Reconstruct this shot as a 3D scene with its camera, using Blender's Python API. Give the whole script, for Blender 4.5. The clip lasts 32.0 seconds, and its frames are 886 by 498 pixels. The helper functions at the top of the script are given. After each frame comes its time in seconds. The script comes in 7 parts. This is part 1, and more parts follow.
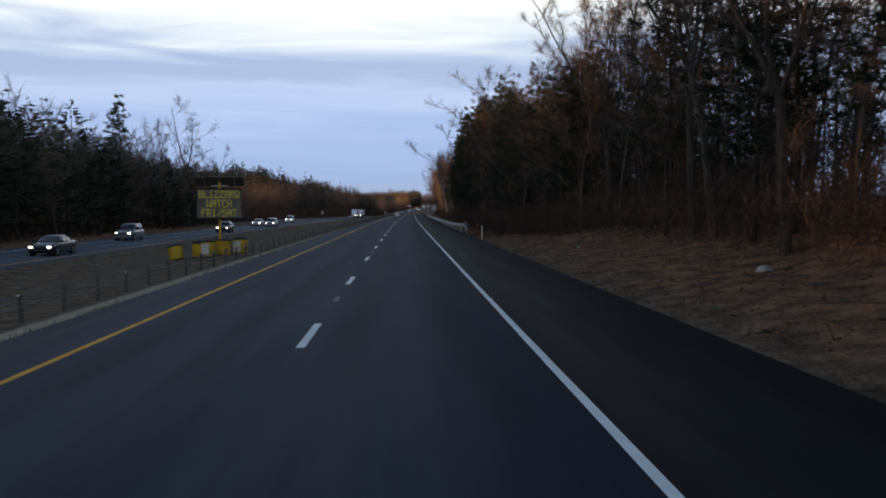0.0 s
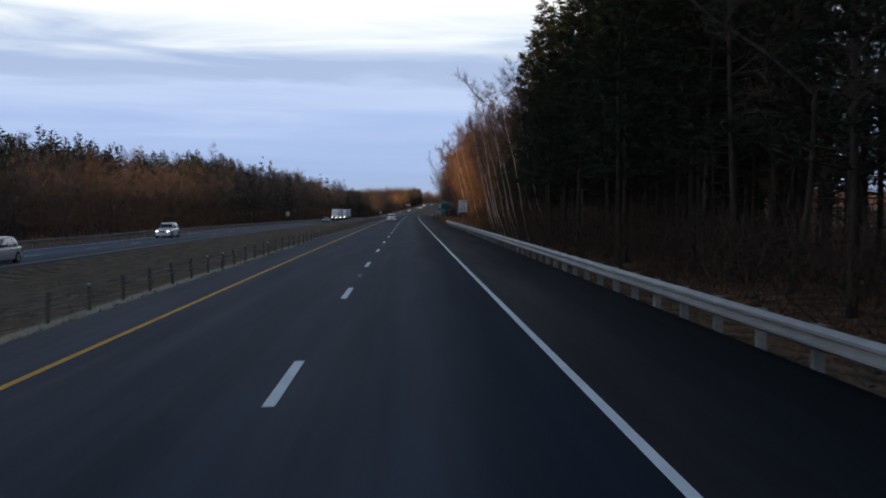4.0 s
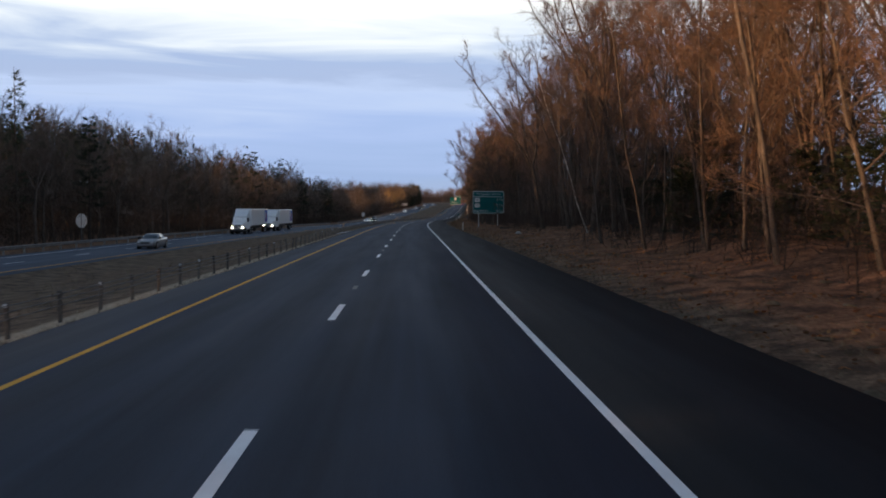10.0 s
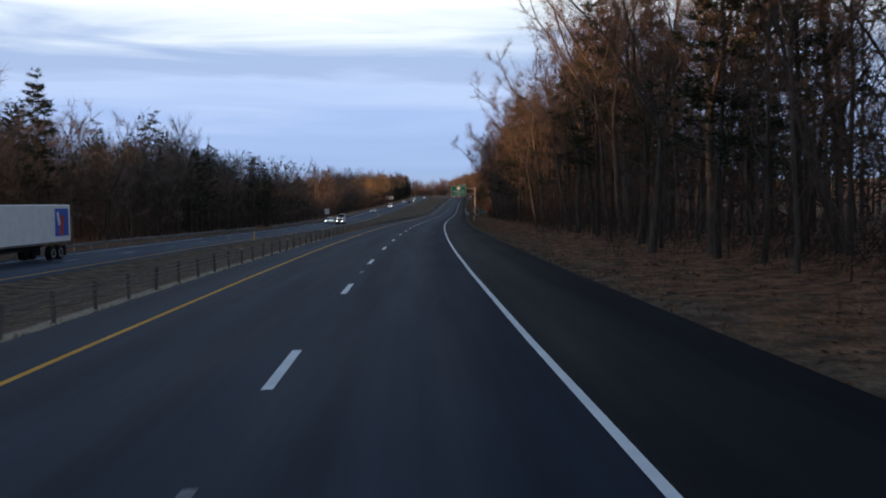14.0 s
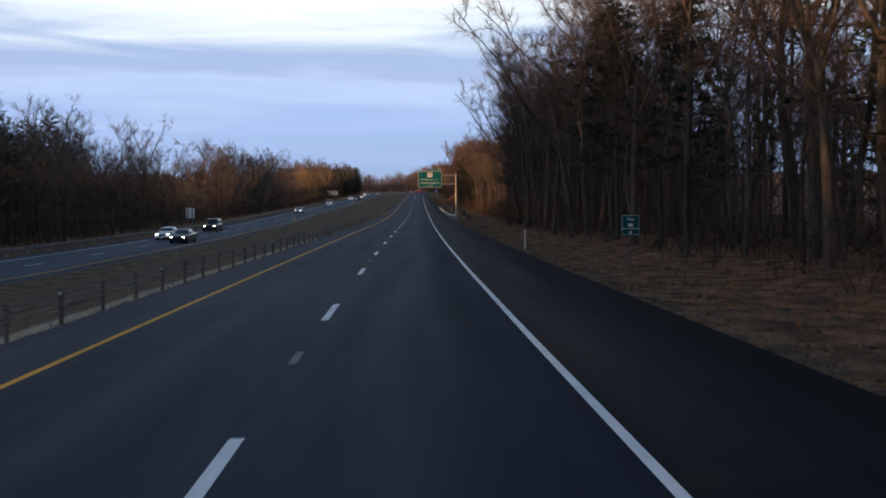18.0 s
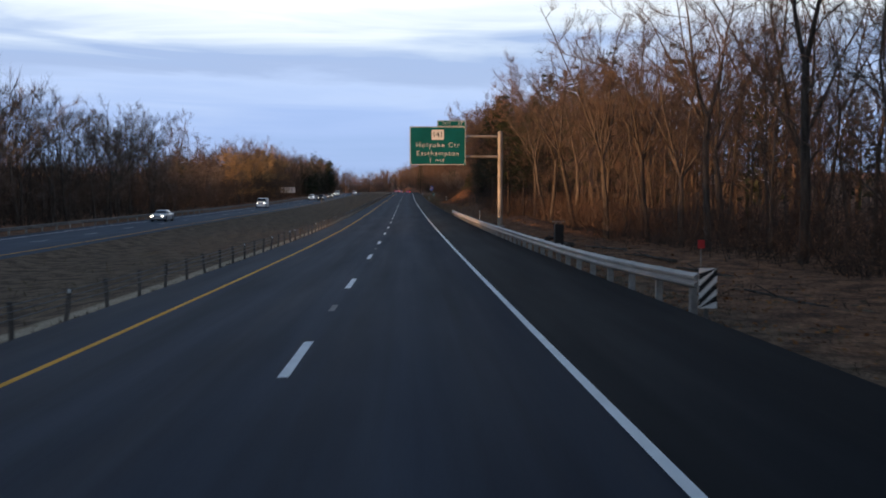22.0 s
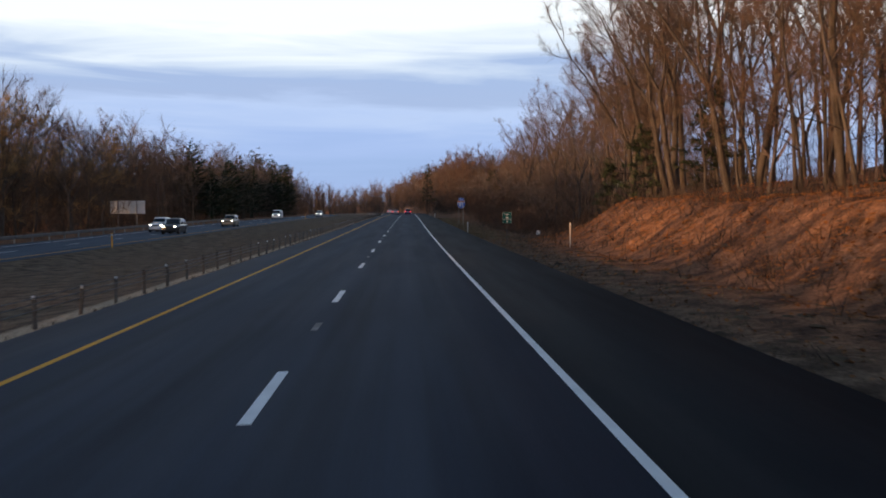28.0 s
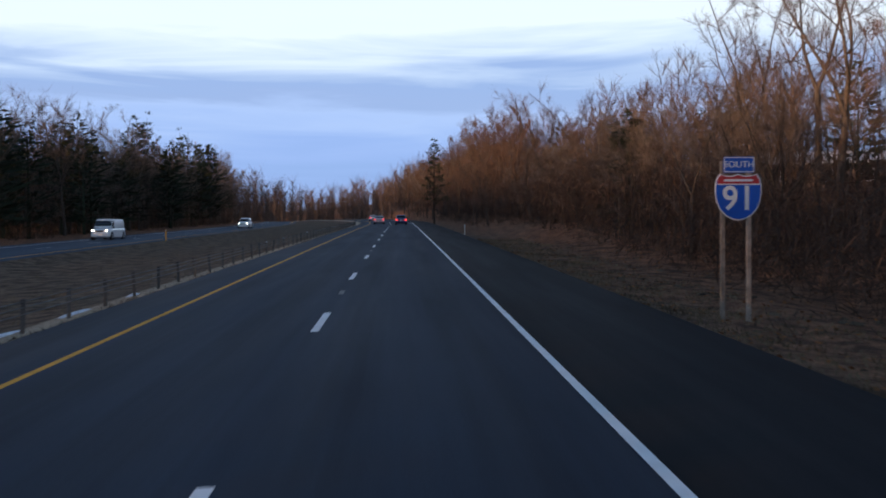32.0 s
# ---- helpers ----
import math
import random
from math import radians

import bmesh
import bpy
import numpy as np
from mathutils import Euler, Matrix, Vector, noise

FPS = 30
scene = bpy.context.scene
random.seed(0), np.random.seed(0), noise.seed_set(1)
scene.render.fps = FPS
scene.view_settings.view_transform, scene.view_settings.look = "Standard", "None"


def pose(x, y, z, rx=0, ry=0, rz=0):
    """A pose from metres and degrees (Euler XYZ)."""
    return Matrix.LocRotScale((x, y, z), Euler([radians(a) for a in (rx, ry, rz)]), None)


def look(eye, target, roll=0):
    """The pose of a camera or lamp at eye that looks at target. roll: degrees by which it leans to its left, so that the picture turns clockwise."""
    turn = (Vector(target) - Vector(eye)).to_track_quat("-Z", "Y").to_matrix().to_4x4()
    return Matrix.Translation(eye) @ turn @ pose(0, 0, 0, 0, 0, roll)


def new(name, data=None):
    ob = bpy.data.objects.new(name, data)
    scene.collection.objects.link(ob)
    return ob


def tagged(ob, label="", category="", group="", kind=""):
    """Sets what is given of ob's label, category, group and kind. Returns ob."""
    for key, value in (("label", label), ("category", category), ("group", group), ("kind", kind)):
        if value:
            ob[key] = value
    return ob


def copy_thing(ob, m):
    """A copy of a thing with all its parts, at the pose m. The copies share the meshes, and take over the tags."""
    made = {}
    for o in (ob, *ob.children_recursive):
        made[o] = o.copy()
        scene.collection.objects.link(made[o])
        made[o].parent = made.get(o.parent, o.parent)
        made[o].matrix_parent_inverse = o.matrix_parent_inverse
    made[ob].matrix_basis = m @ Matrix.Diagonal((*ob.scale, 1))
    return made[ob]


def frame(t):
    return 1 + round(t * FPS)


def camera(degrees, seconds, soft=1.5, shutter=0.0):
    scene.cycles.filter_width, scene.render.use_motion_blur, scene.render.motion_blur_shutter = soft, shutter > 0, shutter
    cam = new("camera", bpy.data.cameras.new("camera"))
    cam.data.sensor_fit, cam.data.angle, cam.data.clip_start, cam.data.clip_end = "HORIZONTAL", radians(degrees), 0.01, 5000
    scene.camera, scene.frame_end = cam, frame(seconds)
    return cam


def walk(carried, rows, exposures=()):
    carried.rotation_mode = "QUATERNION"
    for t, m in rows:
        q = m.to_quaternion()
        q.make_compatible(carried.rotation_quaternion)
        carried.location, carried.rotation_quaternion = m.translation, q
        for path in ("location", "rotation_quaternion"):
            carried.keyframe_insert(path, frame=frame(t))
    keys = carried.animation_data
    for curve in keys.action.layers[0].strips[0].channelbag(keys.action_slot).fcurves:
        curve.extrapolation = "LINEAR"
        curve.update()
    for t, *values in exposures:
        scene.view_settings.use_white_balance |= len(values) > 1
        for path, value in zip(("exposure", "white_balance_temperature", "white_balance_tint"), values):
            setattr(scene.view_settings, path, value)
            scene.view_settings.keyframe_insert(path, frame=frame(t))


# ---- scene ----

# camera: t, x, y, z, yaw, pitch, roll
PATH = [
    (0.0, 0.043, 0.00, 2.179, -2.41, -2.53, 0.03),
    (0.5, -0.008, 14.16, 2.167, -2.45, -2.63, 0.16),
    (1.0, -0.024, 28.30, 2.177, -2.50, -2.61, 0.17),
    (1.5, -0.032, 42.42, 2.187, -2.40, -2.62, 0.21),
    (2.0, -0.024, 56.58, 2.189, -2.34, -2.70, 0.21),
    (2.5, -0.038, 70.84, 2.188, -2.52, -2.76, 0.18),
    (3.0, -0.091, 85.18, 2.189, -2.43, -2.56, 0.01),
    (3.5, -0.065, 99.58, 2.193, -2.43, -2.47, 0.00),
    (4.0, -0.018, 114.05, 2.198, -2.48, -2.57, 0.14),
    (4.5, 0.051, 128.55, 2.201, -2.56, -2.60, 0.19),
    (5.0, 0.091, 143.10, 2.201, -2.66, -2.62, 0.19),
    (5.5, 0.160, 157.67, 2.196, -2.78, -2.64, 0.13),
    (6.0, 0.274, 172.25, 2.185, -2.84, -2.86, 0.31),
    (6.5, 0.387, 186.89, 2.164, -2.82, -2.67, 0.70),
    (7.0, 0.506, 201.53, 2.134, -2.90, -2.87, 0.88),
    (7.5, 0.618, 216.15, 2.111, -2.80, -2.53, 0.51),
    (8.0, 0.732, 230.76, 2.093, -2.78, -2.49, 0.23),
    (8.5, 0.836, 245.32, 2.073, -2.72, -2.66, 0.10),
    (9.0, 0.894, 259.85, 2.048, -2.70, -2.64, 0.07),
    (9.5, 0.942, 274.33, 2.022, -2.72, -2.58, 0.16),
    (10.0, 1.040, 288.79, 2.004, -2.70, -2.52, -0.07),
    (10.5, 1.178, 303.22, 1.987, -2.93, -2.58, -0.16),
    (11.0, 1.343, 317.63, 1.967, -3.08, -2.62, -0.48),
    (11.5, 1.522, 332.06, 1.946, -3.29, -2.82, -0.47),
    (12.0, 1.758, 346.54, 1.928, -3.38, -2.69, 0.14),
    (12.5, 2.043, 361.03, 1.904, -3.42, -2.76, 0.20),
    (13.0, 2.266, 375.52, 1.860, -3.33, -2.79, 0.63),
    (13.5, 2.503, 390.62, 1.813, -3.32, -2.84, 0.75),
    (14.0, 2.811, 405.69, 1.762, -3.47, -2.89, 0.48),
    (14.5, 3.079, 420.61, 1.710, -3.61, -2.72, 0.25),
    (15.0, 3.464, 434.69, 1.656, -4.15, -2.81, 0.24),
    (15.5, 3.951, 448.59, 1.599, -4.63, -2.84, 0.20),
    (16.0, 4.563, 462.54, 1.540, -5.09, -2.88, 0.11),
    (16.5, 5.287, 476.57, 1.478, -5.52, -3.03, -0.08),
    (17.0, 6.117, 491.20, 1.406, -5.97, -2.98, 0.08),
    (17.5, 7.022, 505.90, 1.316, -6.16, -3.07, 0.40),
    (18.0, 8.008, 520.61, 1.214, -6.35, -3.04, 0.50),
    (18.5, 9.053, 535.32, 1.105, -6.60, -3.03, 0.54),
    (19.0, 10.118, 549.99, 0.995, -6.81, -3.05, 0.53),
    (19.5, 11.204, 564.55, 0.902, -6.89, -2.92, 0.32),
    (20.0, 12.364, 578.99, 0.828, -7.00, -2.89, 0.56),
    (20.5, 13.610, 593.32, 0.765, -7.07, -2.91, 0.39),
    (21.0, 14.841, 607.62, 0.708, -7.18, -2.88, 0.81),
    (21.5, 16.050, 621.93, 0.654, -7.16, -2.84, 0.52),
    (22.0, 17.336, 636.27, 0.604, -7.15, -2.84, 0.06),
    (22.5, 18.506, 650.64, 0.576, -7.03, -2.59, 0.34),
    (23.0, 19.776, 665.03, 0.585, -6.92, -2.50, 0.51),
    (23.5, 21.062, 679.46, 0.631, -6.99, -2.26, 0.41),
    (24.0, 22.265, 693.88, 0.715, -7.18, -2.21, 0.56),
    (24.5, 23.596, 708.32, 0.852, -7.29, -1.98, 0.88),
    (25.0, 24.777, 722.76, 1.055, -7.26, -1.82, 0.67),
    (25.5, 25.972, 737.13, 1.297, -7.36, -1.62, 0.50),
    (26.0, 27.182, 751.45, 1.544, -7.28, -1.61, 0.39),
    (26.5, 28.393, 765.73, 1.795, -7.25, -1.59, 0.33),
    (27.0, 29.601, 780.00, 2.050, -7.24, -1.56, 0.29),
    (27.5, 30.807, 794.27, 2.308, -7.23, -1.49, 0.24),
    (28.0, 32.011, 808.55, 2.568, -7.23, -1.48, 0.21),
    (28.5, 33.222, 822.90, 2.831, -7.31, -1.48, 0.31),
    (29.0, 34.401, 837.35, 3.101, -7.45, -1.37, 0.13),
    (29.5, 35.641, 851.71, 3.383, -7.66, -1.47, 0.24),
    (30.0, 36.854, 866.02, 3.682, -7.69, -1.42, 0.55),
    (30.5, 38.059, 880.28, 3.995, -7.59, -1.46, 0.74),
    (31.0, 39.303, 894.50, 4.322, -7.62, -1.25, 0.38),
    (31.5, 40.561, 908.71, 4.657, -7.74, -1.18, 0.41),
    (32.0, 41.772, 922.93, 4.996, -7.77, -1.25, 0.42),
]

cam = camera(52.2, 32.0, soft=1.8, shutter=0.12)
walk(cam, [(r[0], pose(r[1], r[2], r[3], 90 + r[5], r[6], r[4])) for r in PATH], exposures=[(0.0, 0.50, 6950, 7), (8.0, 0.50, 6950, 7), (14.0, 0.52, 6600, 6), (17.0, 0.48, 6900, 7), (18.5, 0.54, 6600, 6), (22.0, 0.53, 6550, 6), (25.0, 0.60, 6550, 6), (28.0, 0.45, 6600, 6), (30.0, 0.40, 6400, 6), (32.0, 0.37, 5900, 6)])

# ---------------------------------------------------------------- light
SUN_AZ = radians(-111)      # where the sun stands, clockwise from straight ahead (+y)
SUN_EL = radians(4.5)
SUN_DIR = Vector((math.sin(SUN_AZ) * math.cos(SUN_EL), math.cos(SUN_AZ) * math.cos(SUN_EL), math.sin(SUN_EL)))


def build_world():
    w = bpy.data.worlds.new("dusk_sky")
    scene.world = w
    w.use_nodes = True
    nt = w.node_tree
    nt.nodes.clear()
    N, L = nt.nodes.new, nt.links.new
    out, bg = N("ShaderNodeOutputWorld"), N("ShaderNodeBackground")
    sky = N("ShaderNodeTexSky")
    sky.sky_type = "NISHITA"
    sky.sun_disc = False
    sky.sun_elevation, sky.sun_rotation = SUN_EL, SUN_AZ
    sky.air_density, sky.dust_density, sky.ozone_density = 1.0, 0.6, 2.0
    tc, sep = N("ShaderNodeTexCoord"), N("ShaderNodeSeparateXYZ")
    L(tc.outputs["Generated"], sep.inputs[0])
    # streaky high cloud: noise stretched along the horizon
    mp = N("ShaderNodeMapping")
    mp.inputs["Scale"].default_value = (1.6, 1.6, 15.0)
    L(tc.outputs["Generated"], mp.inputs[0])
    nz = N("ShaderNodeTexNoise")
    nz.inputs["Scale"].default_value, nz.inputs["Detail"].default_value, nz.inputs["Roughness"].default_value = 2.2, 5.0, 0.52
    nz.inputs["Distortion"].default_value = 0.6
    L(mp.outputs[0], nz.inputs["Vector"])
    ma = N("ShaderNodeMath")
    ma.operation = "MULTIPLY_ADD"
    ma.inputs[1].default_value, ma.inputs[2].default_value = 0.11, -0.055
    L(nz.outputs["Fac"], ma.inputs[0])
    ad = N("ShaderNodeMath")
    ad.operation = "ADD"
    L(sep.outputs["Z"], ad.inputs[0])
    L(ma.outputs[0], ad.inputs[1])
    ramp = N("ShaderNodeValToRGB")
    e = ramp.color_ramp.elements
    stops = [(0.0, (0.37, 0.49, 0.76)), (0.045, (0.34, 0.485, 0.85)), (0.085, (0.41, 0.55, 0.95)), (0.120, (0.54, 0.67, 1.02)), (0.138, (0.43, 0.54, 0.85)),
             (0.156, (0.42, 0.54, 0.86)), (0.174, (0.62, 0.73, 0.98)), (0.192, (0.88, 0.96, 1.11)), (0.212, (1.08, 1.12, 1.19)), (0.26, (1.06, 1.10, 1.19)), (0.36, (0.25, 0.35, 0.53)), (1.0, (0.050, 0.097, 0.185))]
    e[0].position, e[0].color = stops[0][0], (*stops[0][1], 1)
    e[1].position, e[1].color = stops[-1][0], (*stops[-1][1], 1)
    for p, c in stops[1:-1]:
        k = e.new(p)
        k.color = (*c, 1)
    L(ad.outputs[0], ramp.inputs[0])
    sc = N("ShaderNodeMixRGB")
    sc.blend_type = "MULTIPLY"
    sc.inputs[0].default_value = 1.0
    sc.inputs[2].default_value = (0.12, 0.12, 0.12, 1)
    L(sky.outputs[0], sc.inputs[1])
    mix = N("ShaderNodeMixRGB")
    mix.inputs[0].default_value = 0.86
    L(sc.outputs[0], mix.inputs[1])
    L(ramp.outputs[0], mix.inputs[2])
    L(mix.outputs[0], bg.inputs[0])
    bg.inputs[1].default_value = 0.78
    L(bg.outputs[0], out.inputs[0])


build_world()
sun = new("sun", bpy.data.lights.new("sun", "SUN"))
sun.data.energy, sun.data.angle, sun.data.color = 4.85, radians(0.6), (1.0, 0.52, 0.235)
sun.matrix_world = look(SUN_DIR * 100, (0, 0, 0))


# ---------------------------------------------------------------- materials
def mat(name, col, rough=0.8, metal=0.0, var=0.25, scale=6.0, fine=60.0, bump=0.0, rnd=0.0, col2=None, spec=0.3, emit=None, coord="Object", coat=0.0, stretch=None):
    """Two scales of noise over a base colour, with bump and a random tone per object."""
    m = bpy.data.materials.new(name)
    m.use_nodes = True
    nt = m.node_tree
    N, L = nt.nodes.new, nt.links.new
    b = nt.nodes["Principled BSDF"]
    b.inputs["Roughness"].default_value, b.inputs["Metallic"].default_value = rough, metal
    b.inputs["Specular IOR Level"].default_value = spec
    b.inputs["Coat Weight"].default_value = coat
    tc = N("ShaderNodeTexCoord")
    vec = tc.outputs[coord]
    if stretch:
        mp = N("ShaderNodeMapping")
        mp.inputs["Scale"].default_value = stretch
        L(vec, mp.inputs[0])
        vec = mp.outputs[0]
    n1, n2 = N("ShaderNodeTexNoise"), N("ShaderNodeTexNoise")
    n1.inputs["Scale"].default_value, n1.inputs["Detail"].default_value = scale, 4.0
    n2.inputs["Scale"].default_value, n2.inputs["Detail"].default_value = fine, 3.0
    L(vec, n1.inputs["Vector"])
    L(vec, n2.inputs["Vector"])
    mx = N("ShaderNodeMixRGB")
    c2 = col2 or tuple(c * (1 - var) for c in col)
    mx.inputs[1].default_value = (*tuple(min(1, c * (1 + var * 0.6)) for c in col), 1)
    mx.inputs[2].default_value = (*c2, 1)
    cr = N("ShaderNodeMapRange")
    cr.inputs[1].default_value, cr.inputs[2].default_value = 0.35, 0.65
    L(n1.outputs["Fac"], cr.inputs[0])
    L(cr.outputs[0], mx.inputs[0])
    m2 = N("ShaderNodeMixRGB")
    m2.blend_type = "MULTIPLY"
    m2.inputs[0].default_value = min(1.0, var * 1.6)
    L(mx.outputs[0], m2.inputs[1])
    L(n2.outputs["Fac"], m2.inputs[2])
    last = m2.outputs[0]
    gain = N("ShaderNodeMixRGB")
    gain.blend_type = "MULTIPLY"
    gain.inputs[0].default_value = 1.0
    g = 1 + min(1.0, var * 1.6) * 0.55
    gain.inputs[2].default_value = (g, g, g, 1)
    L(last, gain.inputs[1])
    last = gain.outputs[0]
    if rnd:
        oi = N("ShaderNodeObjectInfo")
        hv = N("ShaderNodeHueSaturation")
        mr = N("ShaderNodeMapRange")
        mr.inputs[3].default_value, mr.inputs[4].default_value = 1 - rnd, 1 + rnd
        L(oi.outputs["Random"], mr.inputs[0])
        L(mr.outputs[0], hv.inputs["Value"])
        L(last, hv.inputs["Color"])
        last = hv.outputs[0]
    L(last, b.inputs["Base Color"])
    if bump:
        bp = N("ShaderNodeBump")
        bp.inputs["Strength"].default_value, bp.inputs["Distance"].default_value = bump, 0.02
        L(n2.outputs["Fac"], bp.inputs["Height"])
        L(bp.outputs[0], b.inputs["Normal"])
    if emit:
        b.inputs["Emission Color"].default_value, b.inputs["Emission Strength"].default_value = (*emit[0], 1), emit[1]
    return m


def asphalt(name, tone, worn, spec=0.22):
    """Asphalt with wheel tracks: UV x runs across the road in metres, y along it."""
    m = bpy.data.materials.new(name)
    m.use_nodes = True
    nt = m.node_tree
    N, L = nt.nodes.new, nt.links.new
    b = nt.nodes["Principled BSDF"]
    b.inputs["Specular IOR Level"].default_value = spec
    uv = N("ShaderNodeTexCoord")
    sep = N("ShaderNodeSeparateXYZ")
    L(uv.outputs["UV"], sep.inputs[0])
    wave = N("ShaderNodeMath")
    wave.operation = "MULTIPLY"
    wave.inputs[1].default_value = 2 * math.pi / 1.83
    L(sep.outputs[0], wave.inputs[0])
    cs = N("ShaderNodeMath")
    cs.operation = "COSINE"
    L(wave.outputs[0], cs.inputs[0])
    mp = N("ShaderNodeMapping")
    mp.inputs["Scale"].default_value = (1.0, 0.06, 1.0)
    L(uv.outputs["UV"], mp.inputs[0])
    long, fine, blot = N("ShaderNodeTexNoise"), N("ShaderNodeTexNoise"), N("ShaderNodeTexNoise")
    long.inputs["Scale"].default_value, long.inputs["Detail"].default_value = 1.3, 5.0
    L(mp.outputs[0], long.inputs["Vector"])
    fine.inputs["Scale"].default_value, fine.inputs["Detail"].default_value = 45.0, 4.0
    L(uv.outputs["UV"], fine.inputs["Vector"])
    blot.inputs["Scale"].default_value, blot.inputs["Detail"].default_value = 0.35, 4.0
    L(uv.outputs["UV"], blot.inputs["Vector"])
    s1 = N("ShaderNodeMath")
    s1.operation = "MULTIPLY_ADD"
    s1.inputs[1].default_value, s1.inputs[2].default_value = worn, 0.0
    L(cs.outputs[0], s1.inputs[0])
    s2 = N("ShaderNodeMath")
    s2.operation = "MULTIPLY_ADD"
    s2.inputs[1].default_value = 0.9
    L(long.outputs["Fac"], s2.inputs[0])
    L(s1.outputs[0], s2.inputs[2])
    s3 = N("ShaderNodeMath")
    s3.operation = "MULTIPLY_ADD"
    s3.inputs[1].default_value = 0.5
    L(blot.outputs["Fac"], s3.inputs[0])
    L(s2.outputs[0], s3.inputs[2])
    mq = N("ShaderNodeMapping")
    mq.inputs["Scale"].default_value = (1.0, 0.012, 1.0)
    L(uv.outputs["UV"], mq.inputs[0])
    streak = N("ShaderNodeTexNoise")
    streak.inputs["Scale"].default_value, streak.inputs["Detail"].default_value = 4.5, 4.0
    L(mq.outputs[0], streak.inputs["Vector"])
    s4 = N("ShaderNodeMath")
    s4.operation = "MULTIPLY_ADD"
    s4.inputs[1].default_value = 0.8
    L(streak.outputs["Fac"], s4.inputs[0])
    L(s3.outputs[0], s4.inputs[2])
    s3 = s4
    ramp = N("ShaderNodeMapRange")
    ramp.inputs[1].default_value, ramp.inputs[2].default_value = 0.70, 1.50
    ramp.inputs[3].default_value, ramp.inputs[4].default_value = 0.72, 1.3
    L(s3.outputs[0], ramp.inputs[0])
    f2 = N("ShaderNodeMapRange")
    f2.inputs[1].default_value, f2.inputs[2].default_value = 0.3, 0.7
    f2.inputs[3].default_value, f2.inputs[4].default_value = 0.75, 1.25
    L(fine.outputs["Fac"], f2.inputs[0])
    mul = N("ShaderNodeMath")
    mul.operation = "MULTIPLY"
    L(ramp.outputs[0], mul.inputs[0])
    L(f2.outputs[0], mul.inputs[1])
    col = N("ShaderNodeMixRGB")
    col.blend_type = "MULTIPLY"
    col.inputs[0].default_value = 1.0
    col.inputs[1].default_value = (*tone, 1)
    L(mul.outputs[0], col.inputs[2])
    L(col.outputs[0], b.inputs["Base Color"])
    rr = N("ShaderNodeMapRange")
    rr.inputs[3].default_value, rr.inputs[4].default_value = 0.9, 0.62
    L(long.outputs["Fac"], rr.inputs[0])
    L(rr.outputs[0], b.inputs["Roughness"])
    bp = N("ShaderNodeBump")
    bp.inputs["Strength"].default_value, bp.inputs["Distance"].default_value = 0.35, 0.008
    L(fine.outputs["Fac"], bp.inputs["Height"])
    L(bp.outputs[0], b.inputs["Normal"])
    return m


M_ROAD = asphalt("asphalt_lane", (0.0205, 0.0325, 0.0560), 0.20, 0.18)
M_SHOULDER = asphalt("asphalt_shoulder", (0.0115, 0.0142, 0.0190), 0.05, 0.08)
M_OPP = asphalt("asphalt_old", (0.062, 0.080, 0.112), 0.06)
M_WHITE = mat("white_road_paint", (0.92, 0.93, 0.94), 0.7, var=0.09, scale=1.5, fine=30)
M_YELLOW = mat("yellow_road_paint", (0.88, 0.41, 0.028), 0.7, var=0.14, scale=1.5, fine=30)
M_FAINT = mat("worn_road_paint", (0.22, 0.22, 0.23), 0.8, var=0.3, scale=3, fine=30)


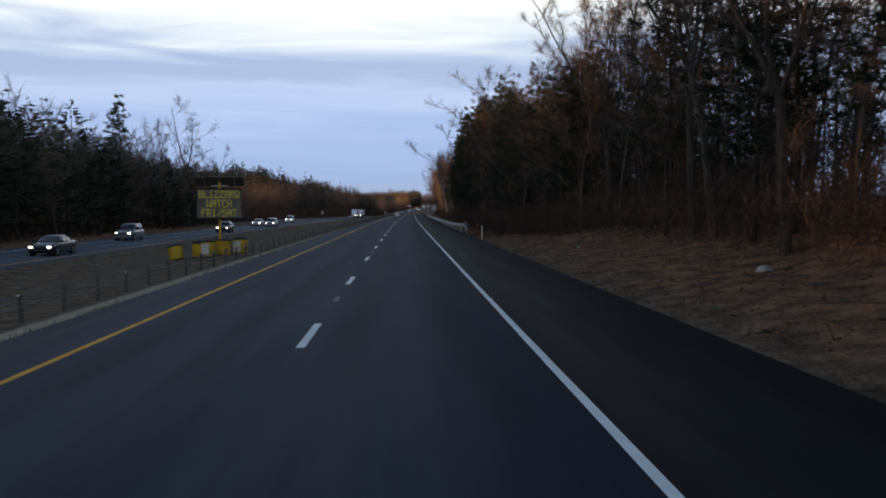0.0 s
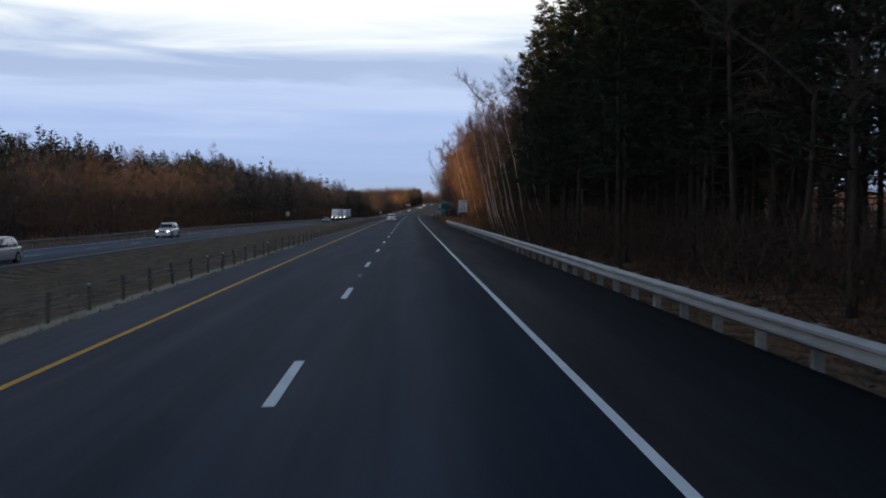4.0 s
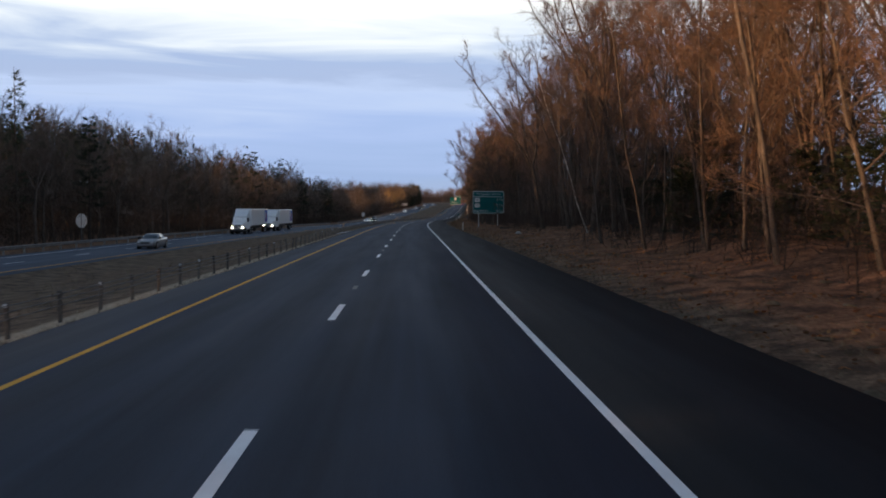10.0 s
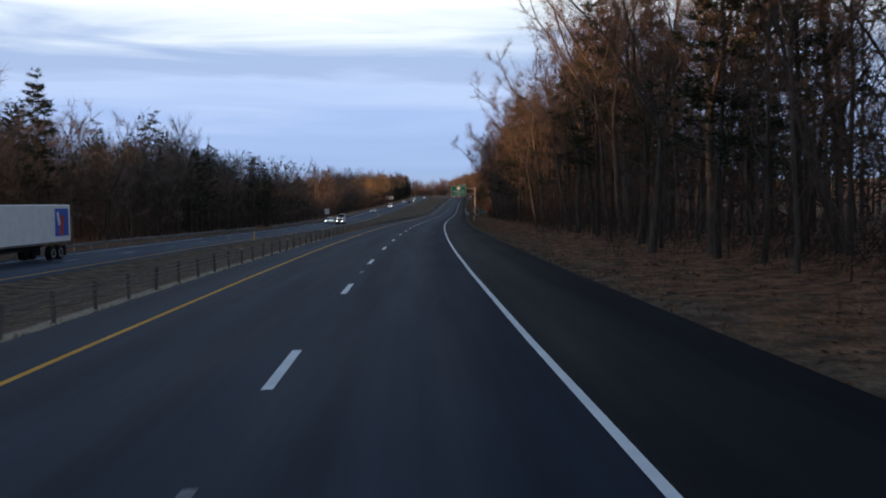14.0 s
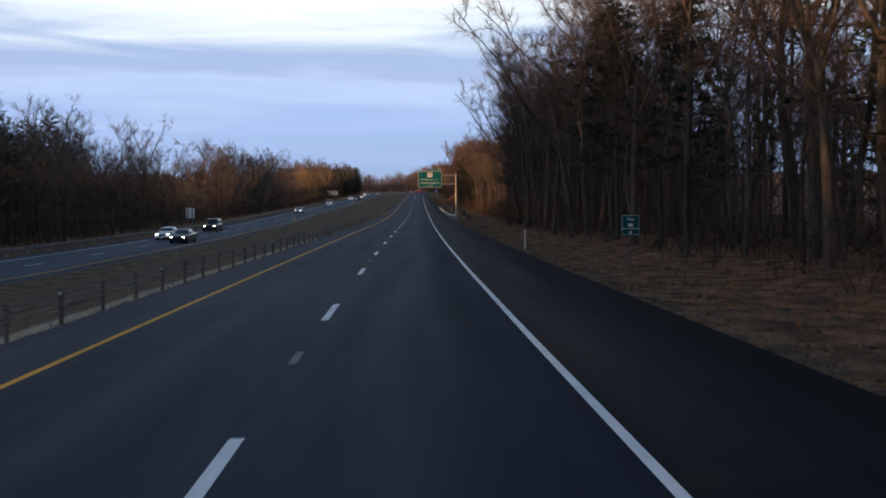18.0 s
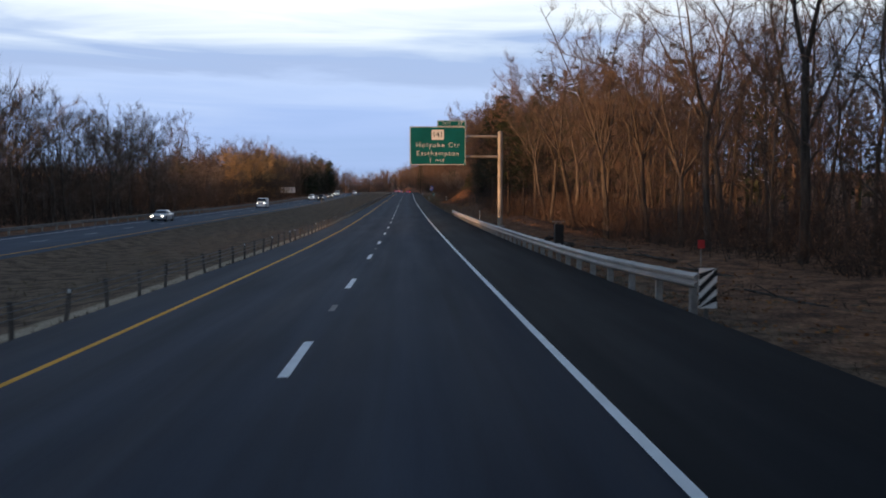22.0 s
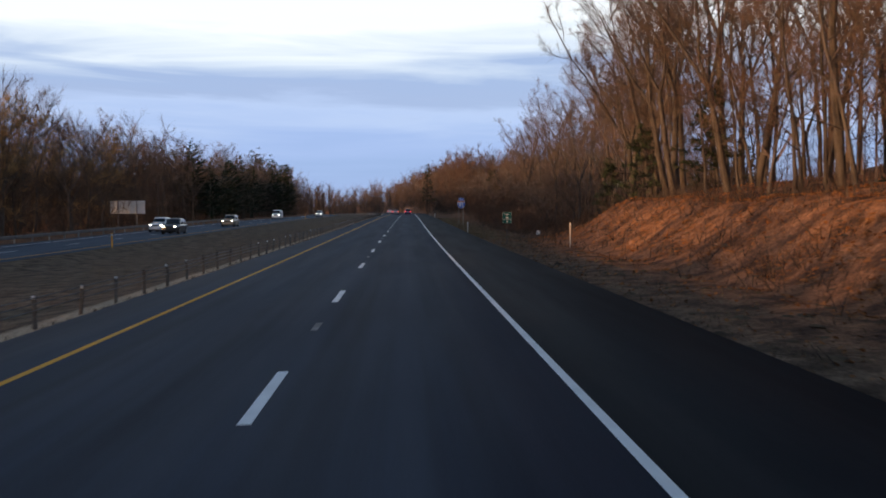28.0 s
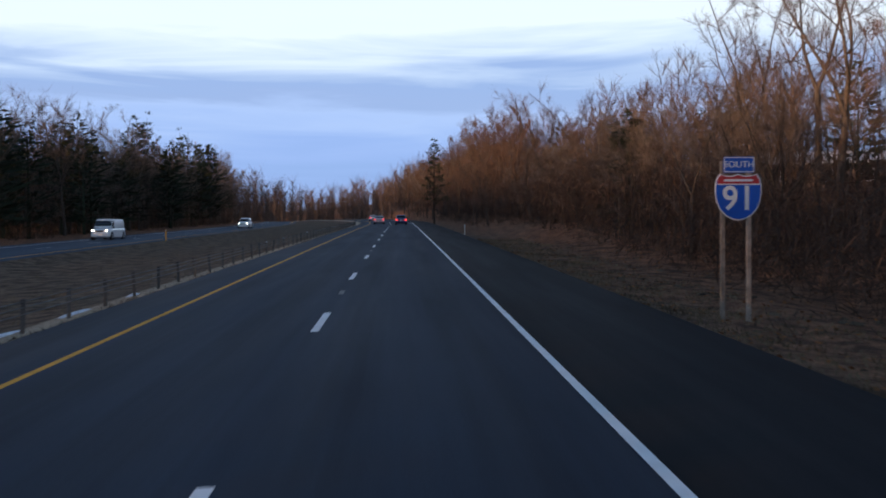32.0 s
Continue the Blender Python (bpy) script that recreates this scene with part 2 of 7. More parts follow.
def ground_material():
    """Grass near the road, leaf litter under the trees: UV x is the offset from the road's line in metres."""
    m = bpy.data.materials.new("winter_ground")
    m.use_nodes = True
    nt = m.node_tree
    N, L = nt.nodes.new, nt.links.new
    b = nt.nodes["Principled BSDF"]
    b.inputs["Roughness"].default_value, b.inputs["Specular IOR Level"].default_value = 0.95, 0.1
    tc, sep = N("ShaderNodeTexCoord"), N("ShaderNodeSeparateXYZ")
    L(tc.outputs["UV"], sep.inputs[0])

    def noise_of(scale, detail):
        n = N("ShaderNodeTexNoise")
        n.inputs["Scale"].default_value, n.inputs["Detail"].default_value = scale, detail
        L(tc.outputs["UV"], n.inputs["Vector"])
        return n.outputs["Fac"]

    def rng_map(src, a, b0, c, d):
        r = N("ShaderNodeMapRange")
        for k, v in zip((1, 2, 3, 4), (a, b0, c, d)):
            r.inputs[k].default_value = v
        L(src, r.inputs[0])
        return r.outputs[0]

    def mixed(f, c1, c2, mode="MIX"):
        x = N("ShaderNodeMixRGB")
        x.blend_type = mode
        for k, v in ((0, f), (1, c1), (2, c2)):
            if isinstance(v, tuple):
                x.inputs[k].default_value = (*v, 1)
            elif isinstance(v, float):
                x.inputs[k].default_value = v
            else:
                L(v, x.inputs[k])
        return x.outputs[0]

    big, mid, clump, fine = noise_of(0.16, 4.0), noise_of(1.1, 4.0), noise_of(6.5, 3.0), noise_of(17.0, 3.0)
    grass = mixed(rng_map(mid, 0.38, 0.62, 0.0, 1.0), (0.215, 0.148, 0.098), (0.080, 0.056, 0.040))
    litter = mixed(rng_map(mid, 0.36, 0.64, 0.0, 1.0), (0.310, 0.160, 0.090), (0.095, 0.054, 0.037))
    add = N("ShaderNodeMath")
    add.operation = "MULTIPLY_ADD"
    add.inputs[1].default_value = 6.0
    L(big, add.inputs[0])
    L(sep.outputs[0], add.inputs[2])
    right = rng_map(add.outputs[0], 9.0, 11.4, 0.0, 1.0)
    left = rng_map(add.outputs[0], -28.0, -32.0, 0.0, 1.0)
    mx = N("ShaderNodeMath")
    mx.operation = "MAXIMUM"
    L(right, mx.inputs[0])
    L(left, mx.inputs[1])
    col = mixed(mx.outputs[0], grass, litter)
    # a strip of bleached grass and sand beside the median posts
    wob = N("ShaderNodeMath")
    wob.operation = "MULTIPLY_ADD"
    wob.inputs[1].default_value = 0.9
    L(mid, wob.inputs[0])
    L(sep.outputs[0], wob.inputs[2])
    strip = N("ShaderNodeMath")
    strip.operation = "MULTIPLY"
    L(rng_map(wob.outputs[0], -7.10, -6.65, 1.0, 0.0), strip.inputs[0])
    L(rng_map(wob.outputs[0], -8.15, -7.75, 0.0, 1.0), strip.inputs[1])
    pale = mixed(rng_map(fine, 0.35, 0.65, 0.0, 1.0), (0.56, 0.46, 0.34), (0.36, 0.285, 0.205))
    col = mixed(strip.outputs[0], col, pale)
    col = mixed(0.7, col, rng_map(clump, 0.36, 0.64, 0.55, 1.42), "MULTIPLY")
    col = mixed(0.75, col, rng_map(fine, 0.32, 0.68, 0.45, 1.5), "MULTIPLY")
    L(col, b.inputs["Base Color"])
    bp = N("ShaderNodeBump")
    bp.inputs["Strength"].default_value, bp.inputs["Distance"].default_value = 0.9, 0.05
    L(fine, bp.inputs["Height"])
    L(bp.outputs[0], b.inputs["Normal"])
    return m


M_GROUND = ground_material()
M_GROUND2 = mat("turf", (0.150, 0.112, 0.074), 0.95, var=0.5, scale=0.25, fine=12.0, bump=0.8, col2=(0.062, 0.047, 0.034), spec=0.1)
M_GRASS = mat("dry_grass", (0.24, 0.185, 0.115), 0.9, var=0.4, scale=0.7, fine=9, col2=(0.11, 0.085, 0.05), spec=0.1)
M_STRAW = mat("bleached_grass", (0.52, 0.43, 0.31), 0.9, var=0.4, scale=0.7, fine=9, col2=(0.24, 0.19, 0.13), spec=0.1)
M_LEAF = mat("fallen_leaf", (0.33, 0.135, 0.045), 0.9, var=0.4, scale=2.0, fine=9, col2=(0.14, 0.075, 0.04), spec=0.1)
M_GRAVEL = mat("gravel_edge", (0.125, 0.112, 0.100), 0.95, var=0.4, scale=1.5, fine=30, bump=0.8, spec=0.1)
M_BARK = mat("grey_brown_bark", (0.100, 0.084, 0.073), 0.9, var=0.4, scale=1.2, fine=14, bump=0.7, rnd=0.3, stretch=(6, 6, 1), spec=0.15)
M_BARKD = mat("dark_bark", (0.070, 0.057, 0.049), 0.9, var=0.4, scale=1.2, fine=14, bump=0.7, rnd=0.25, stretch=(6, 6, 1), spec=0.15)
M_BIRCH = mat("pale_birch_bark", (0.58, 0.53, 0.47), 0.75, var=0.35, scale=1.6, fine=12, col2=(0.16, 0.13, 0.11), rnd=0.15, stretch=(0.7, 0.7, 3.5), spec=0.2)
M_TWIG = mat("brown_twigs", (0.125, 0.094, 0.079), 0.85, var=0.3, scale=0.4, fine=5, rnd=0.28, spec=0.15)
M_TWIGG = mat("grey_twigs", (0.185, 0.150, 0.124), 0.85, var=0.3, scale=0.4, fine=5, rnd=0.28, spec=0.15)
M_TWIGR = mat("russet_twigs", (0.148, 0.096, 0.071), 0.85, var=0.3, scale=0.4, fine=5, rnd=0.25, spec=0.15)
M_WILLOW = mat("yellow_twigs", (0.34, 0.225, 0.105), 0.85, var=0.3, scale=0.4, fine=5, rnd=0.2, spec=0.15)
M_PINE = mat("pine_needles", (0.032, 0.042, 0.022), 0.8, var=0.35, scale=0.8, fine=6, rnd=0.3, col2=(0.022, 0.032, 0.02), spec=0.2)
M_BRUSH = mat("bare_brush", (0.070, 0.052, 0.043), 0.9, var=0.35, scale=0.5, fine=5, col2=(0.040, 0.030, 0.026), spec=0.1)
M_UNDER = mat("brown_underbrush", (0.105, 0.070, 0.052), 0.9, var=0.35, scale=0.5, fine=5, col2=(0.055, 0.038, 0.031), spec=0.1)
M_FARBRUSH = mat("far_brush", (0.115, 0.085, 0.068), 0.9, var=0.4, scale=0.12, fine=3, col2=(0.046, 0.034, 0.027), spec=0.1)
# the haze over the far ridge is put into this blue base colour
M_RIDGE = mat("hazed_hillside", (0.15, 0.19, 0.27), 0.95, var=0.3, scale=0.004, fine=0.03, spec=0.05)
M_STEEL = mat("galvanised_steel", (0.43, 0.42, 0.41), 0.55, metal=0.3, var=0.18, scale=1.2, fine=18, bump=0.1, spec=0.4)
M_RAILPOST = mat("galvanised_post", (0.34, 0.33, 0.32), 0.65, metal=0.2, var=0.3, scale=2, fine=20, spec=0.3)
M_POLE = mat("weathered_pole_steel", (0.25, 0.235, 0.22), 0.6, metal=0.25, var=0.3, scale=0.8, fine=14, spec=0.35)
M_DULL = mat("weathered_steel", (0.20, 0.185, 0.175), 0.7, metal=0.3, var=0.3, scale=2, fine=20, spec=0.3)
M_POST = mat("weathered_post", (0.13, 0.115, 0.105), 0.8, metal=0.1, var=0.35, scale=3, fine=20, rnd=0.2)
M_WOOD = mat("grey_timber_post", (0.30, 0.25, 0.21), 0.85, var=0.35, scale=3, fine=20, rnd=0.2)
M_CREAM = mat("cream_plastic_post", (0.72, 0.66, 0.57), 0.6, var=0.12, scale=3, fine=20)
M_BACK = mat("sign_back_aluminium", (0.80, 0.80, 0.80), 0.5, metal=0.0, var=0.1, scale=1, fine=10)
M_GREEN = mat("sign_green", (0.002, 0.086, 0.088), 0.6, var=0.12, scale=1, fine=12, spec=0.15)
M_SWHITE = mat("sign_white", (0.80, 0.80, 0.80), 0.5, var=0.08, scale=1, fine=12, spec=0.4)
M_LEGEND = mat("sign_legend_white", (0.56, 0.58, 0.57), 0.55, var=0.1, scale=1, fine=12, spec=0.3)
M_BLACK = mat("sign_black", (0.015, 0.015, 0.016), 0.5, var=0.1)
M_BLUE = mat("sign_blue", (0.014, 0.095, 0.50), 0.45, var=0.1, scale=1, fine=12, spec=0.4)
M_RED = mat("sign_red", (0.42, 0.035, 0.04), 0.45, var=0.1, scale=1, fine=12, spec=0.4)
M_CONC = mat("concrete", (0.42, 0.40, 0.37), 0.85, var=0.25, scale=2, fine=20, bump=0.4)
M_SNOW = mat("old_snow", (0.82, 0.86, 0.92), 0.7, var=0.12, scale=2, fine=12, bump=0.6)
M_BARREL = mat("yellow_plastic", (0.66, 0.40, 0.03), 0.5, var=0.2, scale=2, fine=14, rnd=0.1)
M_LID = mat("black_plastic", (0.02, 0.02, 0.022), 0.55, var=0.2)
M_LED = mat("amber_message_dots", (0.46, 0.45, 0.05), 0.6, var=0.1, emit=((0.70, 0.66, 0.07), 0.12))
M_PANEL = mat("message_panel_grey", (0.16, 0.15, 0.12), 0.6, var=0.2, scale=2, fine=14)
M_SOLAR = mat("solar_panel", (0.10, 0.095, 0.095), 0.35, var=0.2, scale=2, fine=14, spec=0.5)
M_GLASS = mat("car_glass", (0.012, 0.014, 0.017), 0.06, var=0.05, spec=0.6, coat=0.6)
M_TYRE = mat("tyre_rubber", (0.014, 0.014, 0.015), 0.85, var=0.2)
M_RIM = mat("alloy_rim", (0.42, 0.43, 0.44), 0.35, metal=0.8, var=0.15)
M_TAIL = mat("tail_lamp_red", (0.085, 0.008, 0.010), 0.2, var=0.1, spec=0.5)
M_TAILON = mat("tail_lamp_lit", (0.5, 0.02, 0.02), 0.3, var=0.1, emit=((1.0, 0.07, 0.06), 1.2))
M_HEAD = mat("head_lamp_lit", (0.9, 0.88, 0.8), 0.2, var=0.05, emit=((1.0, 0.88, 0.68), 8.0))
M_LENS = mat("clear_lamp", (0.55, 0.57, 0.6), 0.12, var=0.1, spec=0.6)
M_CHROME = mat("bright_trim", (0.55, 0.55, 0.56), 0.25, metal=0.9, var=0.1)
M_ROOFW = mat("pale_metal_roof", (0.70, 0.72, 0.75), 0.5, var=0.1, scale=1, fine=8)
M_SIDING = mat("brown_siding", (0.20, 0.15, 0.12), 0.8, var=0.2, scale=1, fine=8)


def paint(name, col, rough=0.28):
    return mat(name, col, rough, var=0.06, scale=1.5, fine=12, spec=0.5, coat=0.5)


# ---------------------------------------------------------------- the road's line
_y = np.array([r[2] for r in PATH])
_x = np.array([r[1] for r in PATH])
_z = np.array([r[3] for r in PATH]) - 2.179
SWAY = [(0.0, -0.043), (28.0, -0.029), (57.0, -0.002), (71.0, 0.04), (85.0, 0.11), (100.0, 0.09), (114.0, 0.05), (129.0, 0.0), (172.0, -0.016), (260.0, -0.091), (347.0, 0.078), (376.0, -0.104), (391.0, -0.165), (406.0, -0.235), (421.0, -0.2), (435.0, -0.2), (449.0, -0.19), (477.0, -0.193), (550.0, -0.1), (579.0, 0.028), (608.0, 0.013), (622.0, 0.02), (636.3, -0.03), (650.6, 0.065), (665.0, 0.082), (679.5, 0.065), (693.9, 0.125), (708.3, 0.03), (723.0, 0.006), (809.0, -0.038), (866.0, -0.067), (923.0, 0.05)]   # the car's sideways drift in its lane
_x = _x + np.interp(_y, [s[0] for s in SWAY], [s[1] for s in SWAY])
for _ in range(6):
    _x[1:-1] = (_x[:-2] + 2 * _x[1:-1] + _x[2:]) / 4
    _z[1:-1] = (_z[:-2] + 2 * _z[1:-1] + _z[2:]) / 4


def line_x(y):
    y = np.asarray(y, float)
    v = np.interp(y, _y, _x)
    v = np.where(y < _y[0], _x[0], v)
    k = (_x[-1] - _x[-3]) / (_y[-1] - _y[-3])
    d = np.maximum(y - _y[-1], 0)
    v = np.where(y > _y[-1], _x[-1] + k * d - np.maximum(d - 140, 0) ** 2 / 2200.0, v)
    return v


def line_z(y):
    y = np.asarray(y, float)
    d = np.clip(y - _y[-1], 0, None)
    k = (_z[-1] - _z[-3]) / (_y[-1] - _y[-3])
    e = np.minimum(d, 420.0)
    return np.where(y > _y[-1], _z[-1] + k * (e - e * e / 1500.0), np.interp(y, _y, _z))


def fall(y):
    """The road's tilt across, steeper where it swings right."""
    return np.interp(y, [590, 650, 745, 800], [0.0227, 0.036, 0.036, 0.0227])


# the oncoming road: y, offset of its yellow line, its height over this road's line
OPP = [(-300, -23.0, -1.05), (150, -23.0, -1.05), (265, -23.4, -1.12), (345, -23.0, -1.34), (458, -21.9, -1.50), (575, -21.5, -1.48), (615, -21.7, -1.30), (690, -22.8, -0.78), (730, -24.2, -0.72), (870, -24.2, -0.85), (985, -24.2, -0.65), (1300, -24.0, -0.60)]


def opp(y):
    return np.interp(y, [p[0] for p in OPP], [p[1] for p in OPP])


def opp_drop(y):
    return np.interp(y, [p[0] for p in OPP], [p[2] for p in OPP])


def plane_z(y, l):
    """The road's tilted plane, easing over the median to the level of the oncoming road."""
    l = np.asarray(l, float)
    near_z = fall(y) * np.clip(l, -8.5, 6.0)
    q = np.clip((-8.5 - l) / (-8.5 - 1.3 - opp(y)), 0, 1)
    return line_z(y) + near_z + (opp_drop(y) + 8.5 * fall(y)) * q * q * (3 - 2 * q)


def side(y):
    """The unit vector to the right of the road at y."""
    dx = (line_x(np.asarray(y) + 4.0) - line_x(np.asarray(y) - 4.0)) / 8.0
    n = np.sqrt(1 + dx * dx)
    return 1 / n, -dx / n


def at(y, l):
    a, b = side(y)
    return line_x(y) + l * a, y + l * b


def to_line(X, Y):
    y = Y
    for _ in range(6):
        a, b = side(y)
        l = (X - float(line_x(y))) * float(a) + (Y - y) * float(b)
        y = Y - l * float(b)
    return y, l


def bumps(x, y, k):
    return np.sin(x * k + 1.3 * np.sin(y * k * 0.7)) * np.cos(y * k * 0.8 + 0.9 * np.sin(x * k * 0.6))


# right of the road: rise of the land over the road at 9, 16 and 32 m from the line
BANK = [(-300, 0.2, 1.0, 2.5), (10, 0.2, 1.2, 2.5), (60, 0.0, 0.9, 2.0), (100, -0.9, -0.6, 0.5), (235, -0.9, -0.6, 0.3), (250, -0.3, 0.1, 1.2), (275, 0.0, 0.9, 1.8), (360, 0.0, 0.9, 1.8), (400, -0.3, 0.1, 0.8), (560, -0.4, 0.0, 0.8),
        (640, -0.5, -0.3, 0.3), (700, -1.0, -1.0, -0.6), (770, -0.5, 0.2, 1.2), (800, -0.2, 1.2, 3.0), (835, -0.3, 2.4, 4.6), (866, -0.3, 2.7, 4.8), (880, -0.6, 0.6, 1.6), (895, -0.9, -1.4, -0.5), (940, -0.9, -1.6, 0.5),
        (1000, -0.5, 0.6, 3.5), (1300, 0.0, 3.5, 8.0)]


# unseen rises added behind the far wood to shade the right side: y, height
SHADE_HILLS = [(-320, 0), (-260, 13), (78, 13), (150, 11.5), (182, 9), (205, 3), (260, 4.6), (346, 6), (438, 6), (466, 0), (490, 2), (520, 12), (613, 12), (632, 0), (692, 0), (712, 10), (756, 10), (776, 0), (890, 0), (915, 3), (985, 3), (1020, 0)]


def ground_z(y, l):
    y, l = np.asarray(y, float), np.asarray(l, float)
    base = plane_z(y, l)
    cols = list(zip(*BANK))
    b9, b16, b32 = (np.interp(y, cols[0], c) for c in cols[1:])
    r = np.where(l < 9, b9 * np.clip((l - 5.2) / 3.8, 0, 1), np.where(l < 16, b9 + (b16 - b9) * np.clip((l - 10.2) / 4.3, 0, 1) ** 1.2, b16 + (b32 - b16) * np.clip((l - 16) / 16, 0, 1)))
    far = np.clip((np.abs(l) - 60) / 400, 0, 1)
    hill = np.interp(y, [p[0] for p in SHADE_HILLS], [p[1] for p in SHADE_HILLS]) * np.clip((-l - 66) / 34, 0, 1) ** 2 * np.clip((l + 300) / 120, 0, 1)
    rough = np.clip((l - 5.3) / 3, 0, 1) + np.clip((-l - 36) / 6, 0, 1)
    o = opp(y)
    mid = np.clip((-l - 7.0) / 3, 0, 1) * np.clip((l - o - 1.5) / 3, 0, 1)
    z = base + np.where(l > 5.2, r, 0) - 0.45 * mid - 0.40 * np.clip((l - 5.1) / 0.6, 0, 1) * np.clip((9 - l) / 3, 0, 1)
    z = z + 0.10 * rough * bumps(y, l, 0.9) + 0.22 * np.clip(rough, 0, 1) * np.clip((np.abs(l) - 9) / 8, 0, 1) * bumps(y + 40, l * 1.3, 0.31)
    z = z + far * 9.0 * (0.6 + bumps(y, l, 0.006)) + hill
    under = ((l > -7.02) & (l < 5.0)) | ((l < o + 1.0) & (l > o - 9.0))
    return z - np.where(under, 0.22, 0.03)


# ---------------------------------------------------------------- building helpers
def mesh_of(name, verts, faces, material, smooth=False):
    me = bpy.data.meshes.new(name)
    me.from_pydata([tuple(v) for v in verts], [], faces)
    for m in (material if isinstance(material, (list, tuple)) else [material]):
        me.materials.append(m)
    if smooth:
        me.polygons.foreach_set("use_smooth", [True] * len(me.polygons))
    me.update()
    return me


class Shape:
    """Collects simple solids into one mesh."""

    def __init__(self):
        self.v, self.f = [], []

    def add(self, verts, faces):
        n = len(self.v)
        self.v += [tuple(p) for p in verts]
        self.f += [tuple(i + n for i in q) for q in faces]
        return self

    def box(self, c, s, bev=0.0, m=None):
        """A box with chamfered edges along z and a chamfered rim."""
        x, y, z = (k / 2 for k in s)
        b = min(bev, x * 0.9, y * 0.9, z * 0.9)
        if b <= 0:
            pts = [(-x, -y, -z), (x, -y, -z), (x, y, -z), (-x, y, -z), (-x, -y, z), (x, -y, z), (x, y, z), (-x, y, z)]
            fs = [(3, 2, 1, 0), (4, 5, 6, 7), (0, 1, 5, 4), (1, 2, 6, 5), (2, 3, 7, 6), (3, 0, 4, 7)]
        else:
            pts, fs = [], []
            rings = [(b, -z), (0, -z + b), (0, z - b), (b, z)]
            for ins, zz in rings:
                a, d = x - ins, y - ins
                k = b * 0.6
                pts += [(-a + k, -d, zz), (a - k, -d, zz), (a, -d + k, zz), (a, d - k, zz), (a - k, d, zz), (-a + k, d, zz), (-a, d - k, zz), (-a, -d + k, zz)]
            for r in range(3):
                for i in range(8):
                    j = (i + 1) % 8
                    fs.append((r * 8 + i, r * 8 + j, r * 8 + 8 + j, r * 8 + 8 + i))
            fs.append(tuple(range(7, -1, -1)))
            fs.append(tuple(range(24, 32)))
        M = Matrix.Translation(c) @ (m or Matrix())
        return self.add([M @ Vector(p) for p in pts], fs)

    def rod(self, a, b, r0, r1=None, n=8, cap=True):
        a, b = Vector(a), Vector(b)
        r1 = r0 if r1 is None else r1
        q = (b - a).to_track_quat("Z", "Y")
        ring = [q @ Vector((math.cos(t), math.sin(t), 0)) for t in (2 * math.pi * i / n for i in range(n))]
        pts = [a + p * r0 for p in ring] + [b + p * r1 for p in ring]
        fs = [(i, (i + 1) % n, n + (i + 1) % n, n + i) for i in range(n)]
        if cap:
            fs += [tuple(range(n - 1, -1, -1)), tuple(range(n, 2 * n))]
        return self.add(pts, fs)

    def loft(self, rings, cap=True):
        n = len(rings[0])
        pts = [p for r in rings for p in r]
        fs = [(k * n + i, k * n + (i + 1) % n, (k + 1) * n + (i + 1) % n, (k + 1) * n + i) for k in range(len(rings) - 1) for i in range(n)]
        if cap:
            fs += [tuple(range(n - 1, -1, -1)), tuple(range((len(rings) - 1) * n, len(rings) * n))]
        return self.add(pts, fs)

    def mesh(self, name, material, smooth=False):
        return mesh_of(name, self.v, self.f, material, smooth)


def part(name, shape, material, parent, label="", smooth=False):
    me = shape.mesh(name, material, smooth) if isinstance(shape, Shape) else shape
    ob = new(name, me)
    ob.parent = parent
    if label:
        ob["label"] = label
    return ob


def thing(name, label, category, group="", kind=""):
    return tagged(new(name), label, category, group, kind)


def writing(text, size, material, parent, x, z, y=-0.012, align="CENTER", name="lettering", wide=1.0, weight=0.0, spacing=1.0):
    cu = bpy.data.curves.new(name, "FONT")
    cu.body, cu.size, cu.align_x, cu.align_y, cu.extrude = text, size, align, "CENTER", 0.003
    cu.resolution_u = 3
    cu.offset = weight * size
    cu.space_character = spacing
    tmp = bpy.data.objects.new(name, cu)
    scene.collection.objects.link(tmp)
    bpy.context.view_layer.update()
    me = bpy.data.meshes.new_from_object(tmp.evaluated_get(bpy.context.evaluated_depsgraph_get()))
    bpy.data.objects.remove(tmp)
    me.materials.clear()
    me.materials.append(material)
    ob = new(name, me)
    ob.parent = parent
    ob.matrix_basis = Matrix.Translation((x, y, z)) @ pose(0, 0, 0, 90, 0, 0) @ Matrix.Diagonal((wide, 1, 1, 1))
    return ob


def plate(w, h, r, y0, y1, cx=0.0, cz=0.0, n=4):
    """A board in the xz plane with rounded corners, from y0 (front) to y1 (back)."""
    s = Shape()
    pts = []
    for ax, az, t0 in ((w / 2 - r, h / 2 - r, 0), (-w / 2 + r, h / 2 - r, 90), (-w / 2 + r, -h / 2 + r, 180), (w / 2 - r, -h / 2 + r, 270)):
        for i in range(n + 1):
            t = radians(t0 + 90 * i / n)
            pts.append((cx + ax + r * math.cos(t), cz + az + r * math.sin(t)))
    return s.loft([[(p[0], y1, p[1]) for p in pts], [(p[0], y0, p[1]) for p in pts]])


